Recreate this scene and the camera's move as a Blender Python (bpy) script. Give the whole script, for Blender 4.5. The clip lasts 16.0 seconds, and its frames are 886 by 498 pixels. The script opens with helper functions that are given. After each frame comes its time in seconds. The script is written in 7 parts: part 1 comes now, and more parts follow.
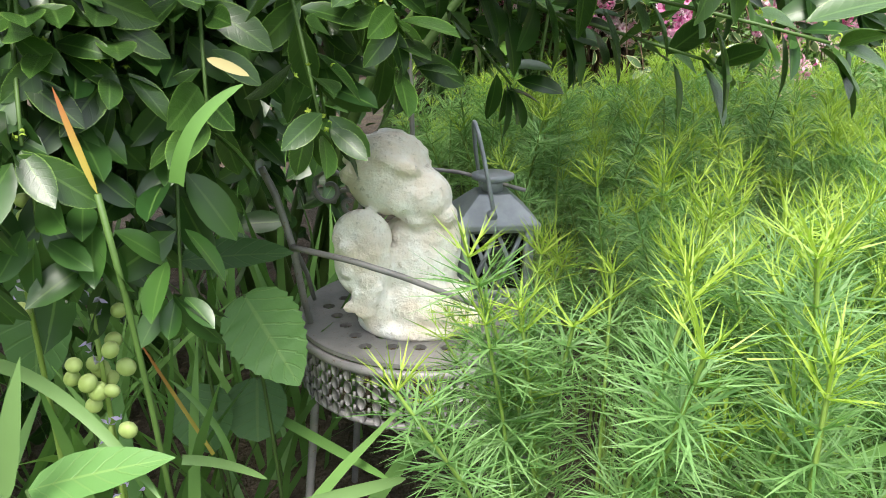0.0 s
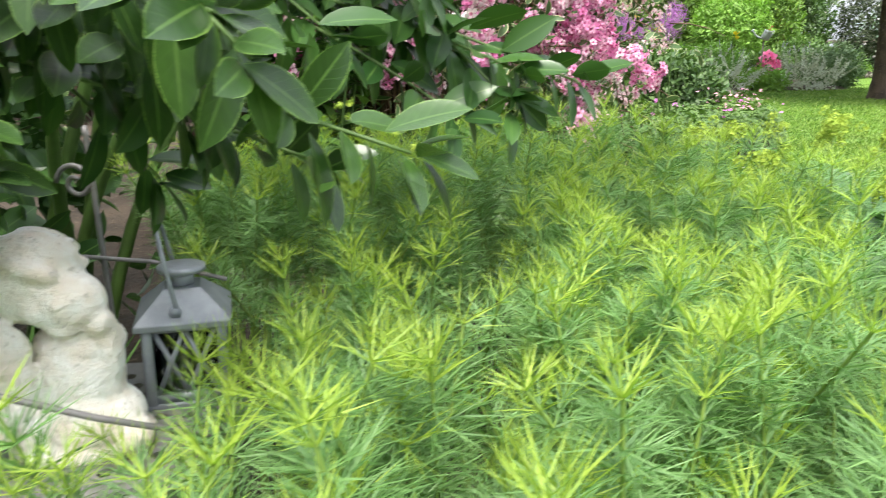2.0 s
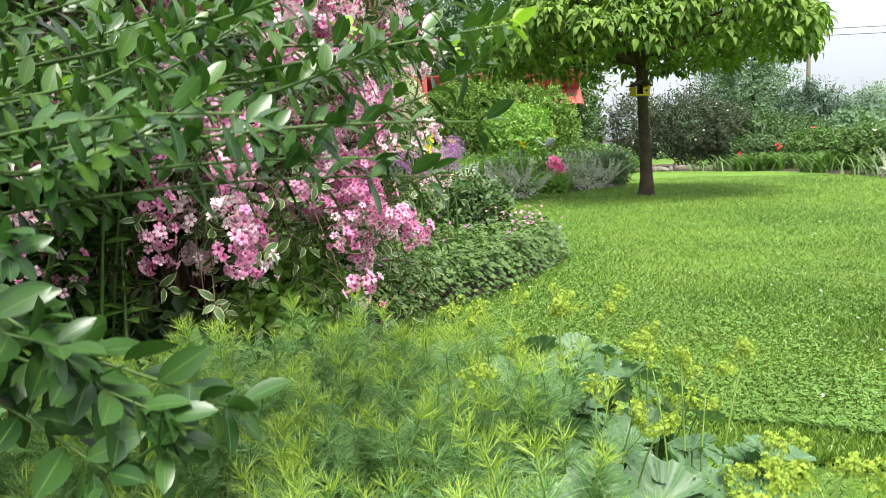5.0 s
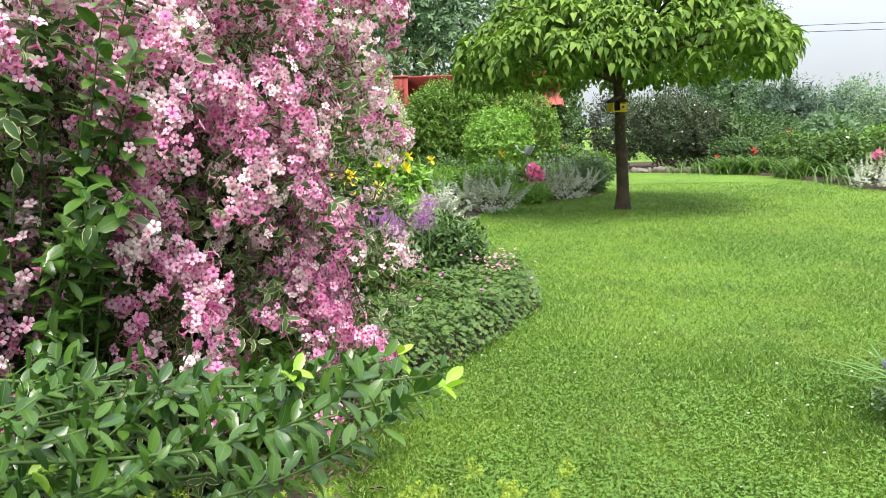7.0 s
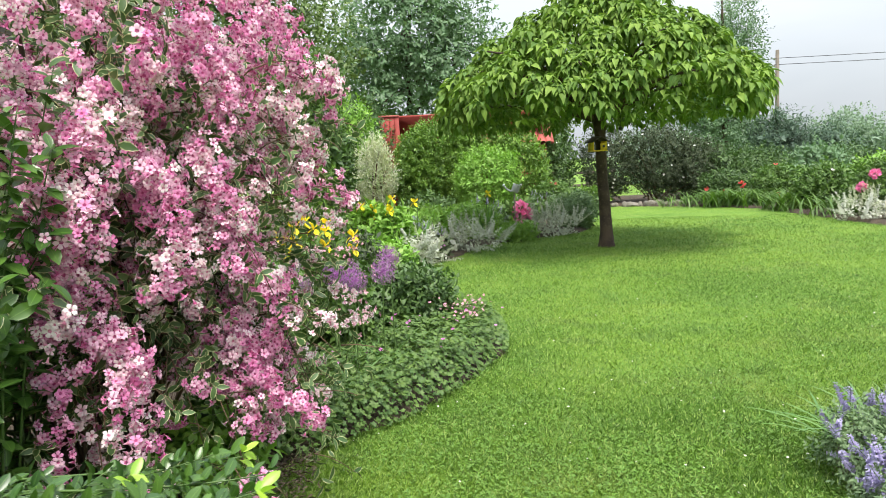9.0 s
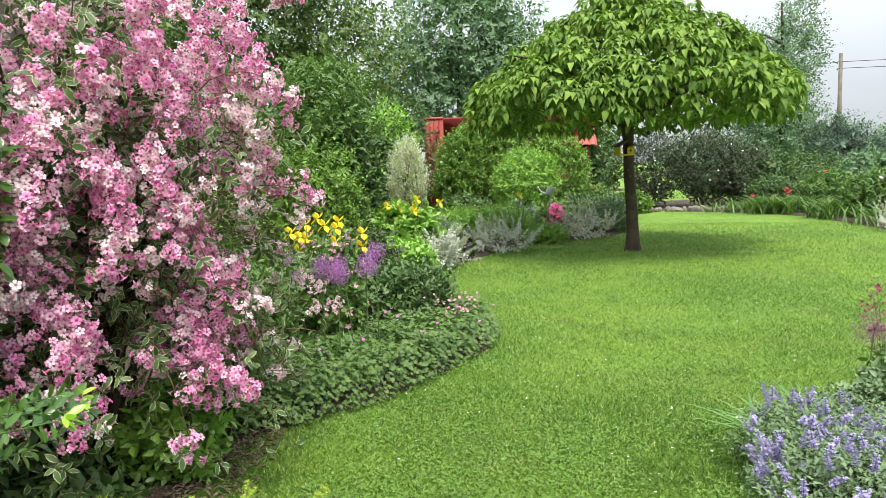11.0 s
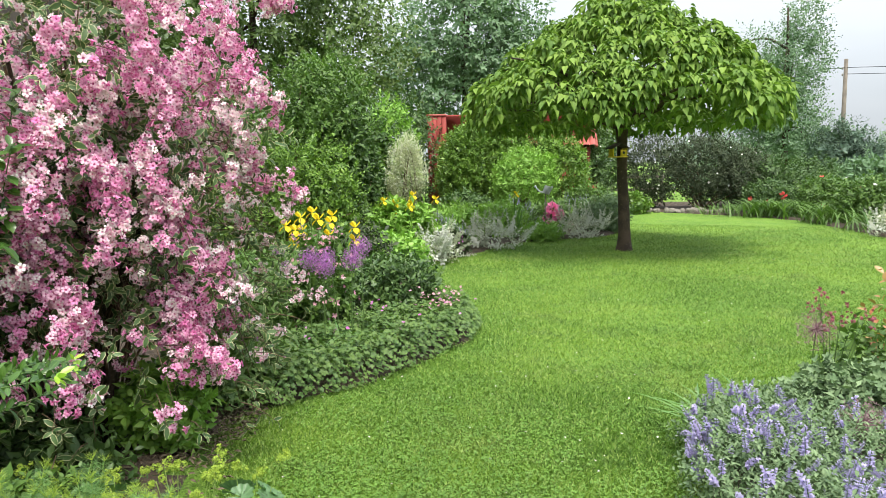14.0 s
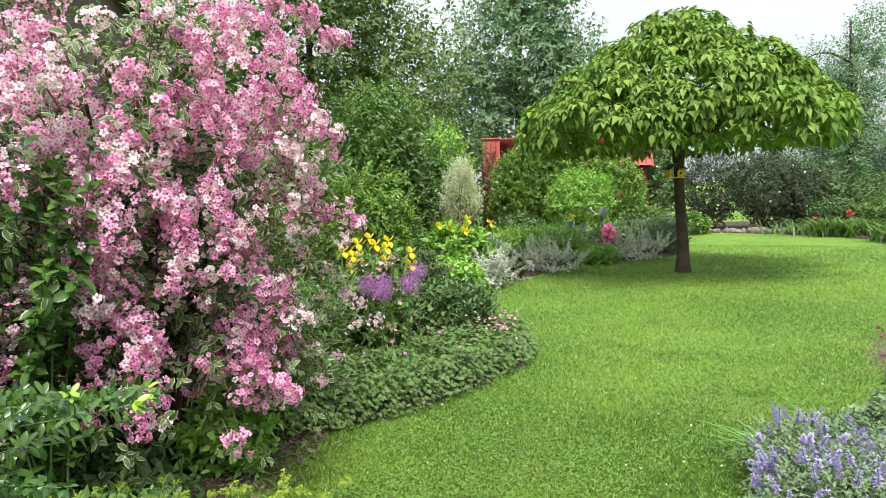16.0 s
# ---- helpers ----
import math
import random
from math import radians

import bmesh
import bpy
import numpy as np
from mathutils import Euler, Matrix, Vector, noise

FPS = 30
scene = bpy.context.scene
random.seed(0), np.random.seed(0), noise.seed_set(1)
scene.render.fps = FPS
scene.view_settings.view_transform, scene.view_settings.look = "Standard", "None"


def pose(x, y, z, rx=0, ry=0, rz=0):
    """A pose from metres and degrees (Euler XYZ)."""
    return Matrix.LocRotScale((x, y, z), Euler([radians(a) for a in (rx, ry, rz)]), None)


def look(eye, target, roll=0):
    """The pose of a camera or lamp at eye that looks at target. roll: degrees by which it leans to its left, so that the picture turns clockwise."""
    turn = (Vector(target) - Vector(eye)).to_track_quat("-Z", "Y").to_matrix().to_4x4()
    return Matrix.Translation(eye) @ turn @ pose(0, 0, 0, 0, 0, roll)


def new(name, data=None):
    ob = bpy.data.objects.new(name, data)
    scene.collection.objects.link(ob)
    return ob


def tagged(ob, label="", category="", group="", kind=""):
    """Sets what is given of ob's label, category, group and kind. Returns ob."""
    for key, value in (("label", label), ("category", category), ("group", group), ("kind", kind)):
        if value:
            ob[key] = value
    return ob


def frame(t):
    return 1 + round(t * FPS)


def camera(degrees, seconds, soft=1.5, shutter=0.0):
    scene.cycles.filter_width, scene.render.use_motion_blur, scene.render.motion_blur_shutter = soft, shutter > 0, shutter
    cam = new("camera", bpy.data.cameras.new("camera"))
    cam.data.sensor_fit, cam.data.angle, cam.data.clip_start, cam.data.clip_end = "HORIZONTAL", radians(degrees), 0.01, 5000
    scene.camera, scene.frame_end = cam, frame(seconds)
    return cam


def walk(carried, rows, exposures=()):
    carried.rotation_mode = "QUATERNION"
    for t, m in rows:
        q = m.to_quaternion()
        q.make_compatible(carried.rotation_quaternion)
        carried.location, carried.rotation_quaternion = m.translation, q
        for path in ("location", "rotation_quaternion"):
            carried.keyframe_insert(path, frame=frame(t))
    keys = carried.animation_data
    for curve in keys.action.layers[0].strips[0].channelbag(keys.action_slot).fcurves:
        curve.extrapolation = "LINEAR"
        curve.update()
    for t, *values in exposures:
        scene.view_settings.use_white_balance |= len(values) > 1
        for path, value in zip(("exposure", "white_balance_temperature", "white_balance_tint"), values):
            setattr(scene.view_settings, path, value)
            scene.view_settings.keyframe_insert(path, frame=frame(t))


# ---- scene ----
cam = camera(62.0, 16.0, soft=0.5, shutter=0.35)
PATH = [
    (0, (-0.494, -0.516, 0.601), (-1.045, 1.299, -0.033), 0.3),
    (0.5, (-0.486, -0.509, 0.601), (-0.997, 1.321, -0.022), 0.5),
    (1, (-0.457, -0.488, 0.608), (-0.908, 1.363, -0.001), 0.6),
    (1.5, (-0.405, -0.456, 0.625), (-0.746, 1.430, 0.052), 0.7),
    (2, (-0.347, -0.426, 0.637), (-0.558, 1.490, 0.103), 0.8),
    (2.5, (-0.303, -0.407, 0.649), (-0.386, 1.533, 0.169), 0.4),
    (3, (-0.273, -0.401, 0.679), (-0.239, 1.553, 0.253), 0.1),
    (3.5, (-0.25, -0.4, 0.705), (-0.126, 1.562, 0.338), -0.7),
    (4, (-0.233, -0.405, 0.737), (-0.044, 1.562, 0.423), -1.3),
    (4.5, (-0.219, -0.404, 0.766), (0.013, 1.564, 0.493), -1.9),
    (4.7, (-0.214, -0.403, 0.778), (0.032, 1.564, 0.516), -2.3),
    (6.8, (-0.142, -0.439, 1.262), (0.149, 1.514, 0.946), -2.1),
    (7, (-0.135, -0.454, 1.297), (0.163, 1.499, 0.983), -2.2),
    (7.5, (-0.119, -0.494, 1.366), (0.203, 1.456, 1.059), -2.5),
    (8, (-0.097, -0.549, 1.398), (0.241, 1.402, 1.116), -3.0),
    (8.5, (-0.017, -0.566, 1.421), (0.312, 1.391, 1.165), -3.3),
    (9, (0.134, -0.588, 1.421), (0.428, 1.377, 1.194), -3.2),
    (9.2, (0.178, -0.595, 1.422), (0.454, 1.374, 1.206), -3.1),
    (11.3, (0.726, -0.955, 1.399), (0.845, 1.029, 1.181), -2.1),
    (11.5, (0.783, -0.97, 1.403), (0.901, 1.014, 1.175), -1.8),
    (12, (0.823, -1.019, 1.406), (0.948, 0.962, 1.158), -1.4),
    (12.5, (0.805, -1.095, 1.411), (0.941, 0.884, 1.154), -1.1),
    (13, (0.807, -1.153, 1.42), (0.945, 0.826, 1.166), -0.9),
    (13.5, (0.799, -1.193, 1.43), (0.93, 0.787, 1.186), -0.8),
    (14, (0.794, -1.216, 1.43), (0.908, 0.768, 1.202), -1.0),
    (14.5, (0.795, -1.234, 1.434), (0.882, 0.753, 1.224), -1.3),
    (15, (0.796, -1.235, 1.441), (0.848, 0.755, 1.248), -1.5),
    (15.5, (0.785, -1.243, 1.449), (0.794, 0.749, 1.273), -1.9),
    (16, (0.785, -1.251, 1.454), (0.753, 0.742, 1.291), -2.0),
]
EXPOSURES = [(0.0, 1.75), (2.5, 1.66), (4.5, 1.54), (7.0, 1.42), (9.0, 1.3), (16.0, 1.3)]
walk(cam, [(t, look(eye, target, roll)) for t, eye, target, roll in PATH], EXPOSURES)

# ---- world: a bright overcast sky with a weak, wide sun ----
SUN_ELEV, SUN_ROT = 63.0, 172.0
world = bpy.data.worlds.new("overcast_sky")
scene.world = world
world.use_nodes = True
wn, wl = world.node_tree.nodes, world.node_tree.links
wn.clear()
w_sky = wn.new("ShaderNodeTexSky")
w_sky.sky_type = "NISHITA"
w_sky.sun_disc = False
w_sky.sun_elevation, w_sky.sun_rotation = radians(SUN_ELEV), radians(SUN_ROT)
w_sky.dust_density = 4.0
w_gain = wn.new("ShaderNodeMix")
w_gain.data_type, w_gain.blend_type = "RGBA", "MULTIPLY"
w_gain.inputs[0].default_value = 1.0
w_gain.inputs[7].default_value = (0.11, 0.11, 0.11, 1)
w_tc = wn.new("ShaderNodeTexCoord")
w_sep = wn.new("ShaderNodeSeparateXYZ")
w_rise = wn.new("ShaderNodeMapRange")  # an overcast sky is brightest overhead
w_rise.inputs[1].default_value, w_rise.inputs[2].default_value = 0.0, 1.0
w_rise.inputs[3].default_value, w_rise.inputs[4].default_value = 0.62, 1.75
w_map = wn.new("ShaderNodeMapping")
w_map.inputs["Scale"].default_value = (1.0, 1.0, 3.0)
w_noise = wn.new("ShaderNodeTexNoise")
w_noise.inputs["Scale"].default_value = 1.6
w_noise.inputs["Detail"].default_value = 5.0
w_ramp = wn.new("ShaderNodeValToRGB")
w_ramp.color_ramp.elements[0].position, w_ramp.color_ramp.elements[1].position = 0.3, 0.75
w_ramp.color_ramp.elements[0].color = (0.40, 0.44, 0.48, 1)
w_ramp.color_ramp.elements[1].color = (0.56, 0.585, 0.61, 1)
w_mix = wn.new("ShaderNodeMix")
w_mix.data_type = "RGBA"
w_mix.inputs[0].default_value = 0.86
w_bg = wn.new("ShaderNodeBackground")
w_bg.inputs["Strength"].default_value = 1.0
w_out = wn.new("ShaderNodeOutputWorld")
wl.new(w_sky.outputs[0], w_gain.inputs[6])
wl.new(w_tc.outputs["Generated"], w_map.inputs[0])
wl.new(w_map.outputs[0], w_noise.inputs["Vector"])
wl.new(w_noise.outputs["Fac"], w_ramp.inputs[0])
wl.new(w_gain.outputs[2], w_mix.inputs[6])
wl.new(w_ramp.outputs[0], w_mix.inputs[7])
wl.new(w_tc.outputs["Generated"], w_sep.inputs[0])
wl.new(w_sep.outputs[2], w_rise.inputs[0])
wl.new(w_rise.outputs[0], w_bg.inputs["Strength"])
wl.new(w_mix.outputs[2], w_bg.inputs["Color"])
wl.new(w_bg.outputs[0], w_out.inputs[0])

sun_data = bpy.data.lights.new("sun", "SUN")
sun_data.energy, sun_data.angle, sun_data.color = 2.3, radians(24), (1.0, 0.96, 0.88)
sun = new("sun", sun_data)
sa, se = radians(SUN_ROT), radians(SUN_ELEV)
sun_from = Vector((math.sin(sa) * math.cos(se), math.cos(sa) * math.cos(se), math.sin(se)))
sun.matrix_world = look(sun_from * 30, (0, 0, 0))

# ---- mesh helpers ----
RNG = np.random.default_rng(11)


def unit(a):
    a = np.asarray(a, float)
    return a / np.maximum(np.linalg.norm(a, axis=-1, keepdims=True), 1e-9)


class Geo:
    """Gathers vertices, faces and UVs of one mesh."""

    def __init__(self):
        self.v, self.faces, self.count = [], [], 0

    def add(self, v, faces):
        v = np.asarray(v, float).reshape(-1, 3)
        for f, m, uv in faces:
            f = np.asarray(f, int)
            if uv is None:
                uv = np.zeros((*f.shape, 2))
            self.faces.append((f + self.count, m, np.asarray(uv, float)))
        self.v.append(v)
        self.count += len(v)
        return self

    def mesh(self, name, mats, smooth=True):
        me = bpy.data.meshes.new(name)
        v = np.concatenate(self.v)
        loops = np.concatenate([f.ravel() for f, _, _ in self.faces])
        totals = np.concatenate([np.full(len(f), f.shape[1]) for f, _, _ in self.faces])
        mi = np.concatenate([np.full(len(f), m) for f, m, _ in self.faces])
        uv = np.concatenate([u.reshape(-1, 2) for _, _, u in self.faces])
        me.vertices.add(len(v))
        me.vertices.foreach_set("co", v.astype(np.float32).ravel())
        me.loops.add(len(loops))
        me.loops.foreach_set("vertex_index", loops.astype(np.int32))
        me.polygons.add(len(totals))
        me.polygons.foreach_set("loop_start", (np.cumsum(totals) - totals).astype(np.int32))
        me.polygons.foreach_set("loop_total", totals.astype(np.int32))
        for m in mats if isinstance(mats, (list, tuple)) else [mats]:
            me.materials.append(m)
        me.polygons.foreach_set("material_index", mi.astype(np.int32))
        me.polygons.foreach_set("use_smooth", np.full(len(totals), smooth))
        me.uv_layers.new(name="UVMap").data.foreach_set("uv", uv.astype(np.float32).ravel())
        me.update(calc_edges=True)
        me.validate()
        return me

    def scatter(self, tmpl, pos, rot, scl):
        """Copies of a template at places, turns and sizes."""
        tv, tf = tmpl
        n, k = len(pos), len(tv)
        if n == 0:
            return self
        scl = np.asarray(scl, float)
        scl = scl[:, None, None] if scl.ndim == 1 else scl[:, None, :]
        v = np.einsum("nij,nkj->nki", rot, tv[None] * scl) + np.asarray(pos)[:, None, :]
        step = (np.arange(n) * k)[:, None, None]
        faces = [((f[None] + step).reshape(-1, f.shape[1]), m, np.tile(uv, (n, 1, 1))) for f, m, uv in tf]
        return self.add(v, faces)


def part(name, geo, mats, parent=None, label="", smooth=True):
    me = geo if isinstance(geo, bpy.types.Mesh) else geo.mesh(name, mats, smooth)
    ob = new(name, me)
    if parent is not None:
        ob.parent = parent
    return tagged(ob, label)


def thing(name, label, category, at=(0, 0, 0), group="", kind="", turn=0.0):
    ob = new(name)
    ob.empty_display_size = 0.05
    ob.matrix_basis = pose(*at, 0, 0, turn)
    return tagged(ob, label, category, group, kind)


def basis(y, hint):
    """Turns whose local y runs along y, with local z towards hint."""
    y = unit(y)
    hint = np.broadcast_to(np.asarray(hint, float), y.shape) + 1e-4
    z = unit(hint - (hint * y).sum(-1, keepdims=True) * y)
    return np.stack([np.cross(y, z), y, z], -1)


def leaf_t(wide=0.5, segs=4, fold=0.12, curl=0.15, a=0.8, b=0.9, mat=0, base=0.0):
    """A leaf of length 1 along y: folded along its rib and curled down. a, b shape the outline towards base and tip."""
    s = np.linspace(0, 1, segs + 1)
    peak = a / (a + b)
    w = np.maximum((s ** a) * ((1 - s) ** b) / (peak ** a * (1 - peak) ** b), 0.03) * wide / 2
    w[0] = max(w[0], base)
    z = -curl * s ** 2
    v = np.stack([np.stack([-w, s, z + fold * w * 2], 1), np.stack([0 * w, s, z], 1), np.stack([w, s, z + fold * w * 2], 1)], 1).reshape(-1, 3)
    f, uv = [], []
    for i in range(segs):
        for j in range(2):
            p = 3 * i + j
            f.append([p, p + 1, p + 4, p + 3])
            uv.append([[j - 1, s[i]], [j, s[i]], [j, s[i + 1]], [j - 1, s[i + 1]]])
    return v, [(np.array(f), mat, np.array(uv, float))]


def blade_t(segs=3, wide=0.05, curl=0.4, mat=0, thick_base=1.0):
    """A narrow strap of length 1 along y that arches over."""
    s = np.linspace(0, 1, segs + 1)
    w = wide / 2 * np.where(s < 0.5, thick_base + (1 - thick_base) * s * 2, 1) * np.sqrt(np.maximum(1 - s ** 3, 0.002))
    y, z = s * (1 - 0.25 * curl * s), -curl * s ** 2
    v = np.stack([np.stack([-w, y, z], 1), np.stack([w, y, z], 1)], 1).reshape(-1, 3)
    f = np.array([[2 * i, 2 * i + 1, 2 * i + 3, 2 * i + 2] for i in range(segs)])
    uv = np.array([[[-1, s[i]], [1, s[i]], [1, s[i + 1]], [-1, s[i + 1]]] for i in range(segs)])
    return v, [(f, mat, uv)]


def fan_t(lobes=5, depth=0.35, cup=0.2, teeth=0.0, mat=0, notch=0.35, per=4):
    """A round leaf cut into lobes, its stalk at the origin, facing up z."""
    n = lobes * per
    ang = np.linspace(-np.pi + notch, np.pi - notch, n + 1)
    ph = np.linspace(0, lobes, n + 1)
    r = 1 - depth * (0.5 + 0.5 * np.cos(2 * np.pi * ph)) ** 1.5
    r = r * (1 - teeth * (np.arange(n + 1) % 2))
    rim = np.stack([np.sin(ang) * r, np.cos(ang) * r, cup * r ** 2 + 0.06 * np.cos(2 * np.pi * ph)], 1)
    mid = rim * np.array([0.5, 0.5, 0.25])
    v = np.concatenate([[[0, 0, 0]], mid, rim])
    i = np.arange(n)
    tri = np.stack([0 * i, i + 2, i + 1], 1)
    quad = np.stack([1 + i, 2 + i, n + 3 + i, n + 2 + i], 1)
    u = np.cos(2 * np.pi * ph)
    uvt = np.stack([np.stack([u[i], 0 * i], 1), np.stack([u[i + 1], 0 * i + 0.5], 1), np.stack([u[i], 0 * i + 0.5], 1)], 1)
    uvq = np.stack([np.stack([u[i], 0 * i + 0.5], 1), np.stack([u[i + 1], 0 * i + 0.5], 1), np.stack([u[i + 1], 0 * i + 1.0], 1), np.stack([u[i], 0 * i + 1.0], 1)], 1)
    return v, [(tri, mat, uvt), (quad, mat, uvq)]


def tube(geo, pts, rad, sides=6, mat=0, cap=True):
    """A round bar along points, with a radius at each."""
    pts = np.asarray(pts, float)
    n = len(pts)
    rad = np.broadcast_to(np.asarray(rad, float), n)
    d = unit(np.gradient(pts, axis=0))
    ref = np.array([0.0, 0, 1]) if abs(d[:, 2]).max() < 0.9 else np.array([0.31, 0.95, 0.05])
    x = unit(np.cross(d, ref))
    y = np.cross(d, x)
    a = np.linspace(0, 2 * np.pi, sides, endpoint=False)
    ring = pts[:, None] + rad[:, None, None] * (np.cos(a)[None, :, None] * x[:, None] + np.sin(a)[None, :, None] * y[:, None])
    i, j = np.meshgrid(np.arange(n - 1), np.arange(sides), indexing="ij")
    k = (j + 1) % sides
    f = np.stack([i * sides + j, i * sides + k, (i + 1) * sides + k, (i + 1) * sides + j], -1).reshape(-1, 4)
    uv = np.stack([np.stack([j, i], -1), np.stack([j + 1, i], -1), np.stack([j + 1, i + 1], -1), np.stack([j, i + 1], -1)], -2).reshape(-1, 4, 2) / sides
    faces = [(f, mat, uv)]
    if cap:
        faces += [(np.arange(sides)[None, ::-1], mat, None), ((n - 1) * sides + np.arange(sides)[None], mat, None)]
    return geo.add(ring, faces)


def bez(p0, p1, p2, n=8):
    t = np.linspace(0, 1, n)[:, None]
    return (1 - t) ** 2 * np.asarray(p0, float) + 2 * t * (1 - t) * np.asarray(p1, float) + t ** 2 * np.asarray(p2, float)


def block(geo, c, size, mat=0, turn=None, bevel=0.0):
    """A box with its edges cut by bevel."""
    hx, hy, hz = np.asarray(size, float) / 2
    b = bevel
    v = []
    for sx in (-1, 1):
        for sy in (-1, 1):
            for sz in (-1, 1):
                v += [(sx * (hx - b), sy * (hy - b), sz * hz), (sx * (hx - b), sy * hy, sz * (hz - b)), (sx * hx, sy * (hy - b), sz * (hz - b))]
    bm = bmesh.new()
    for p in v if b > 0 else v[::3]:
        bm.verts.new(p)
    bmesh.ops.convex_hull(bm, input=bm.verts)
    bm.verts.index_update()
    vv = np.array([p.co for p in bm.verts])
    ff = np.array([[q.index for q in f.verts] for f in bm.faces if len(f.verts) == 3])
    extra = [[q.index for q in f.verts] for f in bm.faces if len(f.verts) != 3]
    bm.free()
    if turn is not None:
        vv = vv @ np.asarray(turn).T
    faces = [(ff, mat, None)] if len(ff) else []
    faces += [(np.array([e]), mat, None) for e in extra]
    return geo.add(vv + np.asarray(c, float), faces)


def turn_z(deg):
    a = radians(deg)
    return np.array([[math.cos(a), -math.sin(a), 0], [math.sin(a), math.cos(a), 0], [0, 0, 1.0]])


def inside(poly, p):
    poly, p = np.asarray(poly, float), np.asarray(p, float)
    hit = np.zeros(len(p), bool)
    for a, b in zip(poly, np.roll(poly, -1, 0)):
        c = (a[1] > p[:, 1]) != (b[1] > p[:, 1])
        hit ^= c & (p[:, 0] < (b[0] - a[0]) * (p[:, 1] - a[1]) / (b[1] - a[1] + 1e-12) + a[0])
    return hit


def fill(poly, n, rng):
    """Random places in a polygon."""
    poly = np.asarray(poly, float)
    out = np.zeros((0, 2))
    while len(out) < n:
        p = rng.uniform(poly.min(0), poly.max(0), (n * 2, 2))
        out = np.concatenate([out, p[inside(poly, p)]])
    return out[:n]


def sprig_leaves(geo, tmpl, p, d, rng, k=6, twig=0.12, size=0.05, spread=55, droop=0.0, vary=0.3, up=0.6):
    """Leaves set round short twigs that start at p and run along d."""
    n = len(p)
    d = unit(d)
    side = unit(np.cross(d, rng.normal(size=(n, 3))))
    other = np.cross(d, side)
    j = np.arange(k)
    az = j * 2.4 + rng.uniform(0, 6.3, (n, 1)) + rng.normal(0, 0.3, (n, k))
    along = twig * (j + 0.6) / k
    pos = p[:, None] + d[:, None] * along[None, :, None]
    sp = np.radians(spread) * (1.15 - 0.55 * j / k) * rng.uniform(0.75, 1.25, (n, k))
    out = np.cos(az)[..., None] * side[:, None] + np.sin(az)[..., None] * other[:, None]
    y = d[:, None] * np.cos(sp)[..., None] + out * np.sin(sp)[..., None]
    y[..., 2] -= droop
    hint = d[:, None] * 0.8 - out * 0.3 + np.array([0, 0, up])
    hint = np.broadcast_to(hint, y.shape).reshape(-1, 3)
    s = size * rng.uniform(1 - vary, 1 + vary, n * k)
    return geo.scatter(tmpl, pos.reshape(-1, 3), basis(y.reshape(-1, 3), hint), s)


def lobe_points(lobes, n, rng, shell=0.7, zmin=0.03, rough=0.12):
    """Places in the outer shell of several rounded masses, and the ways outward from them."""
    lobes = np.asarray(lobes, float)
    wt = (lobes[:, 3] * lobes[:, 4] + lobes[:, 4] * lobes[:, 5] + lobes[:, 3] * lobes[:, 5])
    pick = rng.choice(len(lobes), n * 2, p=wt / wt.sum())
    d = unit(rng.normal(size=(n * 2, 3)))
    bump = 1 + rough * np.sin(d[:, 0] * 7 + pick) * np.sin(d[:, 1] * 6 + 2 * pick) + rough * rng.normal(size=n * 2) * 0.6
    r = (shell + (1 - shell) * rng.uniform(0, 1, n * 2) ** 0.6) * bump
    p = lobes[pick, :3] + d * lobes[pick, 3:] * r[:, None]
    keep = p[:, 2] > zmin
    out = unit(d / lobes[pick, 3:])
    return p[keep][:n], out[keep][:n]

# ---- materials ----


def nodes_of(name):
    m = bpy.data.materials.new(name)
    m.use_nodes = True
    t = m.node_tree
    t.nodes.clear()
    out = t.nodes.new("ShaderNodeOutputMaterial")
    bsdf = t.nodes.new("ShaderNodeBsdfPrincipled")
    t.links.new(bsdf.outputs[0], out.inputs[0])
    return m, t, bsdf, out


def mixc(t, fac, a, b, mode="MIX"):
    n = t.nodes.new("ShaderNodeMix")
    n.data_type, n.blend_type = "RGBA", mode
    for sock, val in ((n.inputs[0], fac), (n.inputs[6], a), (n.inputs[7], b)):
        if isinstance(val, bpy.types.NodeSocket):
            t.links.new(val, sock)
        elif isinstance(val, (int, float)):
            sock.default_value = val
        else:
            sock.default_value = (*val[:3], 1)
    return n.outputs[2]


def math_n(t, op, a, b=0.0, clamp=False):
    n = t.nodes.new("ShaderNodeMath")
    n.operation, n.use_clamp = op, clamp
    for sock, val in zip(n.inputs, (a, b)):
        if isinstance(val, bpy.types.NodeSocket):
            t.links.new(val, sock)
        else:
            sock.default_value = val
    return n.outputs[0]


def step_n(t, val, lo, hi):
    n = t.nodes.new("ShaderNodeMapRange")
    n.interpolation_type = "SMOOTHSTEP"
    t.links.new(val, n.inputs[0])
    n.inputs[1].default_value, n.inputs[2].default_value = lo, hi
    return n.outputs[0]


def noise_n(t, scale, detail=3.0, rough=0.55, coord="Object"):
    tc = t.nodes.new("ShaderNodeTexCoord")
    n = t.nodes.new("ShaderNodeTexNoise")
    n.inputs["Scale"].default_value, n.inputs["Detail"].default_value, n.inputs["Roughness"].default_value = scale, detail, rough
    t.links.new(tc.outputs[coord], n.inputs["Vector"])
    return n.outputs["Fac"]


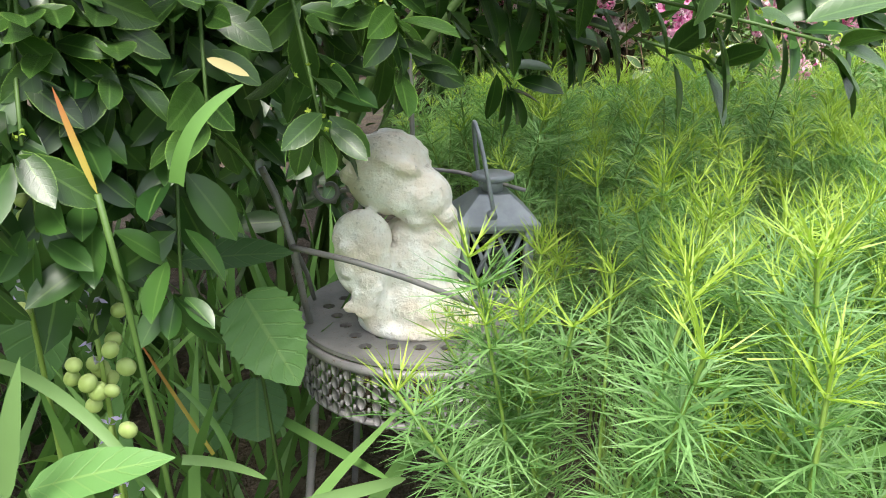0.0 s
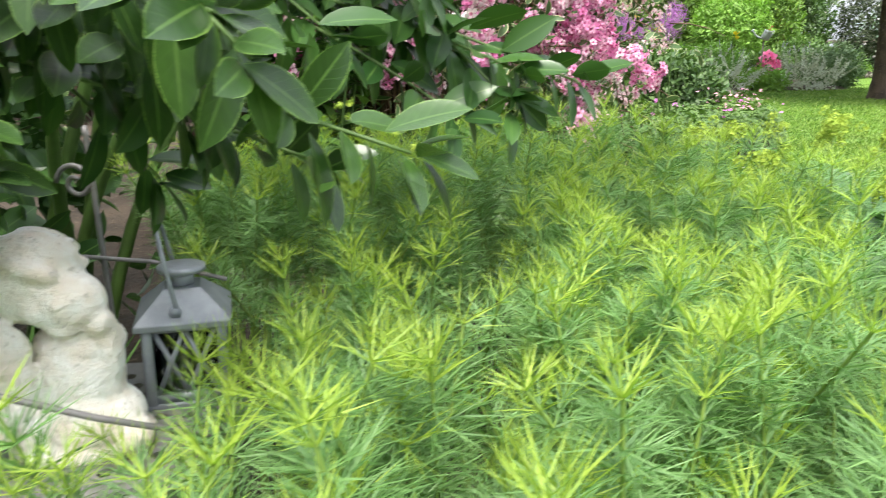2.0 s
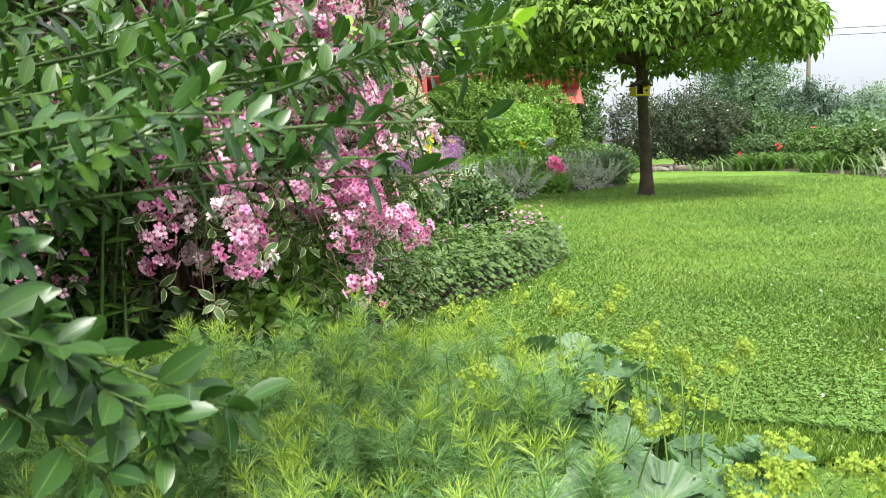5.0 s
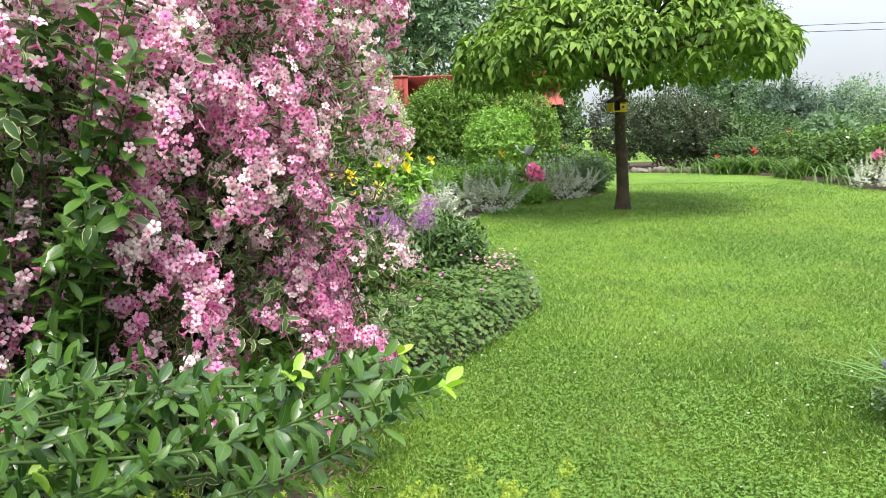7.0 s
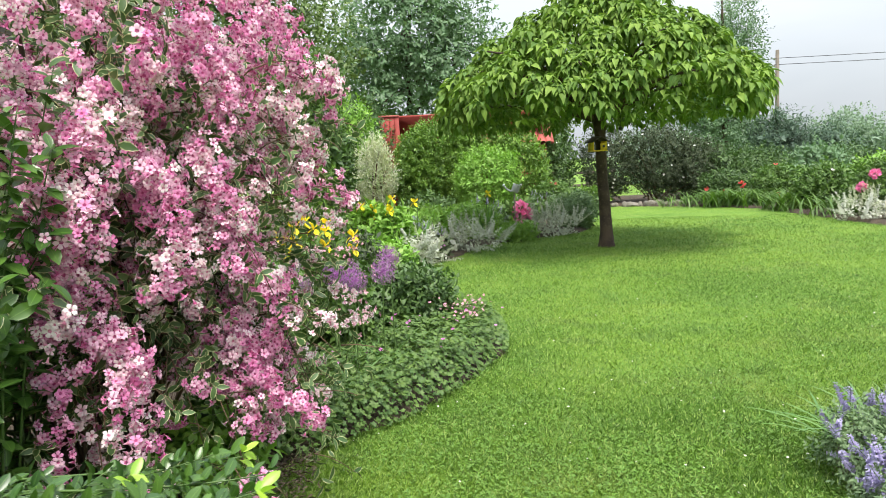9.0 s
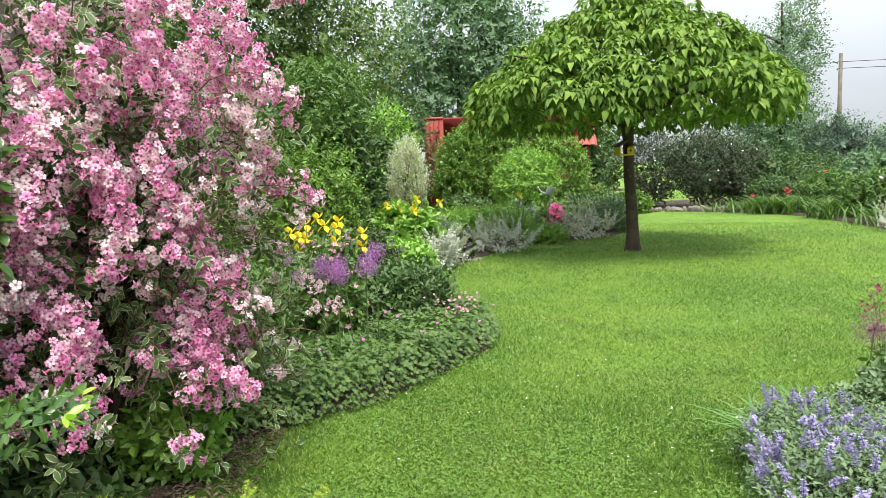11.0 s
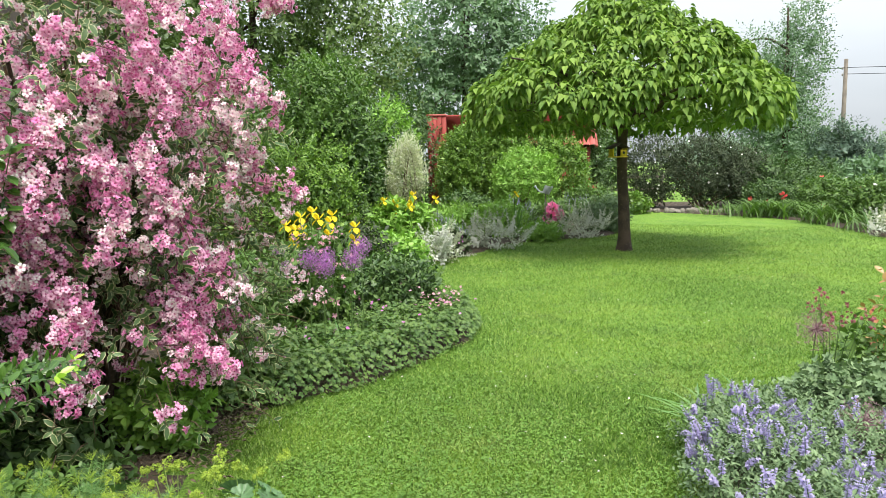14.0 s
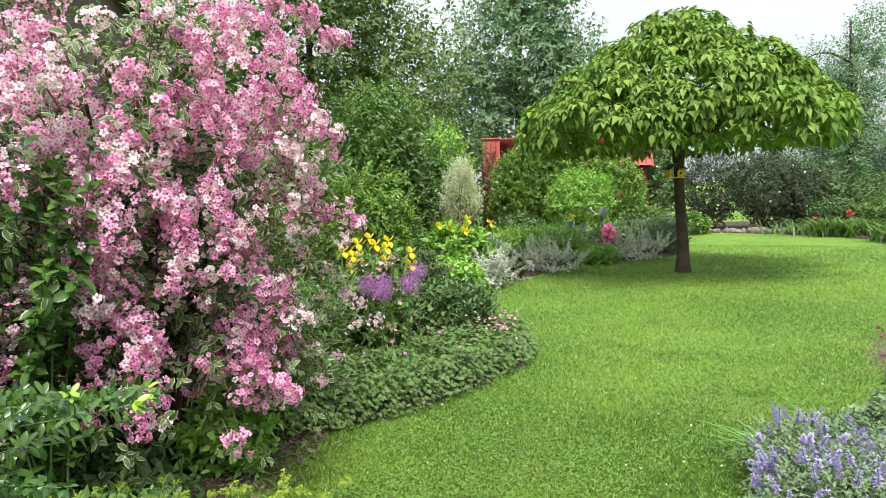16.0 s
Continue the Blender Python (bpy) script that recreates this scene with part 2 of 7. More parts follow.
def bump_n(t, bsdf, height, strength=0.3, dist=0.01):
    b = t.nodes.new("ShaderNodeBump")
    b.inputs["Strength"].default_value, b.inputs["Distance"].default_value = strength, dist
    t.links.new(height, b.inputs["Height"])
    t.links.new(b.outputs[0], bsdf.inputs["Normal"])


def leafmat(name, c1, c2, rib=None, margin=None, rough=0.45, trans=0.3, single=False, edge=0.78, tip=None, spec=0.5, big=3.0, ribw=0.07, coat=0.0, veins=0.0):
    """Foliage: two greens mixed leaf by leaf, a paler rib, a margin, light passing through."""
    c1, c2 = [[min(1.25 * (x * 0.92 + 0.08 * (0.35 * c[0] + 0.55 * c[1] + 0.1 * c[2])), 0.62) for x in c] for c in (c1, c2)]
    m, t, bsdf, out = nodes_of(name)
    if single:
        rnd = t.nodes.new("ShaderNodeObjectInfo").outputs["Random"]
    else:
        rnd = t.nodes.new("ShaderNodeNewGeometry").outputs["Random Per Island"]
    col = mixc(t, rnd, c1, c2)
    patch = step_n(t, noise_n(t, big, 2), 0.3, 0.7)
    col = mixc(t, math_n(t, "MULTIPLY", patch, 0.35), col, [x * 0.6 for x in c1])
    uvn = t.nodes.new("ShaderNodeUVMap")
    sep = t.nodes.new("ShaderNodeSeparateXYZ")
    t.links.new(uvn.outputs[0], sep.inputs[0])
    u = math_n(t, "ABSOLUTE", sep.outputs[0])
    if tip is not None:
        col = mixc(t, step_n(t, sep.outputs[1], 0.2, 1.0), col, tip)
    if margin is not None:
        wob = math_n(t, "ADD", u, math_n(t, "MULTIPLY", math_n(t, "SUBTRACT", noise_n(t, 60, 2), 0.5), 0.35))
        col = mixc(t, step_n(t, wob, edge - 0.06, edge + 0.06), col, margin)
    if rib is not None:
        w = math_n(t, "MULTIPLY", math_n(t, "SUBTRACT", 1.0, step_n(t, u, ribw * 0.5, ribw * 1.5)), 0.8)
        col = mixc(t, w, col, rib)
    if veins:
        ray = math_n(t, "SINE", math_n(t, "MULTIPLY", math_n(t, "SUBTRACT", sep.outputs[1], math_n(t, "MULTIPLY", u, 0.22)), 44.0))
        line = step_n(t, ray, 0.82, 1.0)
        net = noise_n(t, 140.0, 3, 0.6)
        col = mixc(t, math_n(t, "MULTIPLY", line, 0.35 * veins), col, rib or c2)
        bump_n(t, bsdf, math_n(t, "ADD", math_n(t, "MULTIPLY", line, -0.8), math_n(t, "MULTIPLY", net, 0.5)), 0.35 * veins, 0.002)
    t.links.new(col, bsdf.inputs["Base Color"])
    bsdf.inputs["Roughness"].default_value = rough
    bsdf.inputs["Specular IOR Level"].default_value = spec
    bsdf.inputs["Coat Weight"].default_value = coat
    bsdf.inputs["Coat Roughness"].default_value = 0.15
    tr = t.nodes.new("ShaderNodeBsdfTranslucent")
    t.links.new(mixc(t, 1.0, col, (1.0, 1.15, 0.6), "MULTIPLY"), tr.inputs[0])
    mx = t.nodes.new("ShaderNodeMixShader")
    mx.inputs[0].default_value = trans
    t.links.new(bsdf.outputs[0], mx.inputs[1])
    t.links.new(tr.outputs[0], mx.inputs[2])
    t.links.new(mx.outputs[0], out.inputs[0])
    return m


def flowermat(name, c1, c2, throat=None, single=False, trans=0.35):
    m, t, bsdf, out = nodes_of(name)
    rnd = t.nodes.new("ShaderNodeNewGeometry").outputs["Random Per Island"]
    if single:
        rnd = math_n(t, "FRACT", math_n(t, "ADD", rnd, t.nodes.new("ShaderNodeObjectInfo").outputs["Random"]))
    col = mixc(t, rnd, c1, c2)
    if throat is not None:
        uvn = t.nodes.new("ShaderNodeUVMap")
        sep = t.nodes.new("ShaderNodeSeparateXYZ")
        t.links.new(uvn.outputs[0], sep.inputs[0])
        col = mixc(t, step_n(t, sep.outputs[1], 0.05, 0.34), throat, col)
    t.links.new(col, bsdf.inputs["Base Color"])
    bsdf.inputs["Roughness"].default_value = 0.6
    bsdf.inputs["Specular IOR Level"].default_value = 0.2
    tr = t.nodes.new("ShaderNodeBsdfTranslucent")
    t.links.new(col, tr.inputs[0])
    mx = t.nodes.new("ShaderNodeMixShader")
    mx.inputs[0].default_value = trans
    t.links.new(bsdf.outputs[0], mx.inputs[1])
    t.links.new(tr.outputs[0], mx.inputs[2])
    t.links.new(mx.outputs[0], out.inputs[0])
    return m


def surf(name, c1, c2, scale=8.0, rough=0.7, metal=0.0, bump=0.3, dist=0.01, fine=60.0, c3=None, spec=0.4):
    """A solid surface: two colours in soft patches, a third in fine stains, and relief."""
    m, t, bsdf, out = nodes_of(name)
    col = mixc(t, step_n(t, noise_n(t, scale, 4), 0.35, 0.65), c1, c2)
    fine_n = noise_n(t, fine, 4, 0.65)
    if c3 is not None:
        col = mixc(t, step_n(t, fine_n, 0.58, 0.72), col, c3)
    t.links.new(col, bsdf.inputs["Base Color"])
    bsdf.inputs["Roughness"].default_value, bsdf.inputs["Metallic"].default_value = rough, metal
    bsdf.inputs["Specular IOR Level"].default_value = spec
    bump_n(t, bsdf, fine_n, bump, dist)
    return m


M_BARK = surf("bark_brown", (0.085, 0.058, 0.040), (0.045, 0.031, 0.023), 5, 0.9, 0, 0.8, 0.02, 35, (0.16, 0.12, 0.09))
M_TWIG = surf("twig_brown", (0.16, 0.10, 0.06), (0.09, 0.06, 0.035), 20, 0.8, 0, 0.4, 0.004, 120)
M_STEM = surf("stem_green", (0.075, 0.14, 0.03), (0.055, 0.10, 0.024), 20, 0.55, 0, 0.2, 0.002, 150)
M_STEMLT = surf("stem_light_green", (0.22, 0.32, 0.07), (0.16, 0.26, 0.05), 20, 0.5, 0, 0.2, 0.002, 150)
M_SOIL = surf("dark_soil", (0.085, 0.062, 0.042), (0.045, 0.034, 0.024), 6, 0.95, 0, 1.0, 0.03, 45, (0.17, 0.13, 0.085))
M_CLOVER = leafmat("clover_leaf", (0.085, 0.20, 0.018), (0.17, 0.31, 0.034), rough=0.5, trans=0.3, big=1.5)
M_EUO = leafmat("glossy_shrub_leaf", (0.013, 0.040, 0.006), (0.034, 0.084, 0.011), rib=(0.08, 0.15, 0.035), rough=0.30, trans=0.10, single=True, spec=0.45, margin=(0.14, 0.24, 0.05), edge=0.95, coat=0.12, veins=0.35)
M_EUOJ = leafmat("glossy_shrub_leaf_mass", (0.013, 0.046, 0.008), (0.045, 0.115, 0.017), rib=(0.09, 0.17, 0.04), rough=0.34, trans=0.15, spec=0.5, coat=0.06)
M_EUOF = leafmat("fresh_shrub_leaf", (0.028, 0.078, 0.010), (0.080, 0.17, 0.019), rib=(0.12, 0.22, 0.04), rough=0.3, trans=0.24, spec=0.5, coat=0.10)
M_EUOY = leafmat("young_shrub_leaf", (0.22, 0.42, 0.02), (0.34, 0.50, 0.03), rib=(0.35, 0.5, 0.08), rough=0.35, trans=0.35)
M_THREAD = leafmat("thread_leaf", (0.088, 0.205, 0.048), (0.21, 0.365, 0.115), rough=0.5, trans=0.35, big=2.5)
M_THREADY = leafmat("young_thread_leaf", (0.23, 0.36, 0.03), (0.35, 0.455, 0.042), rough=0.5, trans=0.4, big=2.5)
M_MANTLE = leafmat("mantle_leaf", (0.055, 0.135, 0.045), (0.105, 0.20, 0.08), rib=(0.18, 0.31, 0.11), rough=0.45, trans=0.25, ribw=0.12)
M_MANTLEF = flowermat("mantle_flower", (0.27, 0.39, 0.06), (0.39, 0.49, 0.07))
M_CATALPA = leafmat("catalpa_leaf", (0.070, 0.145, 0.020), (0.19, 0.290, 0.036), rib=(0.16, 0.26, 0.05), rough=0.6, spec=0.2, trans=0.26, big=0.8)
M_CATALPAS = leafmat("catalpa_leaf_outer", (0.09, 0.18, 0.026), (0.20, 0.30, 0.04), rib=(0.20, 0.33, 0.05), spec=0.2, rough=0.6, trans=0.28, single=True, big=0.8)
M_WLEAF = leafmat("variegated_leaf", (0.030, 0.080, 0.018), (0.075, 0.135, 0.032), margin=(0.46, 0.46, 0.25), edge=0.78, rough=0.5, trans=0.18)
M_WFLOW = flowermat("weigela_petal", (0.70, 0.20, 0.44), (0.87, 0.60, 0.72), throat=(0.52, 0.10, 0.26), single=True)
M_WPALE = flowermat("weigela_petal_pale", (0.84, 0.58, 0.66), (0.90, 0.84, 0.83), throat=(0.74, 0.32, 0.46), single=True)
M_GERAN = leafmat("cranesbill_leaf", (0.045, 0.105, 0.014), (0.125, 0.205, 0.032), rib=(0.12, 0.24, 0.06), rough=0.55, trans=0.25, ribw=0.1)
M_GERANF = flowermat("cranesbill_flower", (0.50, 0.12, 0.42), (0.62, 0.30, 0.58))
M_PINKF = flowermat("pale_pink_flower", (0.66, 0.30, 0.42), (0.72, 0.42, 0.46))
M_ALLIUM = flowermat("allium_floret", (0.34, 0.10, 0.38), (0.52, 0.25, 0.52))
M_ALLIUMO = flowermat("faded_allium_floret", (0.26, 0.13, 0.17), (0.37, 0.24, 0.26))
M_IRIS = flowermat("iris_petal", (0.86, 0.62, 0.02), (0.90, 0.72, 0.04))
M_SWORD = leafmat("sword_leaf", (0.085, 0.20, 0.045), (0.14, 0.28, 0.055), rough=0.45, trans=0.3)
M_STRAP = leafmat("pale_strap_leaf", (0.11, 0.22, 0.065), (0.17, 0.28, 0.085), rough=0.6, trans=0.3)
M_DRY = leafmat("withering_leaf", (0.38, 0.27, 0.02), (0.32, 0.26, 0.03), rough=0.6, trans=0.3, tip=(0.40, 0.12, 0.03))
M_PALE = leafmat("dead_pale_leaf", (0.24, 0.20, 0.07), (0.28, 0.23, 0.09), rough=0.7, trans=0.2)
M_PEONYF = flowermat("hot_pink_petal", (0.84, 0.17, 0.42), (0.90, 0.34, 0.56))
M_REDF = flowermat("red_flower", (0.55, 0.04, 0.06), (0.66, 0.14, 0.10))
M_WINE = flowermat("wine_red_flower", (0.24, 0.04, 0.08), (0.34, 0.10, 0.14))
M_WHITEF = flowermat("white_flower", (0.80, 0.80, 0.74), (0.85, 0.78, 0.78))
M_SILVER = leafmat("silver_leaf", (0.50, 0.57, 0.46), (0.70, 0.74, 0.64), rough=0.8, trans=0.35, spec=0.2)
M_NEPL = leafmat("catmint_leaf", (0.085, 0.15, 0.06), (0.17, 0.25, 0.11), rough=0.7, trans=0.2)
M_NEPF = flowermat("catmint_flower", (0.41, 0.35, 0.60), (0.58, 0.53, 0.75))
M_BRONZE = leafmat("bronze_leaf", (0.42, 0.11, 0.035), (0.26, 0.22, 0.06), rough=0.35, trans=0.25)
M_MIDG = leafmat("mid_green_leaf", (0.055, 0.125, 0.018), (0.12, 0.215, 0.030), rough=0.5, trans=0.28)
M_LIGHTG = leafmat("light_green_leaf", (0.14, 0.29, 0.03), (0.23, 0.40, 0.045), rough=0.5, trans=0.32)
M_DARKG = leafmat("dark_green_leaf", (0.036, 0.085, 0.018), (0.085, 0.155, 0.030), rough=0.5, trans=0.25)
M_HEDGE = leafmat("hedge_leaf", (0.070, 0.155, 0.014), (0.18, 0.31, 0.028), rough=0.45, trans=0.28, big=1.2)
M_TREE = leafmat("tree_leaf", (0.060, 0.115, 0.024), (0.14, 0.21, 0.045), rough=0.5, trans=0.3, big=0.4)
M_TREEB = leafmat("blue_green_leaf", (0.085, 0.165, 0.075), (0.15, 0.25, 0.12), rough=0.5, trans=0.3, big=0.4)
# pale and bluish: the haze of distance is mixed into this leaf colour
M_HAZE = leafmat("haze_tinted_leaf", (0.15, 0.225, 0.16), (0.22, 0.30, 0.21), rough=0.7, trans=0.3, big=0.3)
M_SPRUCE = leafmat("blue_spruce_leaf", (0.050, 0.100, 0.065), (0.105, 0.165, 0.11), rough=0.6, trans=0.2, big=0.6)
M_PURPLE = leafmat("purple_leaf", (0.032, 0.050, 0.024), (0.075, 0.095, 0.046), rough=0.6, spec=0.25, trans=0.2)
M_WILLOW = leafmat("white_willow_leaf", (0.58, 0.64, 0.34), (0.74, 0.77, 0.50), rough=0.6, trans=0.45)
M_HEART = leafmat("broad_leaf", (0.075, 0.19, 0.045), (0.12, 0.26, 0.06), rib=(0.20, 0.33, 0.10), rough=0.45, trans=0.25, single=False, ribw=0.05, veins=1.0)
M_HEARTD = leafmat("dull_broad_leaf", (0.035, 0.10, 0.025), (0.06, 0.145, 0.035), rib=(0.11, 0.21, 0.06), rough=0.5, trans=0.2, ribw=0.05, veins=1.0)
M_POD = surf("seed_pod_green", (0.46, 0.56, 0.22), (0.38, 0.48, 0.15), 30, 0.45, 0, 0.2, 0.002, 200)
M_STONE = surf("edging_stone", (0.27, 0.24, 0.20), (0.17, 0.155, 0.13), 7, 0.9, 0, 0.6, 0.02, 40, (0.14, 0.15, 0.11))
M_STATUE = surf("weathered_plaster", (0.92, 0.91, 0.88), (0.84, 0.74, 0.64), 22, 0.8, 0, 0.9, 0.005, 120, (0.55, 0.50, 0.43))
M_METAL = surf("grey_painted_metal", (0.19, 0.185, 0.19), (0.25, 0.235, 0.235), 30, 0.5, 0.2, 0.25, 0.001, 300, (0.16, 0.12, 0.09))
M_ZINC = surf("lantern_zinc", (0.26, 0.28, 0.31), (0.34, 0.36, 0.39), 40, 0.42, 0.35, 0.2, 0.001, 300)
M_RED = surf("red_painted_wall", (0.33, 0.055, 0.045), (0.26, 0.042, 0.035), 3, 0.7, 0, 0.2, 0.01, 40)
M_ROOF = surf("red_roof_tile", (0.40, 0.10, 0.085), (0.32, 0.075, 0.06), 3, 0.65, 0, 0.3, 0.01, 30)
M_WOODD = surf("dark_timber", (0.055, 0.042, 0.034), (0.085, 0.066, 0.052), 4, 0.8, 0, 0.4, 0.01, 60)
M_YELLOW = surf("yellow_paint", (0.72, 0.50, 0.03), (0.60, 0.42, 0.03), 10, 0.6, 0, 0.2, 0.003, 80)
M_POLE = surf("weathered_pole_wood", (0.20, 0.17, 0.14), (0.14, 0.12, 0.10), 3, 0.9, 0, 0.4, 0.01, 30)
M_WIRE = surf("cable_black", (0.03, 0.03, 0.03), (0.05, 0.05, 0.05), 5, 0.6, 0, 0.1, 0.001, 50)
M_CAN = surf("galvanised_can", (0.62, 0.64, 0.66), (0.50, 0.52, 0.54), 12, 0.45, 0.4, 0.2, 0.002, 90)
M_GLASS = nodes_of("lantern_glass")[0]
M_GLASS.node_tree.nodes["Principled BSDF"].inputs["Transmission Weight"].default_value = 1.0
M_GLASS.node_tree.nodes["Principled BSDF"].inputs["Roughness"].default_value = 0.05
M_DROP = nodes_of("water_drop")[0]
M_DROP.node_tree.nodes["Principled BSDF"].inputs["Transmission Weight"].default_value = 1.0
M_DROP.node_tree.nodes["Principled BSDF"].inputs["Roughness"].default_value = 0.02
M_DROP.node_tree.nodes["Principled BSDF"].inputs["IOR"].default_value = 1.33


def lawn_tone(t):
    """Broad patches of the lawn: fresh, dull and yellowish grass."""
    big = step_n(t, noise_n(t, 0.55, 5, 0.6), 0.36, 0.64)
    dry = step_n(t, noise_n(t, 1.3, 5, 0.65), 0.52, 0.72)
    dark = step_n(t, noise_n(t, 2.6, 4, 0.6), 0.50, 0.70)
    col = mixc(t, big, (0.135, 0.265, 0.026), (0.235, 0.385, 0.044))
    col = mixc(t, math_n(t, "MULTIPLY", dry, 0.65), col, (0.37, 0.42, 0.10))
    return mixc(t, math_n(t, "MULTIPLY", dark, 0.72), col, (0.095, 0.20, 0.026))


def blade_material():
    m, t, bsdf, out = nodes_of("lawn_blade")
    rnd = t.nodes.new("ShaderNodeNewGeometry").outputs["Random Per Island"]
    col = lawn_tone(t)
    col = mixc(t, math_n(t, "MULTIPLY", step_n(t, rnd, 0.0, 0.5), 0.75), mixc(t, 1.0, col, (0.34, 0.42, 0.34), "MULTIPLY"), col)
    col = mixc(t, step_n(t, rnd, 0.75, 1.0), col, (0.40, 0.53, 0.15))
    t.links.new(col, bsdf.inputs["Base Color"])
    bsdf.inputs["Roughness"].default_value = 0.5
    bsdf.inputs["Specular IOR Level"].default_value = 0.4
    tr = t.nodes.new("ShaderNodeBsdfTranslucent")
    t.links.new(col, tr.inputs[0])
    mx = t.nodes.new("ShaderNodeMixShader")
    mx.inputs[0].default_value = 0.3
    t.links.new(bsdf.outputs[0], mx.inputs[1])
    t.links.new(tr.outputs[0], mx.inputs[2])
    t.links.new(mx.outputs[0], out.inputs[0])
    return m


M_MULCH = surf("bark_mulch", (0.16, 0.122, 0.078), (0.095, 0.072, 0.048), 30, 0.9, 0, 0.4, 0.004, 160, (0.30, 0.24, 0.16))
M_GRASS = blade_material()


def lawn_material():
    m, t, bsdf, out = nodes_of("lawn")
    mid = step_n(t, noise_n(t, 4.0, 5, 0.65), 0.35, 0.65)
    small = step_n(t, noise_n(t, 22.0, 5, 0.7), 0.36, 0.64)
    fine = noise_n(t, 70.0, 5, 0.75)
    col = lawn_tone(t)
    col = mixc(t, math_n(t, "MULTIPLY", mid, 0.5), col, (0.095, 0.215, 0.032))
    col = mixc(t, math_n(t, "MULTIPLY", small, 0.5), col, (0.27, 0.38, 0.11))
    col = mixc(t, step_n(t, fine, 0.36, 0.62), mixc(t, 1.0, col, (0.42, 0.5, 0.42), "MULTIPLY"), col)
    t.links.new(col, bsdf.inputs["Base Color"])
    bsdf.inputs["Roughness"].default_value = 0.85
    bsdf.inputs["Specular IOR Level"].default_value = 0.15
    bump_n(t, bsdf, fine, 0.8, 0.03)
    return m


M_LAWN = lawn_material()

# ---- ground, beds and lawn ----
LEFT_BED = [(-0.30, 2.30), (-0.20, 2.86), (0.05, 3.17), (0.51, 3.52), (0.94, 4.05), (1.33, 4.68), (1.46, 5.25), (1.25, 5.9), (0.95, 6.6), (0.82, 7.4), (0.96, 8.84), (1.32, 9.64),
            (2.0, 10.5), (2.75, 11.8), (3.9, 12.45), (4.75, 12.8), (5.2, 13.4), (5.9, 15.5), (6.6, 18.5), (7.2, 22.5), (-7, 24), (-7, 3.5), (-2.6, 1.5), (-2.3, -0.9), (-0.5, -0.9), (-0.1, -0.6), (0.36, -0.1), (0.46, 0.9), (0.36, 1.35), (0.0, 1.75)]
RIGHT_BED = [(2.1, 0.3), (2.1, 1.8), (2.32, 2.4), (2.75, 2.75), (3.4, 3.05), (4.6, 3.4), (6.5, 3.8), (6.5, 0.3)]
BORDER = [(9.3, 9.0), (9.42, 11.45), (9.8, 13.1), (9.95, 15.0), (9.6, 16.9), (8.7, 18.2), (8.0, 19.0), (7.8, 20.2), (8.4, 23.5), (18, 23.5), (18, 9.0)]


def ground_sheet():
    g = Geo()
    xs = np.concatenate([[-600, -120, -40, -15], np.arange(-9, 15.1, 1.0), [22, 45, 130, 600]])
    ys = np.concatenate([[-600, -100, -30, -10], np.arange(-4, 26.1, 1.0), [34, 60, 140, 600]])
    x, y = np.meshgrid(xs, ys, indexing="ij")
    near = (np.abs(x - 3) < 12) & (np.abs(y - 11) < 15)
    z = np.where(near, 0.012 * np.sin(x * 1.3 + 1) * np.sin(y * 0.9), -0.02) - 0.012
    i, j = np.meshgrid(np.arange(len(xs) - 1), np.arange(len(ys) - 1), indexing="ij")
    n = len(ys)
    f = np.stack([i * n + j, (i + 1) * n + j, (i + 1) * n + j + 1, i * n + j + 1], -1).reshape(-1, 4)
    g.add(np.stack([x, y, z], -1), [(f, 0, None)])
    return tagged(part("ground", g, [M_LAWN]), "mown green lawn running to the horizon", "lawn", "", "structure")


def bed(name, poly, label, rng, cell=0.16):
    """Dug soil: a low crumbly mound that falls below the lawn at its edge."""
    q = np.asarray(poly, float)
    lo, hi = q.min(0) - cell, q.max(0) + cell
    nx, ny = (np.ceil((hi - lo) / cell)).astype(int) + 1
    x, y = np.meshgrid(lo[0] + np.arange(nx) * cell, lo[1] + np.arange(ny) * cell, indexing="ij")
    p = np.column_stack([x.ravel(), y.ravel()])
    far = np.full(len(p), 9.0)
    for a, b in zip(q, np.roll(q, -1, 0)):
        t = np.clip(((p - a) @ (b - a)) / ((b - a) @ (b - a)), 0, 1)
        far = np.minimum(far, np.linalg.norm(p - a - t[:, None] * (b - a), axis=1))
    ok = inside(q, p)
    z = np.where(ok, np.clip(far * 0.5 - 0.01, -0.01, 0.03) + 0.008 * rng.uniform(-1, 1, len(p)), -0.06)
    g = Geo()
    i, j = np.meshgrid(np.arange(nx - 1), np.arange(ny - 1), indexing="ij")
    f = np.stack([i * ny + j, (i + 1) * ny + j, (i + 1) * ny + j + 1, i * ny + j + 1], -1).reshape(-1, 4)
    g.add(np.column_stack([p, z]), [(f[ok[f].any(1)], 0, None)])
    return tagged(part(name, g, [M_SOIL]), label, "flower bed", "", "structure")


def crumbs(name, poly, n, rng, size, mat, label, near):
    """Loose litter: crumbs of bark and dead stalks on bare soil."""
    g = Geo()
    p = fill(poly, n, rng)
    pos = np.column_stack([p, np.full(n, 0.03)])
    y = np.column_stack([rng.normal(size=(n, 2)), rng.uniform(-0.1, 0.35, n)])
    tm = leaf_t(0.3, 2, 0.5, 0.2)
    g.scatter(tm, pos, basis(y, rng.normal(0, 0.5, (n, 3)) + (0, 0, 1)), size * rng.uniform(0.4, 1.6, n))
    return tagged(part(name, g, [mat]), label, "litter", "", "stuff")


ground_sheet()
bed("soil_bed_1", LEFT_BED, "dark moist soil of the long flower bed", RNG)
bed("soil_bed_2", RIGHT_BED, "dark soil under catmint and roses", RNG)
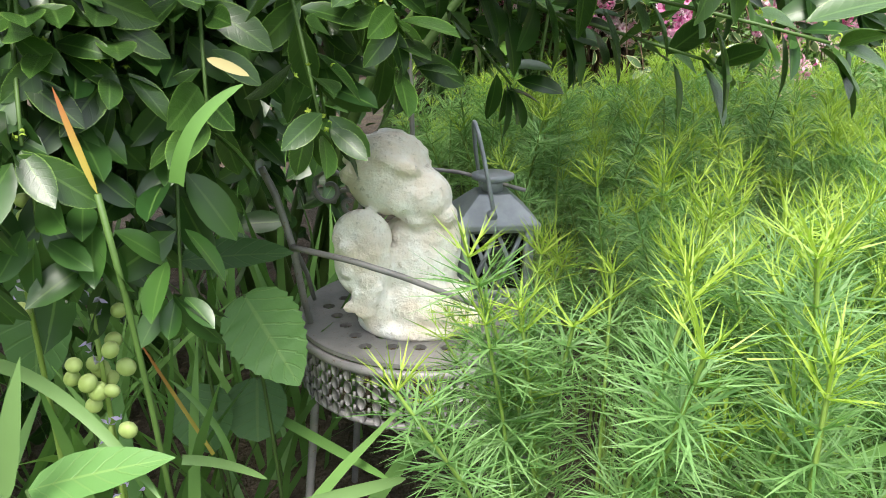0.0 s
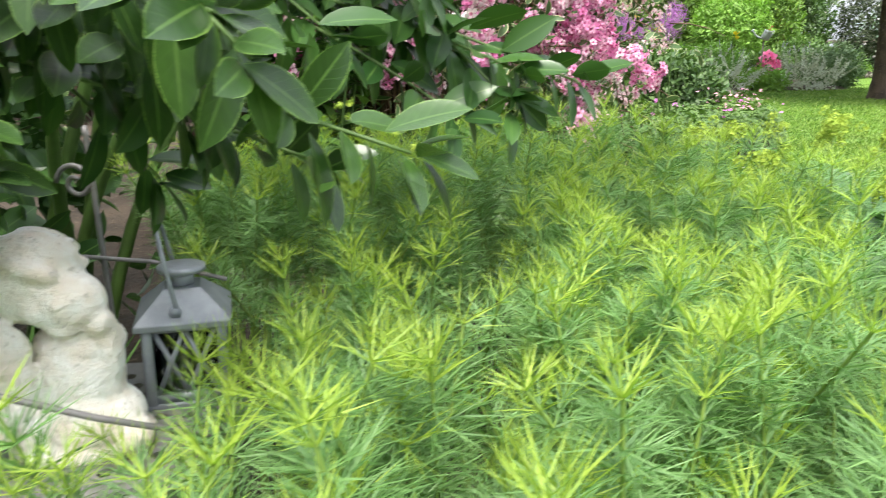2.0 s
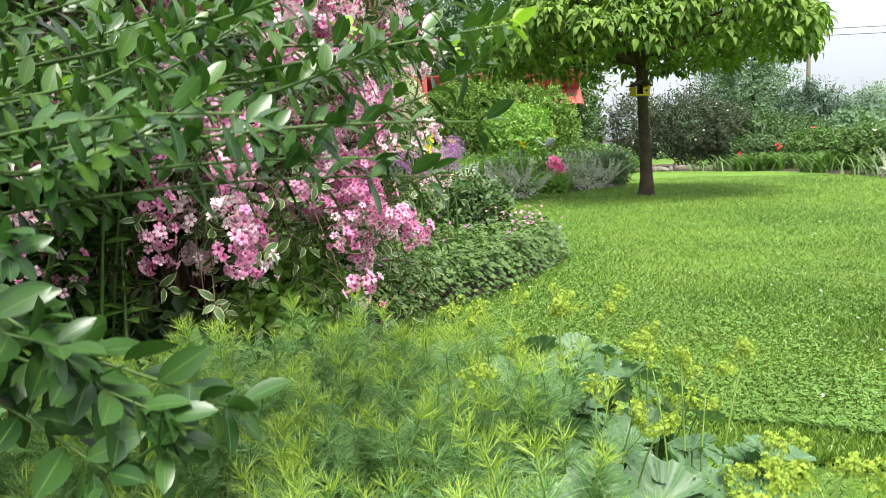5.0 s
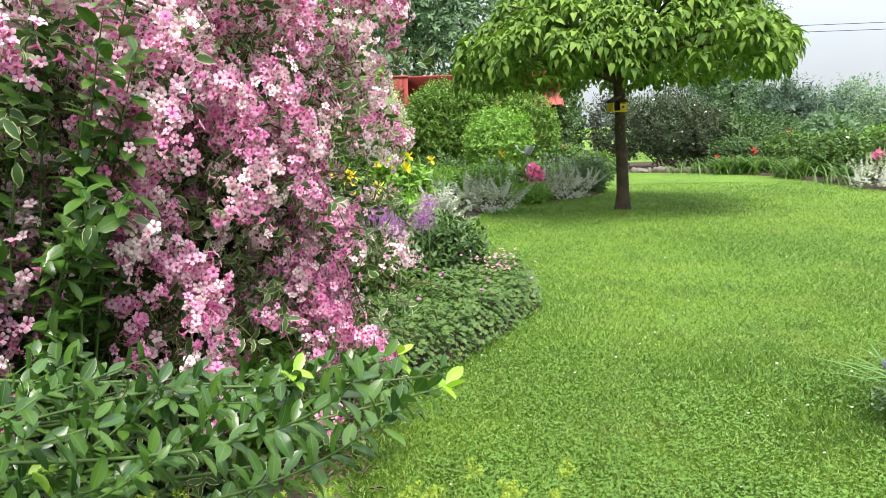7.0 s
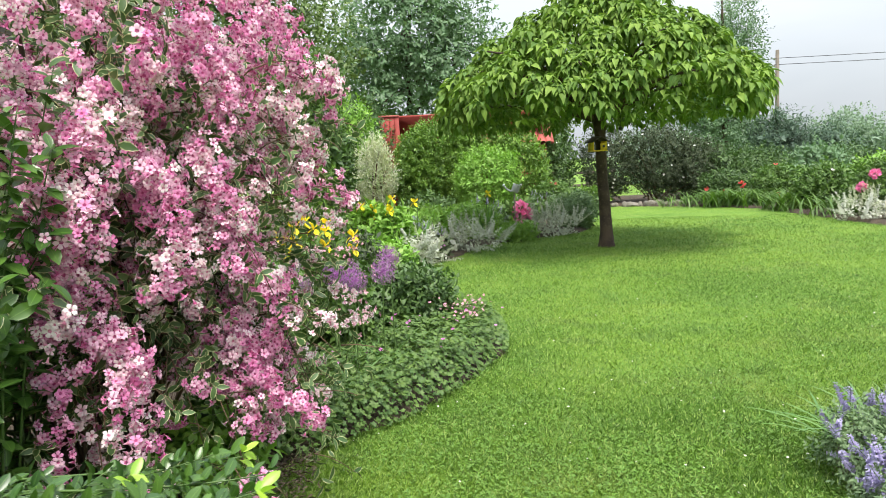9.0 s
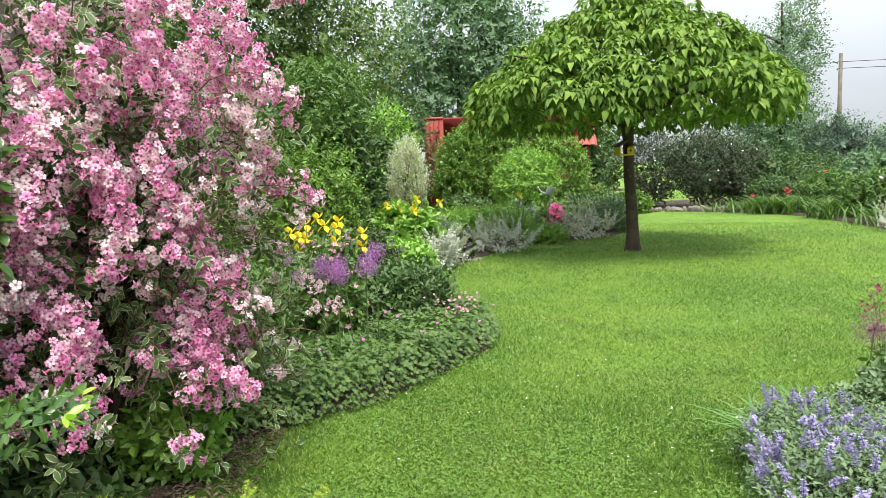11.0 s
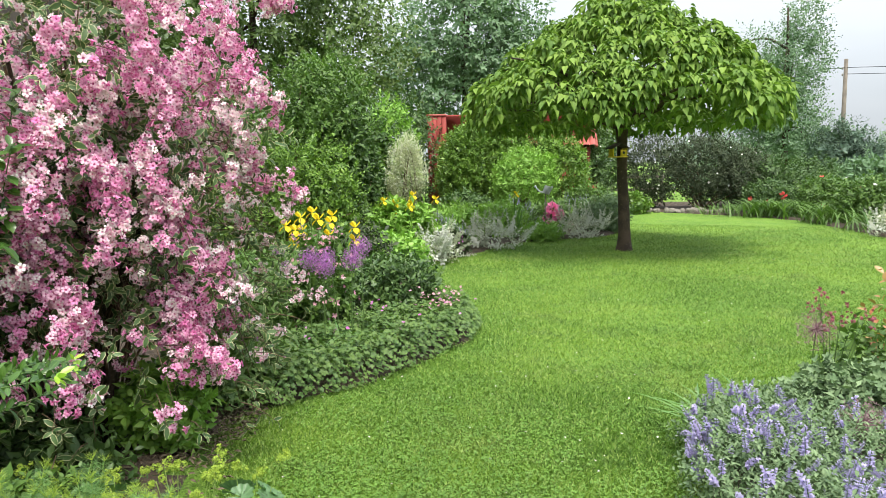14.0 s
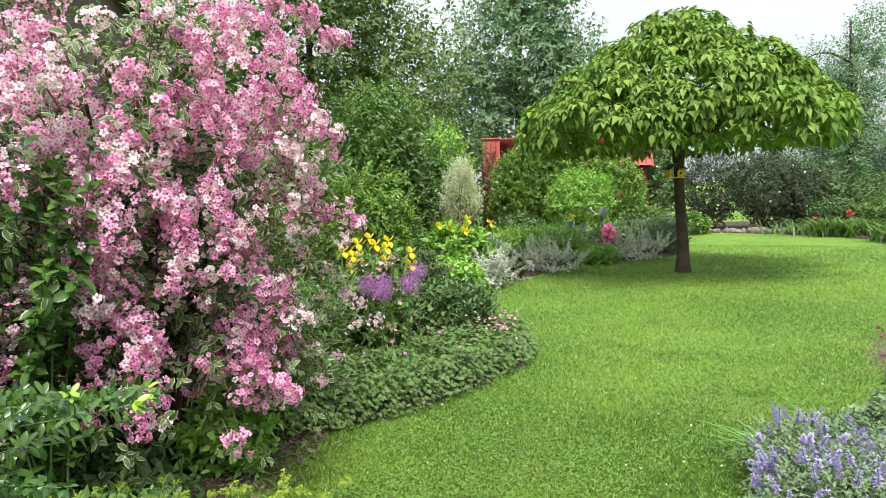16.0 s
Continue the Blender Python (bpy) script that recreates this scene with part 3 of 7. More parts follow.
bed("soil_bed_3", BORDER, "dark soil of the far border", RNG)


def lawn_grass():
    rng = np.random.default_rng(3)
    n = 500000
    d = 1.2 + 15 * rng.uniform(0, 1, n) ** 1.9
    a = np.radians(rng.uniform(-12, 66, n))
    p = np.column_stack([0.3 + d * np.sin(a), 0.2 + d * np.cos(a)])
    near = rng.uniform(0, 1, n) < 0.16
    p[near] = np.column_stack([rng.uniform(-0.5, 6, n), rng.uniform(-3.5, 3.0, n)])[near]
    d = np.where(near, 1.5, d)
    stray = inside([(-0.38, 1.9), (0.5, 1.4), (0.4, 3.3), (-0.3, 3.1)], p) & (rng.uniform(0, 1, n) < 0.55)
    ok = (~inside(LEFT_BED, p) | stray) & ~inside(RIGHT_BED, p) & ~inside(BORDER, p) & (p[:, 0] > -0.6)
    patch = np.sin(p[:, 0] * 2.1 + 0.7 * np.sin(p[:, 1] * 1.7)) * np.sin(p[:, 1] * 1.9 + 0.4)
    ok &= rng.uniform(0, 1, n) < 0.82 + 0.18 * patch
    p, d = p[ok], d[ok]
    n = len(p)
    g = Geo()
    tri = (np.array([[-0.5, 0, 0], [0.5, 0, 0], [0.12, 0.62, 0.05], [-0.1, 1.0, -0.12]]), [(np.array([[0, 1, 2, 3]]), 0, np.array([[[-1, 0], [1, 0], [1, 0.6], [0, 1.0]]]))])
    y = np.column_stack([rng.normal(0, 0.6, (n, 2)), np.full(n, 0.6)])
    size = np.column_stack([0.0022 + 0.00052 * d, rng.uniform(0.016, 0.048, n), np.full(n, 0.03)])
    g.scatter(tri, np.column_stack([p, np.full(n, -0.005)]), basis(y, rng.normal(size=(n, 3))), size)
    tagged(part("lawn_grass", g, [M_GRASS], None, "", False), "short mown grass blades of the lawn", "grass", "", "stuff")
    # clover
    c = Geo()
    n = 72000
    d = 1.4 + 7 * rng.uniform(0, 1, n) ** 1.5
    a = np.radians(rng.uniform(-10, 60, n))
    p = np.column_stack([0.3 + d * np.sin(a), 0.2 + d * np.cos(a)])
    seats = np.column_stack([rng.uniform(0, 8, 170), rng.uniform(0.8, 8.5, 170)])
    reach = rng.uniform(0.12, 0.55, 170)
    clump = np.max([np.exp(-((p - s) ** 2).sum(1) / (r * r)) for s, r in zip(seats, reach)], axis=0) + rng.normal(0, 0.12, n) - 0.42
    ok = ~inside(LEFT_BED, p) & ~inside(RIGHT_BED, p) & (clump > 0)
    p = p[ok]
    n = len(p)
    three = [np.array([[0, 0, 0], [0.42, 0.45, 0.06], [0.0, 1.0, 0.02], [-0.42, 0.45, 0.06]]) @ turn_z(k * 120).T for k in range(3)]
    tm = (np.concatenate(three), [(np.array([[0, 1, 2, 3], [4, 5, 6, 7], [8, 9, 10, 11]]), 0, np.zeros((3, 4, 2)))])
    up = np.column_stack([rng.normal(0, 0.25, (n, 2)), np.ones(n)])
    c.scatter(tm, np.column_stack([p, rng.uniform(0.012, 0.034, n)]), basis(np.cross(up, rng.normal(size=(n, 3))), up), rng.uniform(0.005, 0.0095, n))
    tagged(part("clover_leaves", c, [M_CLOVER], None, "", False), "low clover leaves growing in the lawn", "clover", "", "stuff")
    w = Geo()
    n = 240
    d = 1.5 + 10 * rng.uniform(0, 1, n) ** 1.2
    a = np.radians(rng.uniform(-5, 60, n))
    p = np.column_stack([0.3 + d * np.sin(a), 0.2 + d * np.cos(a)])
    p = p[~inside(LEFT_BED, p) & ~inside(RIGHT_BED, p) & ~inside(BORDER, p)]
    n = len(p)
    up = np.column_stack([rng.normal(0, 0.3, (n, 2)), np.ones(n)])
    w.scatter(fan_t(6, 0.3, 0.5), np.column_stack([p, np.full(n, 0.04)]), basis(np.cross(up, rng.normal(size=(n, 3))), up), rng.uniform(0.004, 0.008, n))
    tagged(part("lawn_daisies", w, [M_WHITEF]), "tiny white flowers scattered in the lawn", "daisy", "", "stuff")


lawn_grass()
crumbs("bark_litter", [(-0.7, 2.2), (-0.12, 2.2), (0.0, 3.05), (-0.5, 3.3)], 1300, np.random.default_rng(5), 0.030, M_MULCH, "brown bark and dead stalks on bare soil", 0)
crumbs("dry_litter", [(-1.3, 1.6), (0.0, 1.7), (0.0, 3.0), (-0.7, 3.3)], 500, np.random.default_rng(6), 0.035, M_MULCH, "dry pale leaf litter under the shrubs", 0)

# ---- trees and shrubs ----
T_OVATE = leaf_t(0.5, 4, 0.14, 0.16, 0.75, 0.75)
T_SMALL = leaf_t(0.5, 2, 0.2, 0.15, 0.7, 0.7)
T_NARROW = leaf_t(0.24, 3, 0.15, 0.25, 0.7, 0.8)
T_HEARTL = leaf_t(0.78, 4, 0.10, 0.32, 0.45, 0.95, base=0.16)
T_CATALPA = leaf_t(0.60, 4, 0.24, 0.34, 0.45, 1.2, base=0.12)
T_FAN = fan_t(5, 0.45, 0.25, 0.0, per=4)


def shrub(name, label, category, lobes, n, tmpl, size, mat, k=6, twig=0.14, seed=1, stems=5, shell=0.62, up=0.5, droop=0.0, spread=55, extra=(), group="", bark=None, rough=0.12, core=True):
    """A bush: stems from the ground into rounded masses of leafy twigs."""
    rng = np.random.default_rng(seed)
    lobes = np.asarray(lobes, float)
    base = np.array([lobes[:, 0].mean(), lobes[:, 1].mean(), 0.0])
    ob = thing(name, label, category, base, group)
    for i in range(stems):
        lo = lobes[i % len(lobes)]
        foot = base + np.append(rng.normal(0, 0.07 + 0.06 * lo[3], 2), -0.02)
        tip = lo[:3] + rng.normal(0, 0.35, 3) * lo[3:]
        mid = (foot + tip) / 2 + np.array([*rng.normal(0, 0.1, 2), 0.25 * tip[2]])
        r = 0.012 + 0.009 * tip[2]
        st = Geo()
        tube(st, bez(foot, mid, tip, 7) - base, np.linspace(r, r * 0.3, 7), 5)
        part("stem", st, [bark or M_TWIG], ob)
    if core:
        # the close-set inner growth, which lets little light through
        ip, io = lobe_points(lobes * [1, 1, 1, 0.8, 0.8, 0.85], n // 2, rng, 0.5, 0.03, rough)
        ig = Geo()
        sprig_leaves(ig, T_SMALL, ip - base, unit(io + rng.normal(0, 0.6, io.shape)), rng, 5, twig, size * 1.7, 65, 0)
        tagged(part("inner_foliage", ig, [mat], ob), "", "", "", "stuff")
    p, o = lobe_points(lobes, n, rng, shell, 0.03, rough)
    d = unit(o * (1 - up) + np.array([0, 0, up]) + rng.normal(0, 0.28, o.shape))
    lf = Geo()
    sprig_leaves(lf, tmpl, p - base - d * twig * 0.5, d, rng, k, twig, size, spread, droop)
    part("foliage", lf, [mat], ob)
    for kind, fmat, count, fsize, ftm in extra:
        fp, fo = lobe_points(lobes, count, rng, 0.95, 0.1, rough)
        fg = Geo()
        fg.scatter(ftm, fp - base + fo * twig * 0.3, basis(np.cross(fo, rng.normal(size=fo.shape)), fo + np.array([0, 0, 0.3])), fsize * rng.uniform(0.7, 1.3, len(fp)))
        tagged(part(kind, fg, [fmat], ob), "", "", "", "stuff")
    return ob


def tree(name, label, at, height, crown, n, size, mat, seed, k=7, twig=0.5, lean=(0, 0), tr=0.16, limbs=9, tmpl=None, droop=0.15):
    """A broadleaf tree: tapered trunk, limbs and a ragged crown of leafy twigs. crown: lobes relative to the foot."""
    rng = np.random.default_rng(seed)
    ob = thing(name, label, "tree", (*at, 0))
    tg = Geo()
    top = np.array([lean[0], lean[1], height * 0.8])
    axis = bez((0, 0, -0.1), (rng.normal(0, 0.2), rng.normal(0, 0.2), height * 0.4), top, 10)
    tube(tg, axis, np.linspace(tr, tr * 0.25, 10) * np.array([1.25] + [1] * 9), 9)
    part("trunk", tg, [M_BARK], ob)
    crown = np.asarray(crown, float)
    for i in range(limbs):
        lo = crown[i % len(crown)]
        s = axis[rng.integers(3, 8)]
        tip = lo[:3] + rng.normal(0, 0.4, 3) * lo[3:]
        lg = Geo()
        tube(lg, bez(s, (s + tip) / 2 + (0, 0, 0.12 * height * rng.uniform(0, 1)), tip, 7), np.linspace(tr * 0.42, tr * 0.06, 7), 5)
        part("limb", lg, [M_BARK], ob)
    p, o = lobe_points(crown, n, rng, 0.35, 0.4, 0.22)
    d = unit(o * 0.8 + rng.normal(0, 0.5, o.shape) + np.array([0, 0, 0.1]))
    cg = Geo()
    sprig_leaves(cg, tmpl or T_SMALL, p, d, rng, k, twig, size, 60, droop, 0.35, 0.7)
    part("crown", cg, [mat], ob)
    return ob


def catalpa():
    """The umbrella tree on the lawn, with large heart-shaped leaves in drooping tiers."""
    rng = np.random.default_rng(21)
    at = np.array([4.4, 10.5, 0.0])
    ob = thing("catalpa_tree", "umbrella-shaped catalpa tree with large light green leaves on the lawn", "tree", at)
    tg = Geo()
    z = np.array([-0.05, 0.0, 0.06, 0.25, 0.7, 1.2, 1.7, 2.1])
    axis = np.column_stack([0.02 - 0.035 * z + 0.012 * np.sin(z * 4), 0.015 * np.cos(z * 3), z])
    tube(tg, axis, [0.155, 0.140, 0.122, 0.098, 0.088, 0.082, 0.082, 0.11], 14)
    part("trunk", tg, [M_BARK], ob)
    for i in range(26):
        a = i * 2.399
        r = rng.uniform(1.2, 2.4)
        tip = np.array([r * math.cos(a), r * math.sin(a), 3.9 - 0.23 * r ** 2 + rng.uniform(-0.5, 0)])
        lg = Geo()
        tube(lg, bez((-0.05, 0, 1.95), (tip[0] * 0.4, tip[1] * 0.4, tip[2] * 0.85 + 0.4), tip, 7), np.linspace(0.05, 0.012, 7), 5)
        part("limb", lg, [M_BARK], ob)
    # rosettes of large leaves at the branch ends, in overlapping tiers with dark gaps between
    n = 740
    i = np.arange(n) + 0.5
    r = 2.32 * np.sqrt(i / n) + rng.normal(0, 0.07, n)
    a = i * 2.39996 + rng.normal(0, 0.15, n)
    lob = 1 + 0.05 * np.sin(a * 5 + 1) + 0.04 * np.sin(a * 9)
    top = 3.86 + 0.26 * np.exp(-((r / 0.75) ** 2)) - 1.44 * (r / 2.40) ** 1.75 + 0.07 * np.sin(a * 7) * r - rng.uniform(0, 0.30, n)
    tips = np.column_stack([r * lob * np.cos(a), r * lob * np.sin(a), top])
    rim = 150
    a2 = np.arange(rim) * 2 * np.pi * 5 / rim + rng.normal(0, 0.1, rim)
    r2 = 2.36 * (1 + 0.05 * np.sin(a2 * 5 + 1)) + rng.normal(0, 0.06, rim)
    tips2 = np.column_stack([r2 * np.cos(a2), r2 * np.sin(a2), rng.uniform(2.05, 2.55, rim)])
    tips = np.concatenate([tips, tips2])
    k = 16
    out = unit(tips * [1, 1, 0] + 1e-3)
    az = np.arange(k) * 2.4 + rng.uniform(0, 6.3, (len(tips), 1)) + rng.normal(0, 0.2, (len(tips), k))
    ring = np.stack([np.cos(az), np.sin(az), 0 * az], -1)
    ring = unit(ring + 0.75 * out[:, None])
    tier = np.where(np.arange(k) < 6, 0, np.where(np.arange(k) < 13, 1, 2))[None] + np.zeros(az.shape, int)
    rho = np.choose(tier, [0.02, 0.07, 0.10]) * rng.uniform(0.7, 1.3, az.shape)
    drop = np.choose(tier, [rng.uniform(-0.15, 0.3, az.shape), rng.uniform(0.15, 0.75, az.shape), rng.uniform(0.8, 2.2, az.shape)])
    pos = tips[:, None] + ring * rho[..., None] + np.stack([0 * az, 0 * az, np.choose(tier, [0.05, 0.0, -0.10])], -1)
    y = ring + np.stack([0 * az, 0 * az, -drop], -1) + rng.normal(0, 0.15, ring.shape)
    hint = ring * 0.5 + [0, 0, 1.0] + rng.normal(0, 0.28, ring.shape)
    lsize = np.choose(tier, [0.095, 0.135, 0.13]) * rng.uniform(0.75, 1.25, az.shape)
    y, pos, hint, lsize = y.reshape(-1, 3), pos.reshape(-1, 3) + rng.normal(0, 0.015, (len(tips) * k, 3)), hint.reshape(-1, 3), lsize.ravel()
    # the shaded inside
    under = 620
    r3 = 2.2 * np.sqrt(rng.uniform(0, 1, under))
    a3 = rng.uniform(0, 2 * np.pi, under)
    p3 = np.column_stack([r3 * np.cos(a3), r3 * np.sin(a3), 1.92 + rng.uniform(0, 1.75, under) * (1 - (r3 / 2.45) ** 1.7)])
    y3 = unit(rng.normal(size=(under * 6, 3)) * [1, 1, 0.4] - [0, 0, 0.35])
    y = np.concatenate([y, y3])
    pos = np.concatenate([pos, np.repeat(p3, 6, 0) + y3 * 0.03])
    hint = np.concatenate([hint, rng.normal(0, 0.3, y3.shape) + [0, 0, 1]])
    size = np.concatenate([lsize, rng.uniform(0.09, 0.15, len(y) - len(lsize))])
    rot = basis(y, hint)
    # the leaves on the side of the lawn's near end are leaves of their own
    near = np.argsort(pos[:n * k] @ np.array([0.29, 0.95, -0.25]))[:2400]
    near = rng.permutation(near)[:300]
    rest = np.setdiff1d(np.arange(len(y)), near)
    cg = Geo()
    cg.scatter(T_CATALPA, pos[rest], rot[rest], size[rest])
    tagged(part("crown", cg, [M_CATALPA], ob), "", "", "", "stuff")
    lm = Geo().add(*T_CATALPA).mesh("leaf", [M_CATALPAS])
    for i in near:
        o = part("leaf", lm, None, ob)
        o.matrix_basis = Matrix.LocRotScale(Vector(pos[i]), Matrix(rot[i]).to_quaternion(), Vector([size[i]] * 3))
    return at


catalpa()


def feeder():
    """The small yellow bird house strapped to the trunk."""
    ob = thing("bird_feeder", "small yellow wooden bird feeder strapped to the tree trunk", "bird feeder", (4.24, 10.30, 1.5), turn=12)
    f = Geo()
    block(f, (0, 0, 0), (0.26, 0.18, 0.018), bevel=0.003)
    part("floor", f, [M_YELLOW], ob)
    for x in (-0.115, 0.115):
        w = Geo()
        block(w, (x, 0, 0.075), (0.016, 0.15, 0.13), bevel=0.002)
        part("side_wall", w, [M_YELLOW], ob)
    b = Geo()
    block(b, (0.06, -0.065, 0.06), (0.10, 0.014, 0.10), bevel=0.002)
    panel = part("front_panel", b, [M_YELLOW], ob)
    h = Geo()
    tube(h, [(0.06, -0.080, 0.065), (0.06, -0.0715, 0.065)], 0.02, 12)
    part("entrance_hole", h, [M_WIRE], panel)
    r = Geo()
    for s in (-1, 1):
        a = radians(28) * s
        t = np.array([[math.cos(a), 0, math.sin(a)], [0, 1, 0], [-math.sin(a), 0, math.cos(a)]])
        block(r, (s * 0.075, 0, 0.172), (0.18, 0.22, 0.014), turn=t, bevel=0.002)
    part("roof", r, [M_WOODD], ob)
    ob2 = thing("hanging_ball", "small dark ball hanging under the tree crown", "bird food", (4.62, 10.3, 1.82))
    g = Geo()
    tube(g, [(0, 0, 0.035 * math.cos(t)) for t in np.linspace(0.05, 3.09, 8)][::-1], [0.035 * math.sin(t) for t in np.linspace(0.05, 3.09, 8)], 10)
    part("ball", g, [M_WIRE], ob2)
    g = Geo()
    tube(g, [(0, 0, 0.03), (0, 0, 0.3)], 0.003, 5)
    part("string", g, [M_WIRE], ob2)


feeder()

# far trees
tree("broadleaf_tree", "tall dense broadleaf tree behind the garden shrubs", (-3.6, 22.5), 11, [(0, 0, 6.2, 3.4, 3.0, 3.2), (-2.6, 0.5, 4.6, 2.4, 2.2, 2.6), (2.6, 0.3, 5.0, 2.2, 2.2, 2.4), (0.8, -0.6, 8.6, 2.2, 2.0, 2.0)], 4300, 0.18, M_TREE, 31)
tree("broadleaf_tree", "tall grey-green broadleaf tree with hanging twigs", (3.3, 27.5), 12, [(0, 0, 6.4, 2.6, 2.4, 3.0), (-1.6, 0, 4.4, 2.0, 2.0, 2.2), (1.8, 0, 5.2, 1.9, 2.0, 2.3), (0.6, 0, 9.0, 1.8, 1.7, 2.0)], 3300, 0.19, M_TREEB, 32)
tree("broadleaf_tree", "airy pale green tree standing behind the catalpa", (15.9, 27.2), 9, [(-0.6, 0, 3.6, 1.5, 1.5, 1.7), (0.3, 0, 5.2, 1.1, 1.2, 1.4), (-1.5, 0, 4.6, 0.8, 1.0, 1.6), (0.7, 0, 6.6, 0.6, 0.8, 1.0), (0.2, 0, 2.4, 1.6, 1.5, 1.5)], 3800, 0.11, M_TREEB, 33, limbs=8)
tree("broadleaf_tree", "dark broadleaf tree at the boundary of the garden", (-9.5, 20), 10, [(0, 0, 5.6, 3.2, 3.0, 3.2), (2.6, 0, 4.2, 2.2, 2.2, 2.4), (-2.4, 0, 4.6, 2.4, 2.2, 2.6)], 3800, 0.2, M_TREE, 34)
tree("broadleaf_tree", "small dark tree beside the red shed", (7.4, 25.0), 6, [(0, 0, 3.2, 1.5, 1.4, 1.6), (-1.1, 0, 2.2, 1.2, 1.2, 1.3)], 1500, 0.16, M_TREE, 35, limbs=6, tr=0.1)

# large shrubs behind the left bed
shrub("tall_shrub", "tall mid-green garden shrub with fresh tips", "shrub", [(-0.55, 10.3, 1.5, 1.0, 0.9, 1.3), (-0.3, 10.2, 2.4, 0.7, 0.7, 0.75), (-1.5, 10.0, 1.5, 0.9, 0.9, 1.2)], 2300, T_OVATE, 0.058, M_MIDG, 7, 0.2, 41, 8, rough=0.2)
shrub("tall_shrub", "dense bright green shrub behind the irises", "shrub", [(-1.05, 8.9, 1.0, 0.65, 0.6, 1.0), (-0.35, 9.1, 0.95, 0.62, 0.6, 0.95), (-1.9, 8.6, 1.0, 0.8, 0.7, 1.0)], 2100, T_SMALL, 0.045, M_HEDGE, 7, 0.14, 42, 8, rough=0.22)
shrub("tall_shrub", "dark green shrub in the middle of the border", "shrub", [(0.0, 10.2, 1.15, 0.5, 0.6, 1.1), (0.25, 12.9, 1.25, 0.5, 0.5, 1.2)], 1000, T_OVATE, 0.07, M_DARKG, 7, 0.18, 43, 6)
shrub("variegated_willow", "small willow with creamy white young leaves", "shrub", [(0.92, 12.0, 1.22, 0.36, 0.34, 0.55), (0.98, 12.0, 1.62, 0.16, 0.2, 0.3)], 900, T_NARROW, 0.055, M_WILLOW, 9, 0.30, 44, 6, up=0.8, core=False)
shrub("light_shrub", "young yellow-green shrub beside the willow", "shrub", [(0.6, 13.3, 1.8, 0.55, 0.5, 0.9), (0.2, 13.0, 1.1, 0.6, 0.5, 1.0)], 650, T_OVATE, 0.075, M_LIGHTG, 7, 0.22, 45, 6)
shrub("tall_hedge", "dense dark mass of shrubs along the garden boundary", "hedge", [(-2.5, 14, 1.5, 1.4, 1.2, 1.6), (-4.2, 12, 1.6, 1.5, 1.4, 1.7), (-0.6, 15.6, 1.6, 1.3, 1.1, 1.7), (0.9, 19.5, 1.6, 1.2, 1.0, 1.8), (-5.5, 9, 1.6, 1.6, 1.5, 1.7), (-3.2, 8.5, 1.2, 1.2, 1.2, 1.4), (-3.4, 5.6, 1.2, 1.1, 1.3, 1.4)], 3400, T_OVATE, 0.10, M_DARKG, 7, 0.3, 46, 12)
shrub("clipped_hedge", "round clipped green hedge in front of the red shed", "hedge", [(2.42, 18.0, 1.15, 0.66, 0.9, 1.22), (2.85, 18.0, 1.25, 0.98, 1.0, 1.32), (3.85, 17.9, 1.28, 1.15, 1.0, 1.3), (4.9, 17.7, 1.1, 0.75, 0.9, 1.15)], 6200, T_SMALL, 0.07, M_HEDGE, 7, 0.16, 47, 8, shell=0.8, rough=0.06)
shrub("round_shrub", "rounded light green shrub before the hedge", "shrub", [(3.75, 16.1, 0.95, 0.8, 0.7, 0.85)], 900, T_SMALL, 0.06, M_LIGHTG, 7, 0.18, 48, 7, up=0.65)
shrub("rose_bush", "large dark shrub rose with scattered white blossoms", "rose bush", [(8.3, 20.3, 1.2, 0.9, 0.8, 1.15), (9.6, 19.6, 1.25, 1.05, 0.8, 1.1), (10.6, 19.2, 0.9, 0.9, 0.8, 0.9)], 2800, T_OVATE, 0.058, M_PURPLE, 6, 0.22, 49, 12, extra=[("blossoms", M_WHITEF, 60, 0.03, fan_t(5, 0.3, 0.3))])
shrub("rose_bush", "dark climbing shrub with a few white blossoms", "rose bush", [(6.2, 19.6, 1.0, 0.6, 0.7, 1.15), (6.75, 20.4, 1.3, 0.6, 0.6, 1.1)], 900, T_OVATE, 0.075, M_DARKG, 6, 0.2, 50, 8, extra=[("blossoms", M_WHITEF, 30, 0.03, fan_t(5, 0.3, 0.3))])
shrub("tall_hedge", "loose green hedge behind the far border", "hedge", [(11.5, 21, 0.8, 1.2, 1.0, 0.85), (13.4, 20.4, 0.7, 1.1, 0.9, 0.7), (15.0, 19.0, 0.65, 1.1, 1.0, 0.65)], 2000, T_OVATE, 0.07, M_DARKG, 6, 0.22, 51, 10, rough=0.2)
shrub("garden_shrub", "dark green rounded shrub behind the far border", "shrub", [(11.2, 18.6, 0.7, 0.8, 0.7, 0.75), (12.0, 18.3, 0.5, 0.6, 0.6, 0.55)], 620, T_SMALL, 0.08, M_DARKG, 6, 0.2, 54, 6, rough=0.25)
shrub("garden_shrub", "grey-green loose shrub behind the far border", "shrub", [(12.9, 17.2, 0.65, 0.8, 0.7, 0.7)], 520, T_NARROW, 0.11, M_TREEB, 6, 0.26, 55, 6, rough=0.3)
shrub("garden_shrub", "light green loose shrub in the far border", "shrub", [(14.2, 15.0, 0.6, 0.9, 0.9, 0.6), (13.6, 16.0, 0.5, 0.6, 0.5, 0.5)], 620, T_OVATE, 0.09, M_LIGHTG, 6, 0.22, 56, 6, rough=0.3)
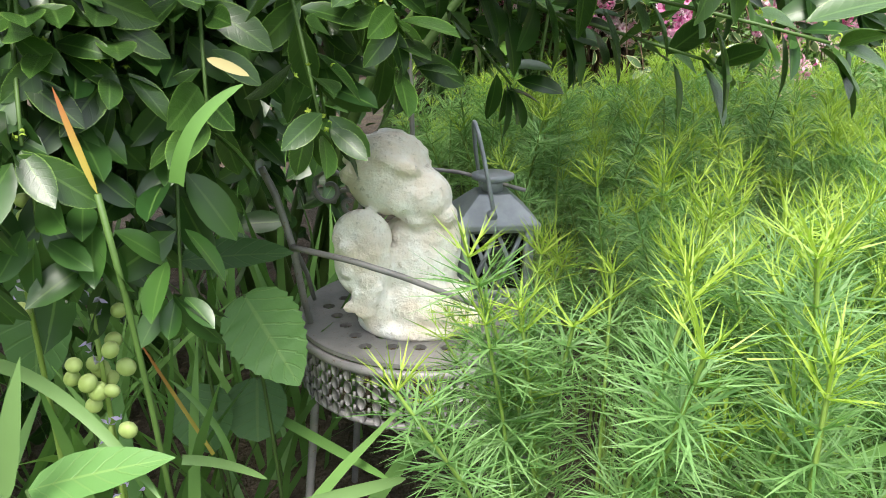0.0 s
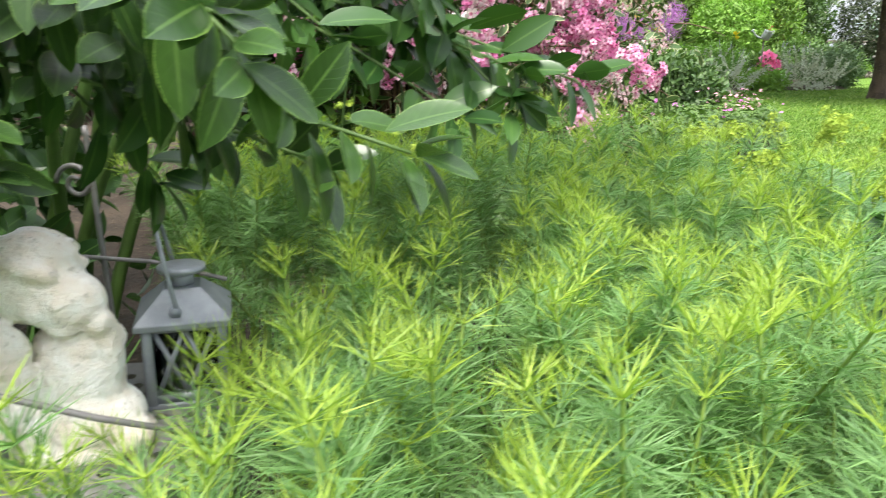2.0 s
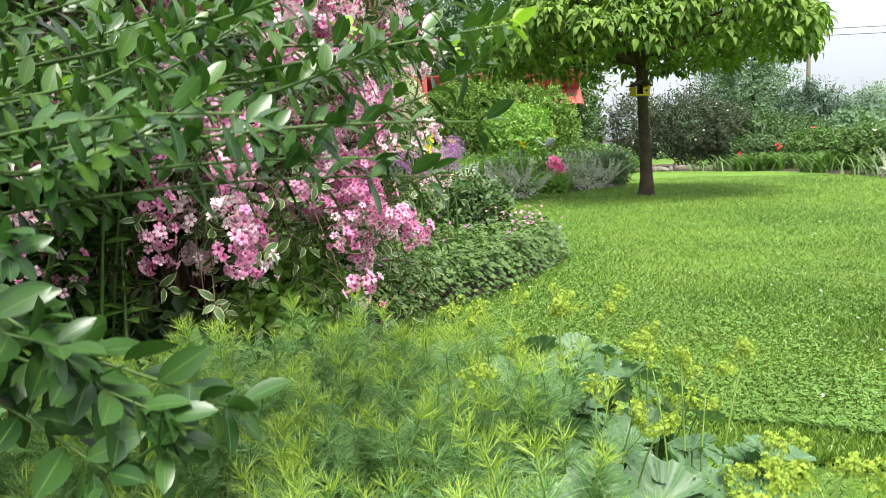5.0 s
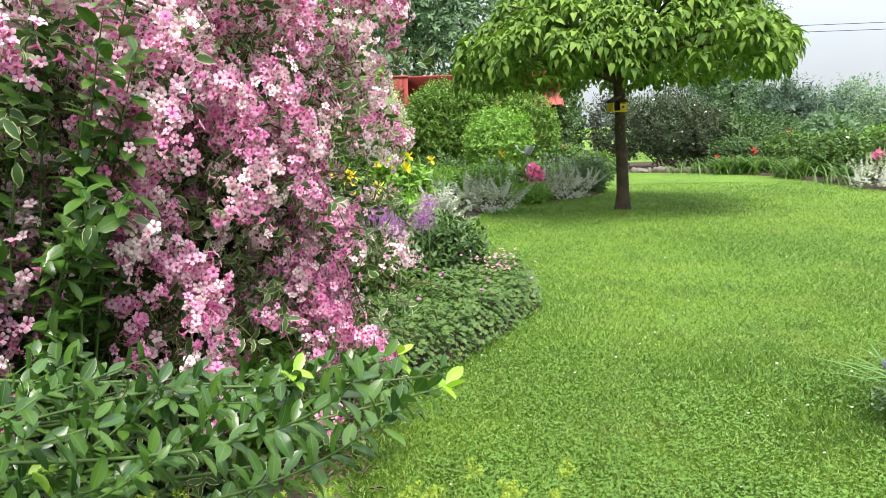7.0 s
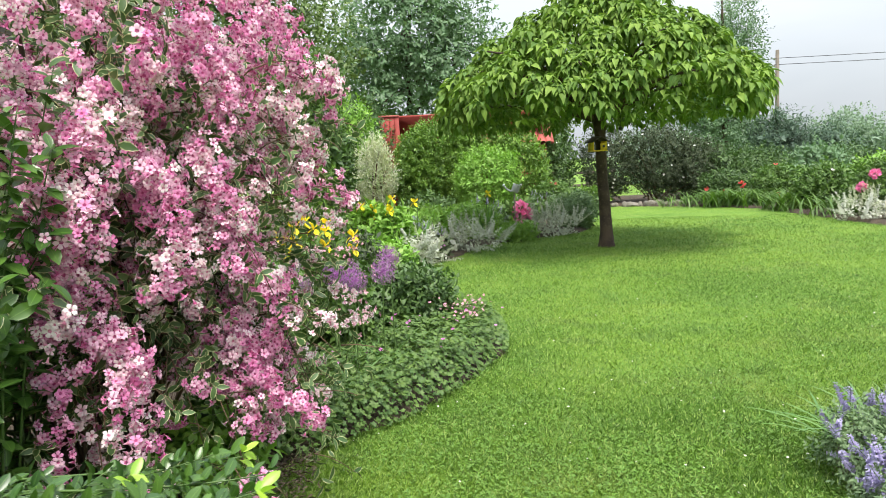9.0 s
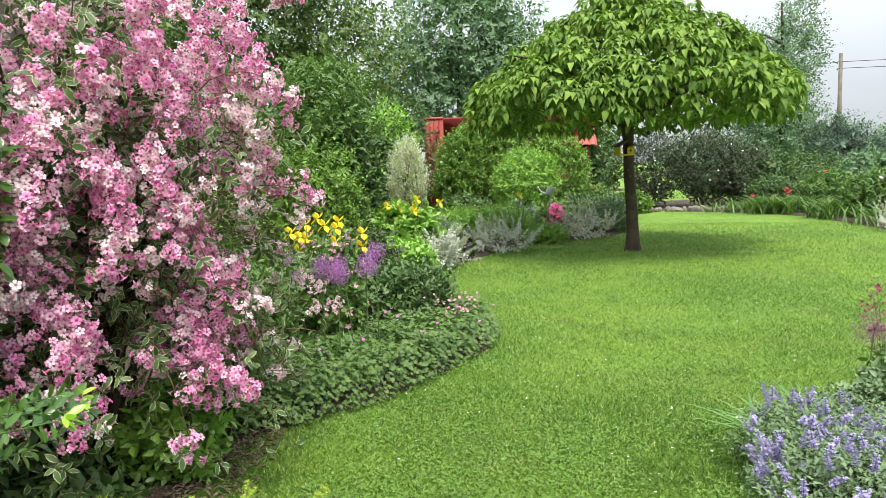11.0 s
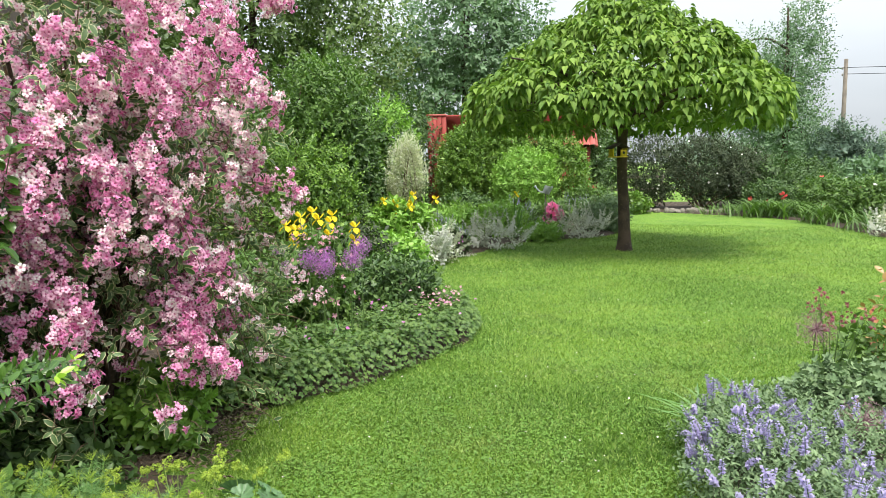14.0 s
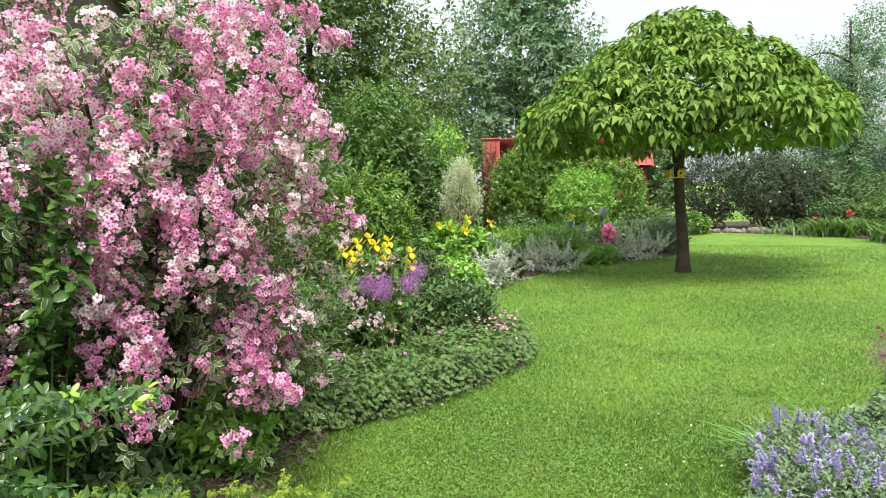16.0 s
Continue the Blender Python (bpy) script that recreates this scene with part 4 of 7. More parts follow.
shrub("conifer_bush", "blue-green bushy tree behind the far border", "tree", [(17.2, 25.5, 1.3, 1.2, 1.1, 1.35), (18.5, 24.5, 1.0, 1.2, 1.1, 1.05)], 2200, T_NARROW, 0.11, M_SPRUCE, 7, 0.26, 52, 6, rough=0.25)
# the M_HAZE trees carry their haze in the leaf colour, not in the air
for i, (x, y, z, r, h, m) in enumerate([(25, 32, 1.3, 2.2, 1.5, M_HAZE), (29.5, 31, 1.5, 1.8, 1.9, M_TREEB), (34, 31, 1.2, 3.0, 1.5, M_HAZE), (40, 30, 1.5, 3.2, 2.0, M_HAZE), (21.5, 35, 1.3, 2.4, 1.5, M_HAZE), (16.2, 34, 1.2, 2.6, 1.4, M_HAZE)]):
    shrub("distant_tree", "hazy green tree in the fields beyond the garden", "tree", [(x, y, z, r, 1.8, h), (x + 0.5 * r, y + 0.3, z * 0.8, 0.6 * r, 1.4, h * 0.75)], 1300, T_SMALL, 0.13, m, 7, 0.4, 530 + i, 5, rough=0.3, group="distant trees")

# ---- the weigela ----


def weigela_flower():
    """A funnel with five spreading petals, opening along y."""
    v, tri, quad, uvq = [], [], [], []
    n = 5
    a = np.arange(n) * 2 * np.pi / n
    v += [(0.06 * math.cos(t), 0.0, 0.06 * math.sin(t)) for t in a]
    v += [(0.2 * math.cos(t), 0.62, 0.2 * math.sin(t)) for t in a]
    f, uv = [], []
    for i in range(n):
        j = (i + 1) % n
        f.append([i, j, n + j, n + i])
        uv.append([[0, 0.3], [0, 0.3], [0, 0.0], [0, 0.0]])
        t0, t1, tm = a[i], a[i] + 2 * np.pi / n, a[i] + np.pi / n
        k = len(v)
        v += [(0.56 * math.cos(tm - 0.47), 0.76, 0.56 * math.sin(tm - 0.47)), (0.56 * math.cos(tm + 0.47), 0.76, 0.56 * math.sin(tm + 0.47)), (0.70 * math.cos(tm), 0.66, 0.72 * math.sin(tm))]
        f.append([n + i, n + j, k + 1, k])
        uv.append([[0, 0.2], [0, 0.2], [0, 0.9], [0, 0.9]])
        tri.append([k, k + 1, k + 2])
    uvt = np.full((n, 3, 2), 1.0)
    return np.array(v), [(np.array(f), 0, np.array(uv)), (np.array(tri), 0, uvt)]


def weigela():
    rng = np.random.default_rng(61)
    base = np.array([-0.92, 2.62, 0.0])

    def held(c, slack=0.0):
        """Branches on the lawn side are pulled in by the bed's edge."""
        lim = 0.1 * (c[-1, 1] + 3.07) + 0.79 + slack
        if c[-1, 0] > lim:
            c = c * [lim / c[-1, 0] * rng.uniform(0.80, 1.0), 1, 1]
        return c

    ob = thing("weigela_shrub", "large weigela shrub in full pink bloom with cream-edged leaves", "shrub", base)
    twigs, leaves = Geo(), Geo()
    tips_p, tips_d, spots, ways = [], [], [], []
    for i in range(170):
        a = rng.uniform(0, 2 * np.pi) if i > 95 else rng.uniform(-2.6, 0.7)
        reach = rng.uniform(0.35, 1.22) * (1 - 0.20 * max(math.cos(a), 0) * (math.sin(a) < -0.3))
        h = rng.uniform(1.5, 2.75) - 0.35 * reach
        foot = np.array([*rng.normal(0, 0.10, 2), -0.03])
        apex = np.array([math.cos(a) * reach * 0.55, math.sin(a) * reach * 0.55, h * 1.12])
        drop = h * rng.uniform(0.12, 1.0) if reach > 0.6 else h * rng.uniform(0.75, 1.05)
        tip = np.array([math.cos(a) * reach, math.sin(a) * reach, max(drop, 0.3)])
        c = held(bez(foot, apex, tip, 14))
        r0 = rng.uniform(0.008, 0.02)
        if i % 4 == 0:
            g = Geo()
            tube(g, c, np.linspace(r0, 0.002, 14), 6)
            part("stem", g, [M_BARK], ob)
        else:
            tube(twigs, c, np.linspace(r0 * 0.5, 0.0015, 14), 5)
        for s in np.linspace(0.35, 1.0, 9):
            q = s * 13
            j = min(int(q), 12)
            pt = c[j] + (c[j + 1] - c[j]) * (q - j) + rng.normal(0, 0.03, 3)
            d = unit(c[j + 1] - c[j])
            spots.append(pt)
            ways.append(d)
            # short hanging side shoots
            side = unit(np.array([pt[0], pt[1], 0]) + rng.normal(0, 0.5, 3) * [1, 1, 0.2] + [0, 0, -0.15])
            e = pt + side * rng.uniform(0.06, 0.22) + [0, 0, -rng.uniform(0, 0.08)]
            tube(twigs, bez(pt, (pt + e) / 2 + [0, 0, 0.03], e, 4), np.linspace(0.0025, 0.0012, 4), 4)
            e = held(np.array([pt, e]), 0.03)[1]
            tips_p.append(e)
            tips_d.append(side)
    tagged(part("twig_growth", twigs, [M_TWIG], ob), "", "", "", "stuff")
    chain = []
    for tip in ((1.10, -0.02, 1.73), (1.13, 0.40, 1.28), (1.08, 0.38, 2.30), (0.93, -0.60, 0.55), (0.55, -0.75, 1.25), (0.30, -0.85, 0.95), (-0.2, -0.9, 1.5), (0.75, -0.45, 1.75)):
        e = np.array(tip)
        c = bez((0, 0, 0.3), e * [0.35, 0.35, 1.25] + [0, 0, 0.25], e, 20)
        tube(twigs, c, np.linspace(0.009, 0.002, 20), 5)
        for q in c[10:]:
            for _ in range(2):
                chain.append((q + rng.normal(0, 0.028, 3), unit(e * [1, 1, 0] + [0, -0.4, 0])))
            tips_p.append(q + rng.normal(0, 0.04, 3))
            tips_d.append(unit(e * [1, 1, 0] + rng.normal(0, 0.4, 3)))
    # drooping shoots hung with close-set trusses
    for i in range(36):
        a = rng.uniform(-2.3, 0.45)
        top = np.array([math.cos(a) * rng.uniform(0.75, 1.0) * (0.9 if a > -0.6 else 1), math.sin(a) * rng.uniform(0.8, 1.05), rng.uniform(0.75, 2.3)])
        end = top * [1.12, 1.12, 1] - [0, 0, rng.uniform(0.28, 0.5)]
        c = held(bez(top * [0.8, 0.8, 1.02], top * [1.08, 1.08, 1.06], end, 12))
        tube(twigs, c, np.linspace(0.004, 0.0015, 12), 5)
        for q in c[3:]:
            chain.insert(0, (q + rng.normal(0, 0.022, 3), unit(np.array([math.cos(a), math.sin(a), -0.1]))))
    spots, ways, tips_p, tips_d = map(np.array, (spots, ways, tips_p, tips_d))
    tm = leaf_t(0.44, 4, 0.12, 0.25, 0.8, 0.9)
    sprig_leaves(leaves, tm, spots, ways, rng, 7, 0.16, 0.055, 65, 0.15)
    sprig_leaves(leaves, tm, tips_p - tips_d * 0.06, tips_d, rng, 5, 0.07, 0.046, 62, 0.2)
    tagged(part("leaves", leaves, [M_WLEAF], ob), "small green leaves with cream margins", "", "", "stuff")
    # trusses of flowers
    fl = weigela_flower()
    meshes = []
    for v in range(9):
        g = Geo()
        n = 18 + v % 5
        d = unit(rng.normal(size=(n, 3)) * [1, 1, 0.8] + [0, -0.35, 0.1])
        p = d * rng.uniform(0.010, 0.036, (n, 1)) + np.column_stack([rng.normal(0, 0.016, n), rng.normal(0, 0.012, n), rng.normal(0, 0.028, n)])
        g.scatter(fl, p, basis(d, rng.normal(size=(n, 3))), rng.uniform(0.018, 0.027, n))
        meshes.append(g.mesh("flower_cluster", [M_WPALE if v % 3 == 2 or v == 4 else M_WFLOW]))
    at = np.concatenate([tips_p + tips_d * 0.015, tips_p + tips_d * 0.02 + rng.normal(0, 0.03, tips_p.shape) - [0, 0, 0.05], tips_p + tips_d * 0.02 + rng.normal(0, 0.04, tips_p.shape) + [0, 0, 0.04]])
    out = np.concatenate([tips_d, tips_d, tips_d])
    score = (at + base)[:, 1] - 0.35 * (at + base)[:, 0] + rng.normal(0, 0.4, len(at))
    keep = (at[:, 2] > 0.3) & (rng.uniform(0, 1, len(at)) < np.clip(-0.02 + at[:, 2] * 0.17, 0, 0.29))
    order = [i for i in np.argsort(score) if keep[i]]
    for n, (q, o) in enumerate(chain[:240]):
        b = part("flower_cluster", meshes[(0, 1, 3, 4, 6, 7, 2, 1, 3, 5)[n % 10]], None, ob)
        b.matrix_basis = pose(*q, rng.uniform(-25, 25), rng.uniform(-25, 25), math.degrees(math.atan2(o[1], o[0])) + 90)
        b.scale = [rng.uniform(0.9, 1.2)] * 3
    rest = [[(q, o) for q, o in chain[240:]], []]
    for n, i in enumerate(order):
        ang = math.degrees(math.atan2(out[i][1], out[i][0])) + 90 + rng.uniform(-50, 50)
        if n < 60:
            o = part("flower_cluster", meshes[n % 9], None, ob)
            o.matrix_basis = pose(*at[i], rng.uniform(-25, 25), rng.uniform(-25, 25), ang)
            o.scale = [rng.uniform(0.85, 1.25)] * 3
        else:
            rest[int(rng.uniform() < 0.66)].append((at[i], out[i]))
    for lot, mat, nm in zip(rest, (M_WFLOW, M_WPALE), ("flower_mass", "pale_flower_mass")):
        if not lot:
            continue
        c, o = np.array([q[0] for q in lot]), np.array([q[1] for q in lot])
        k = 19
        d = unit(rng.normal(size=(len(c), k, 3)) * [1, 1, 0.8] + o[:, None] * 0.8).reshape(-1, 3)
        p = np.repeat(c, k, 0) + d * rng.uniform(0.012, 0.046, (len(d), 1)) + rng.normal(0, 0.010, d.shape)
        g = Geo()
        g.scatter(fl, p, basis(d, rng.normal(size=d.shape)), rng.uniform(0.018, 0.027, len(d)))
        tagged(part(nm, g, [mat], ob), "", "", "", "stuff")


weigela()

# ---- the corner with the statue ----


def statue():
    rng = np.random.default_rng(71)
    bm = bmesh.new()

    def ball(x, y, z, rx, ry, rz, tilt=0):
        m = pose(x, y, z, 0, tilt, 0) @ Matrix.Diagonal((rx, ry, rz, 1))
        bmesh.ops.create_icosphere(bm, subdivisions=3, radius=1, matrix=m)

    # plinth, robe, folded legs and foot
    ball(0.012, 0.0, 0.008, 0.056, 0.048, 0.014)
    ball(0.020, -0.004, 0.026, 0.043, 0.040, 0.030)
    ball(0.016, -0.024, 0.030, 0.030, 0.018, 0.030)
    ball(0.056, -0.022, 0.016, 0.015, 0.020, 0.015)
    # trunk and shoulders
    ball(0.014, -0.002, 0.062, 0.035, 0.034, 0.050)
    ball(0.017, 0.000, 0.092, 0.035, 0.030, 0.019)
    # folded wing
    ball(-0.034, -0.030, 0.096, 0.026, 0.012, 0.026, 10)
    ball(-0.034, -0.031, 0.075, 0.025, 0.012, 0.036, -2)
    ball(-0.026, -0.028, 0.036, 0.015, 0.011, 0.036, -10)
    # arm raised to the chin, and the hand
    ball(0.041, -0.010, 0.092, 0.010, 0.016, 0.032, -6)
    ball(0.037, -0.020, 0.114, 0.011, 0.012, 0.011)
    # tilted head: skull, face, cheeks, chin and nose
    ball(-0.012, 0.000, 0.147, 0.038, 0.037, 0.038)
    ball(0.012, -0.012, 0.131, 0.032, 0.028, 0.026, 15)
    ball(0.024, -0.026, 0.127, 0.014, 0.011, 0.013)
    ball(0.000, -0.029, 0.130, 0.014, 0.010, 0.013)
    ball(0.014, -0.024, 0.113, 0.013, 0.012, 0.009)
    ball(0.015, -0.037, 0.134, 0.005, 0.005, 0.006)
    ball(-0.002, -0.030, 0.160, 0.020, 0.010, 0.008, 20)
    for i in range(60):
        a, e = rng.uniform(-0.5, 3.7), rng.uniform(-0.5, 1.4)
        ball(-0.014 + 0.037 * math.cos(a) * math.cos(e), 0.004 + 0.038 * math.sin(a) * math.cos(e), 0.149 + 0.032 * math.sin(e), 0.0055, 0.0055, 0.005)
    for i in range(14):
        ball(-0.034 + rng.uniform(-0.014, 0.012), -0.041, 0.030 + 0.07 * i / 13, 0.008, 0.0035, 0.006, -20)
    me = bpy.data.meshes.new("cherub_statue")
    bm.to_mesh(me)
    bm.free()
    me.materials.append(M_STATUE)
    ob = new("cherub_statue", me)
    ob.matrix_basis = pose(-0.715, 0.088, 0.3105, 0, 0, 17)
    re = ob.modifiers.new("fuse", "REMESH")
    re.mode, re.voxel_size, re.use_smooth_shade = "VOXEL", 0.0022, True
    sm = ob.modifiers.new("soften", "SMOOTH")
    sm.iterations, sm.factor = 2, 0.5
    ob.scale = (1.02, 1.0, 1.0)
    return tagged(ob, "weathered white plaster cherub statue leaning on its hand", "statue")


statue()


def plant_stand():
    """A small wire chair: a perforated round seat on a lattice band, thin bars and scrolls."""
    c = np.array([-0.706, 0.124, 0.304])
    ob = thing("garden_chair", "small grey metal wire chair with a perforated round seat", "plant stand", c, turn=15)
    rx, ry = 0.124, 0.122
    # seat with holes: a grid of cells, those of the holes left open
    bm = bmesh.new()
    n = 60
    outer = [bm.verts.new((rx * math.cos(t), ry * math.sin(t), 0.006)) for t in np.linspace(0, 2 * np.pi, n, endpoint=False)]
    rim = [bm.edges.new((outer[i], outer[(i + 1) % n])) for i in range(n)]
    rng = np.random.default_rng(5)
    loops = list(rim)
    for i in range(-5, 6):
        for j in range(-4, 5):
            x, y = i * 0.024 + (0.012 if j % 2 else 0), j * 0.022
            if (x / (rx - 0.02)) ** 2 + (y / (ry - 0.02)) ** 2 < 1:
                vs = [bm.verts.new((x + 0.0062 * math.cos(t), y + 0.0062 * math.sin(t), 0.006)) for t in np.linspace(0, 2 * np.pi, 9)[:-1]]
                loops += [bm.edges.new((vs[k], vs[(k + 1) % 8])) for k in range(8)]
    bmesh.ops.triangle_fill(bm, use_beauty=True, use_dissolve=False, edges=loops)
    holes = [f for f in bm.faces if len({round(v.co.x * 1e4) for v in f.verts}) and all(e in set(loops) for e in f.edges)]
    bmesh.ops.delete(bm, geom=holes, context="FACES_ONLY")
    me = bpy.data.meshes.new("seat")
    bm.to_mesh(me)
    bm.free()
    me.materials.append(M_METAL)
    seat = part("seat", me, None, ob, "perforated metal plate with rust-brown stains")
    so = seat.modifiers.new("sheet", "SOLIDIFY")
    so.thickness = 0.004
    for z, nm, r in ((0.0, "rim", 0.0045), (-0.052, "lower_ring", 0.0035)):
        g = Geo()
        t = np.linspace(0, 2 * np.pi, 49)
        k = 1.0 if nm == "rim" else 0.97
        tube(g, np.column_stack([rx * k * np.cos(t), ry * k * np.sin(t), np.full(49, z)]), r, 8, cap=False)
        part(nm, g, [M_METAL], ob)
    lat = Geo()
    m = 54
    for i in range(m):
        t = 2 * np.pi * i / m
        for row in range(4):
            z = -0.008 - 0.0125 * row
            p = np.array([rx * math.cos(t), ry * math.sin(t), z])
            d = unit(np.array([-rx * math.sin(t), ry * math.cos(t), 0]))
            o = np.array([d[1], -d[0], 0])
            a = np.linspace(0, 2 * np.pi, 8, endpoint=False)
            ring = p + 0.0038 * np.cos(a)[:, None] * d + 0.0062 * np.sin(a)[:, None] * np.array([0, 0, 1])
            both = np.concatenate([ring + 0.0012 * o, ring - 0.0012 * o])
            k = np.arange(8)
            sides = np.stack([k, (k + 1) % 8, 8 + (k + 1) % 8, 8 + k], 1)
            lat.add(both, [(np.arange(8)[None], 0, None), (np.arange(15, 7, -1)[None], 0, None), (sides, 0, None)])
            if row < 3:
                e = p + d * rx * np.pi / m
                block(lat, e + [0, 0, -0.006], (0.0025, 0.0025, 0.006))
    tagged(part("lattice_band", lat, [M_METAL], ob, "pressed metal lattice band under the seat"), "", "", "", "stuff")
    for a in (0.6, 2.3, 3.7, 5.4):
        g = Geo()
        p = np.array([rx * math.cos(a) * 0.95, ry * math.sin(a) * 0.95, -0.05])
        tube(g, bez(p, p * [1.05, 1.05, 2.2], p * [1.25, 1.25, 0] + [0, 0, -0.309], 8), 0.0042, 7)
        part("leg", g, [M_METAL], ob)

    def bar(name, pts, r=0.0042):
        w = (np.asarray(pts, float) - c) @ turn_z(15)
        s = np.linspace(0, 1, len(w))
        u = np.linspace(0, 1, 24)
        g = Geo()
        tube(g, np.column_stack([np.interp(u, s, w[:, i]) for i in range(3)]), r, 7)
        part(name, g, [M_METAL], ob)

    bar("side_bar", [(-0.815, 0.018, 0.470), (-0.803, 0.018, 0.447), (-0.790, 0.018, 0.403), (-0.793, 0.038, 0.345), (-0.800, 0.062, 0.308)], 0.0032)
    bar("brace", [(-0.815, 0.10, 0.32), (-0.798, 0.055, 0.365), (-0.790, 0.020, 0.402)], 0.0024)
    bar("arm_rail", [(-0.790, 0.016, 0.403), (-0.729, 0.002, 0.402), (-0.688, 0.010, 0.390), (-0.652, 0.030, 0.370), (-0.622, 0.065, 0.345), (-0.600, 0.11, 0.310)], 0.0027)
    bar("back_bar", [(-0.748, 0.225, 0.31), (-0.752, 0.225, 0.42), (-0.757, 0.225, 0.56)], 0.0028)
    bar("back_rail", [(-0.83, 0.17, 0.43), (-0.77, 0.215, 0.435), (-0.70, 0.225, 0.43), (-0.63, 0.228, 0.415)], 0.0022)

    def scroll(x, y, z, r, way):
        t = np.linspace(0, 8.5, 40)
        rr = r * (1 - t / 10.5)
        p = np.column_stack([x + way * rr * np.cos(t), np.full(40, y), z + rr * np.sin(t)])
        bar("scroll", p, 0.0026)

    scroll(-0.818, 0.150, 0.420, 0.023, 1)
    scroll(-0.800, 0.160, 0.403, 0.018, -1)
    scroll(-0.772, 0.225, 0.505, 0.020, -1)
    return ob


plant_stand()


def lantern():
    c = np.array([-0.657, 0.192, 0.3105])
    ob = thing("lantern", "small grey zinc lantern with a pyramid roof and wire handle", "lantern", c, turn=23)
    b = 0.032
    g = Geo()
    block(g, (0, 0, 0.004), (0.074, 0.074, 0.008), bevel=0.0015)
    part("base", g, [M_ZINC], ob)
    for x in (-b, b):
        for y in (-b, b):
            g = Geo()
            block(g, (x, y, 0.044), (0.009, 0.009, 0.076), bevel=0.0012)
            part("post", g, [M_ZINC], ob)
    for k in range(4):
        tz = turn_z(90 * k)
        g = Geo()
        for z in (0.012, 0.080):
            block(g, tz @ np.array([0, -b, z]), (0.058, 0.005, 0.008) if k % 2 == 0 else (0.005, 0.058, 0.008))
        for s in (-1, 1):
            for off in (-0.013, 0.013):
                p0 = np.array([off - s * 0.013, -b, 0.016])
                p1 = np.array([off + s * 0.013, -b, 0.077])
                w = (p1 - p0)
                a = math.atan2(w[0], w[2])
                rot = np.array([[math.cos(a), 0, math.sin(a)], [0, 1, 0], [-math.sin(a), 0, math.cos(a)]])
                block(g, tz @ ((p0 + p1) / 2), (0.004, 0.003, np.linalg.norm(w)), turn=tz @ rot)
        part("side_frame", g, [M_ZINC], ob)
        g = Geo()
        block(g, tz @ np.array([0, -b + 0.005, 0.046]), (0.056, 0.0015, 0.062) if k % 2 == 0 else (0.0015, 0.056, 0.062))
        part("pane", g, [M_GLASS], ob)
    g = Geo()
    lo, hi, z0, z1 = 0.042, 0.016, 0.086, 0.111
    ring = [(-1, -1), (1, -1), (1, 1), (-1, 1)]
    v = [(x * lo, y * lo, z0 - 0.006) for x, y in ring] + [(x * lo, y * lo, z0) for x, y in ring] + [(x * hi, y * hi, z1) for x, y in ring]
    f = [[i, (i + 1) % 4, 4 + (i + 1) % 4, 4 + i] for i in range(4)] + [[4 + i, 4 + (i + 1) % 4, 8 + (i + 1) % 4, 8 + i] for i in range(4)] + [[3, 2, 1, 0], [8, 9, 10, 11]]
    g.add(v, [(np.array(f), 0, None)])
    roof = part("roof", g, [M_ZINC], ob, "four-sided sloping lantern roof", False)
    be = roof.modifiers.new("edge", "BEVEL")
    be.width, be.segments = 0.0012, 2
    g = Geo()
    tube(g, [(0, 0, z1 - 0.002), (0, 0, z1 + 0.012)], 0.0105, 14)
    part("neck", g, [M_ZINC], roof)
    g = Geo()
    tube(g, [(0, 0, z1 + 0.011), (0, 0, z1 + 0.013), (0, 0, z1 + 0.017), (0, 0, z1 + 0.0185)], [0.016, 0.0215, 0.0215, 0.017], 22)
    part("cap", g, [M_ZINC], roof)
    g = Geo()
    t = np.linspace(0, np.pi, 22)
    tube(g, np.column_stack([-0.013 * np.sin(t) * 1.2 - 0.004, -0.036 * np.cos(t), 0.094 + 0.086 * np.sin(t)]), 0.0022, 6)
    handle = part("handle", g, [M_ZINC], ob, "bent wire carrying handle")
    g = Geo()
    tube(g, [(-0.006, -0.0385, 0.094), (-0.006, -0.033, 0.096)], 0.005, 8)
    part("hinge", g, [M_ZINC], handle)
    return ob


lantern()


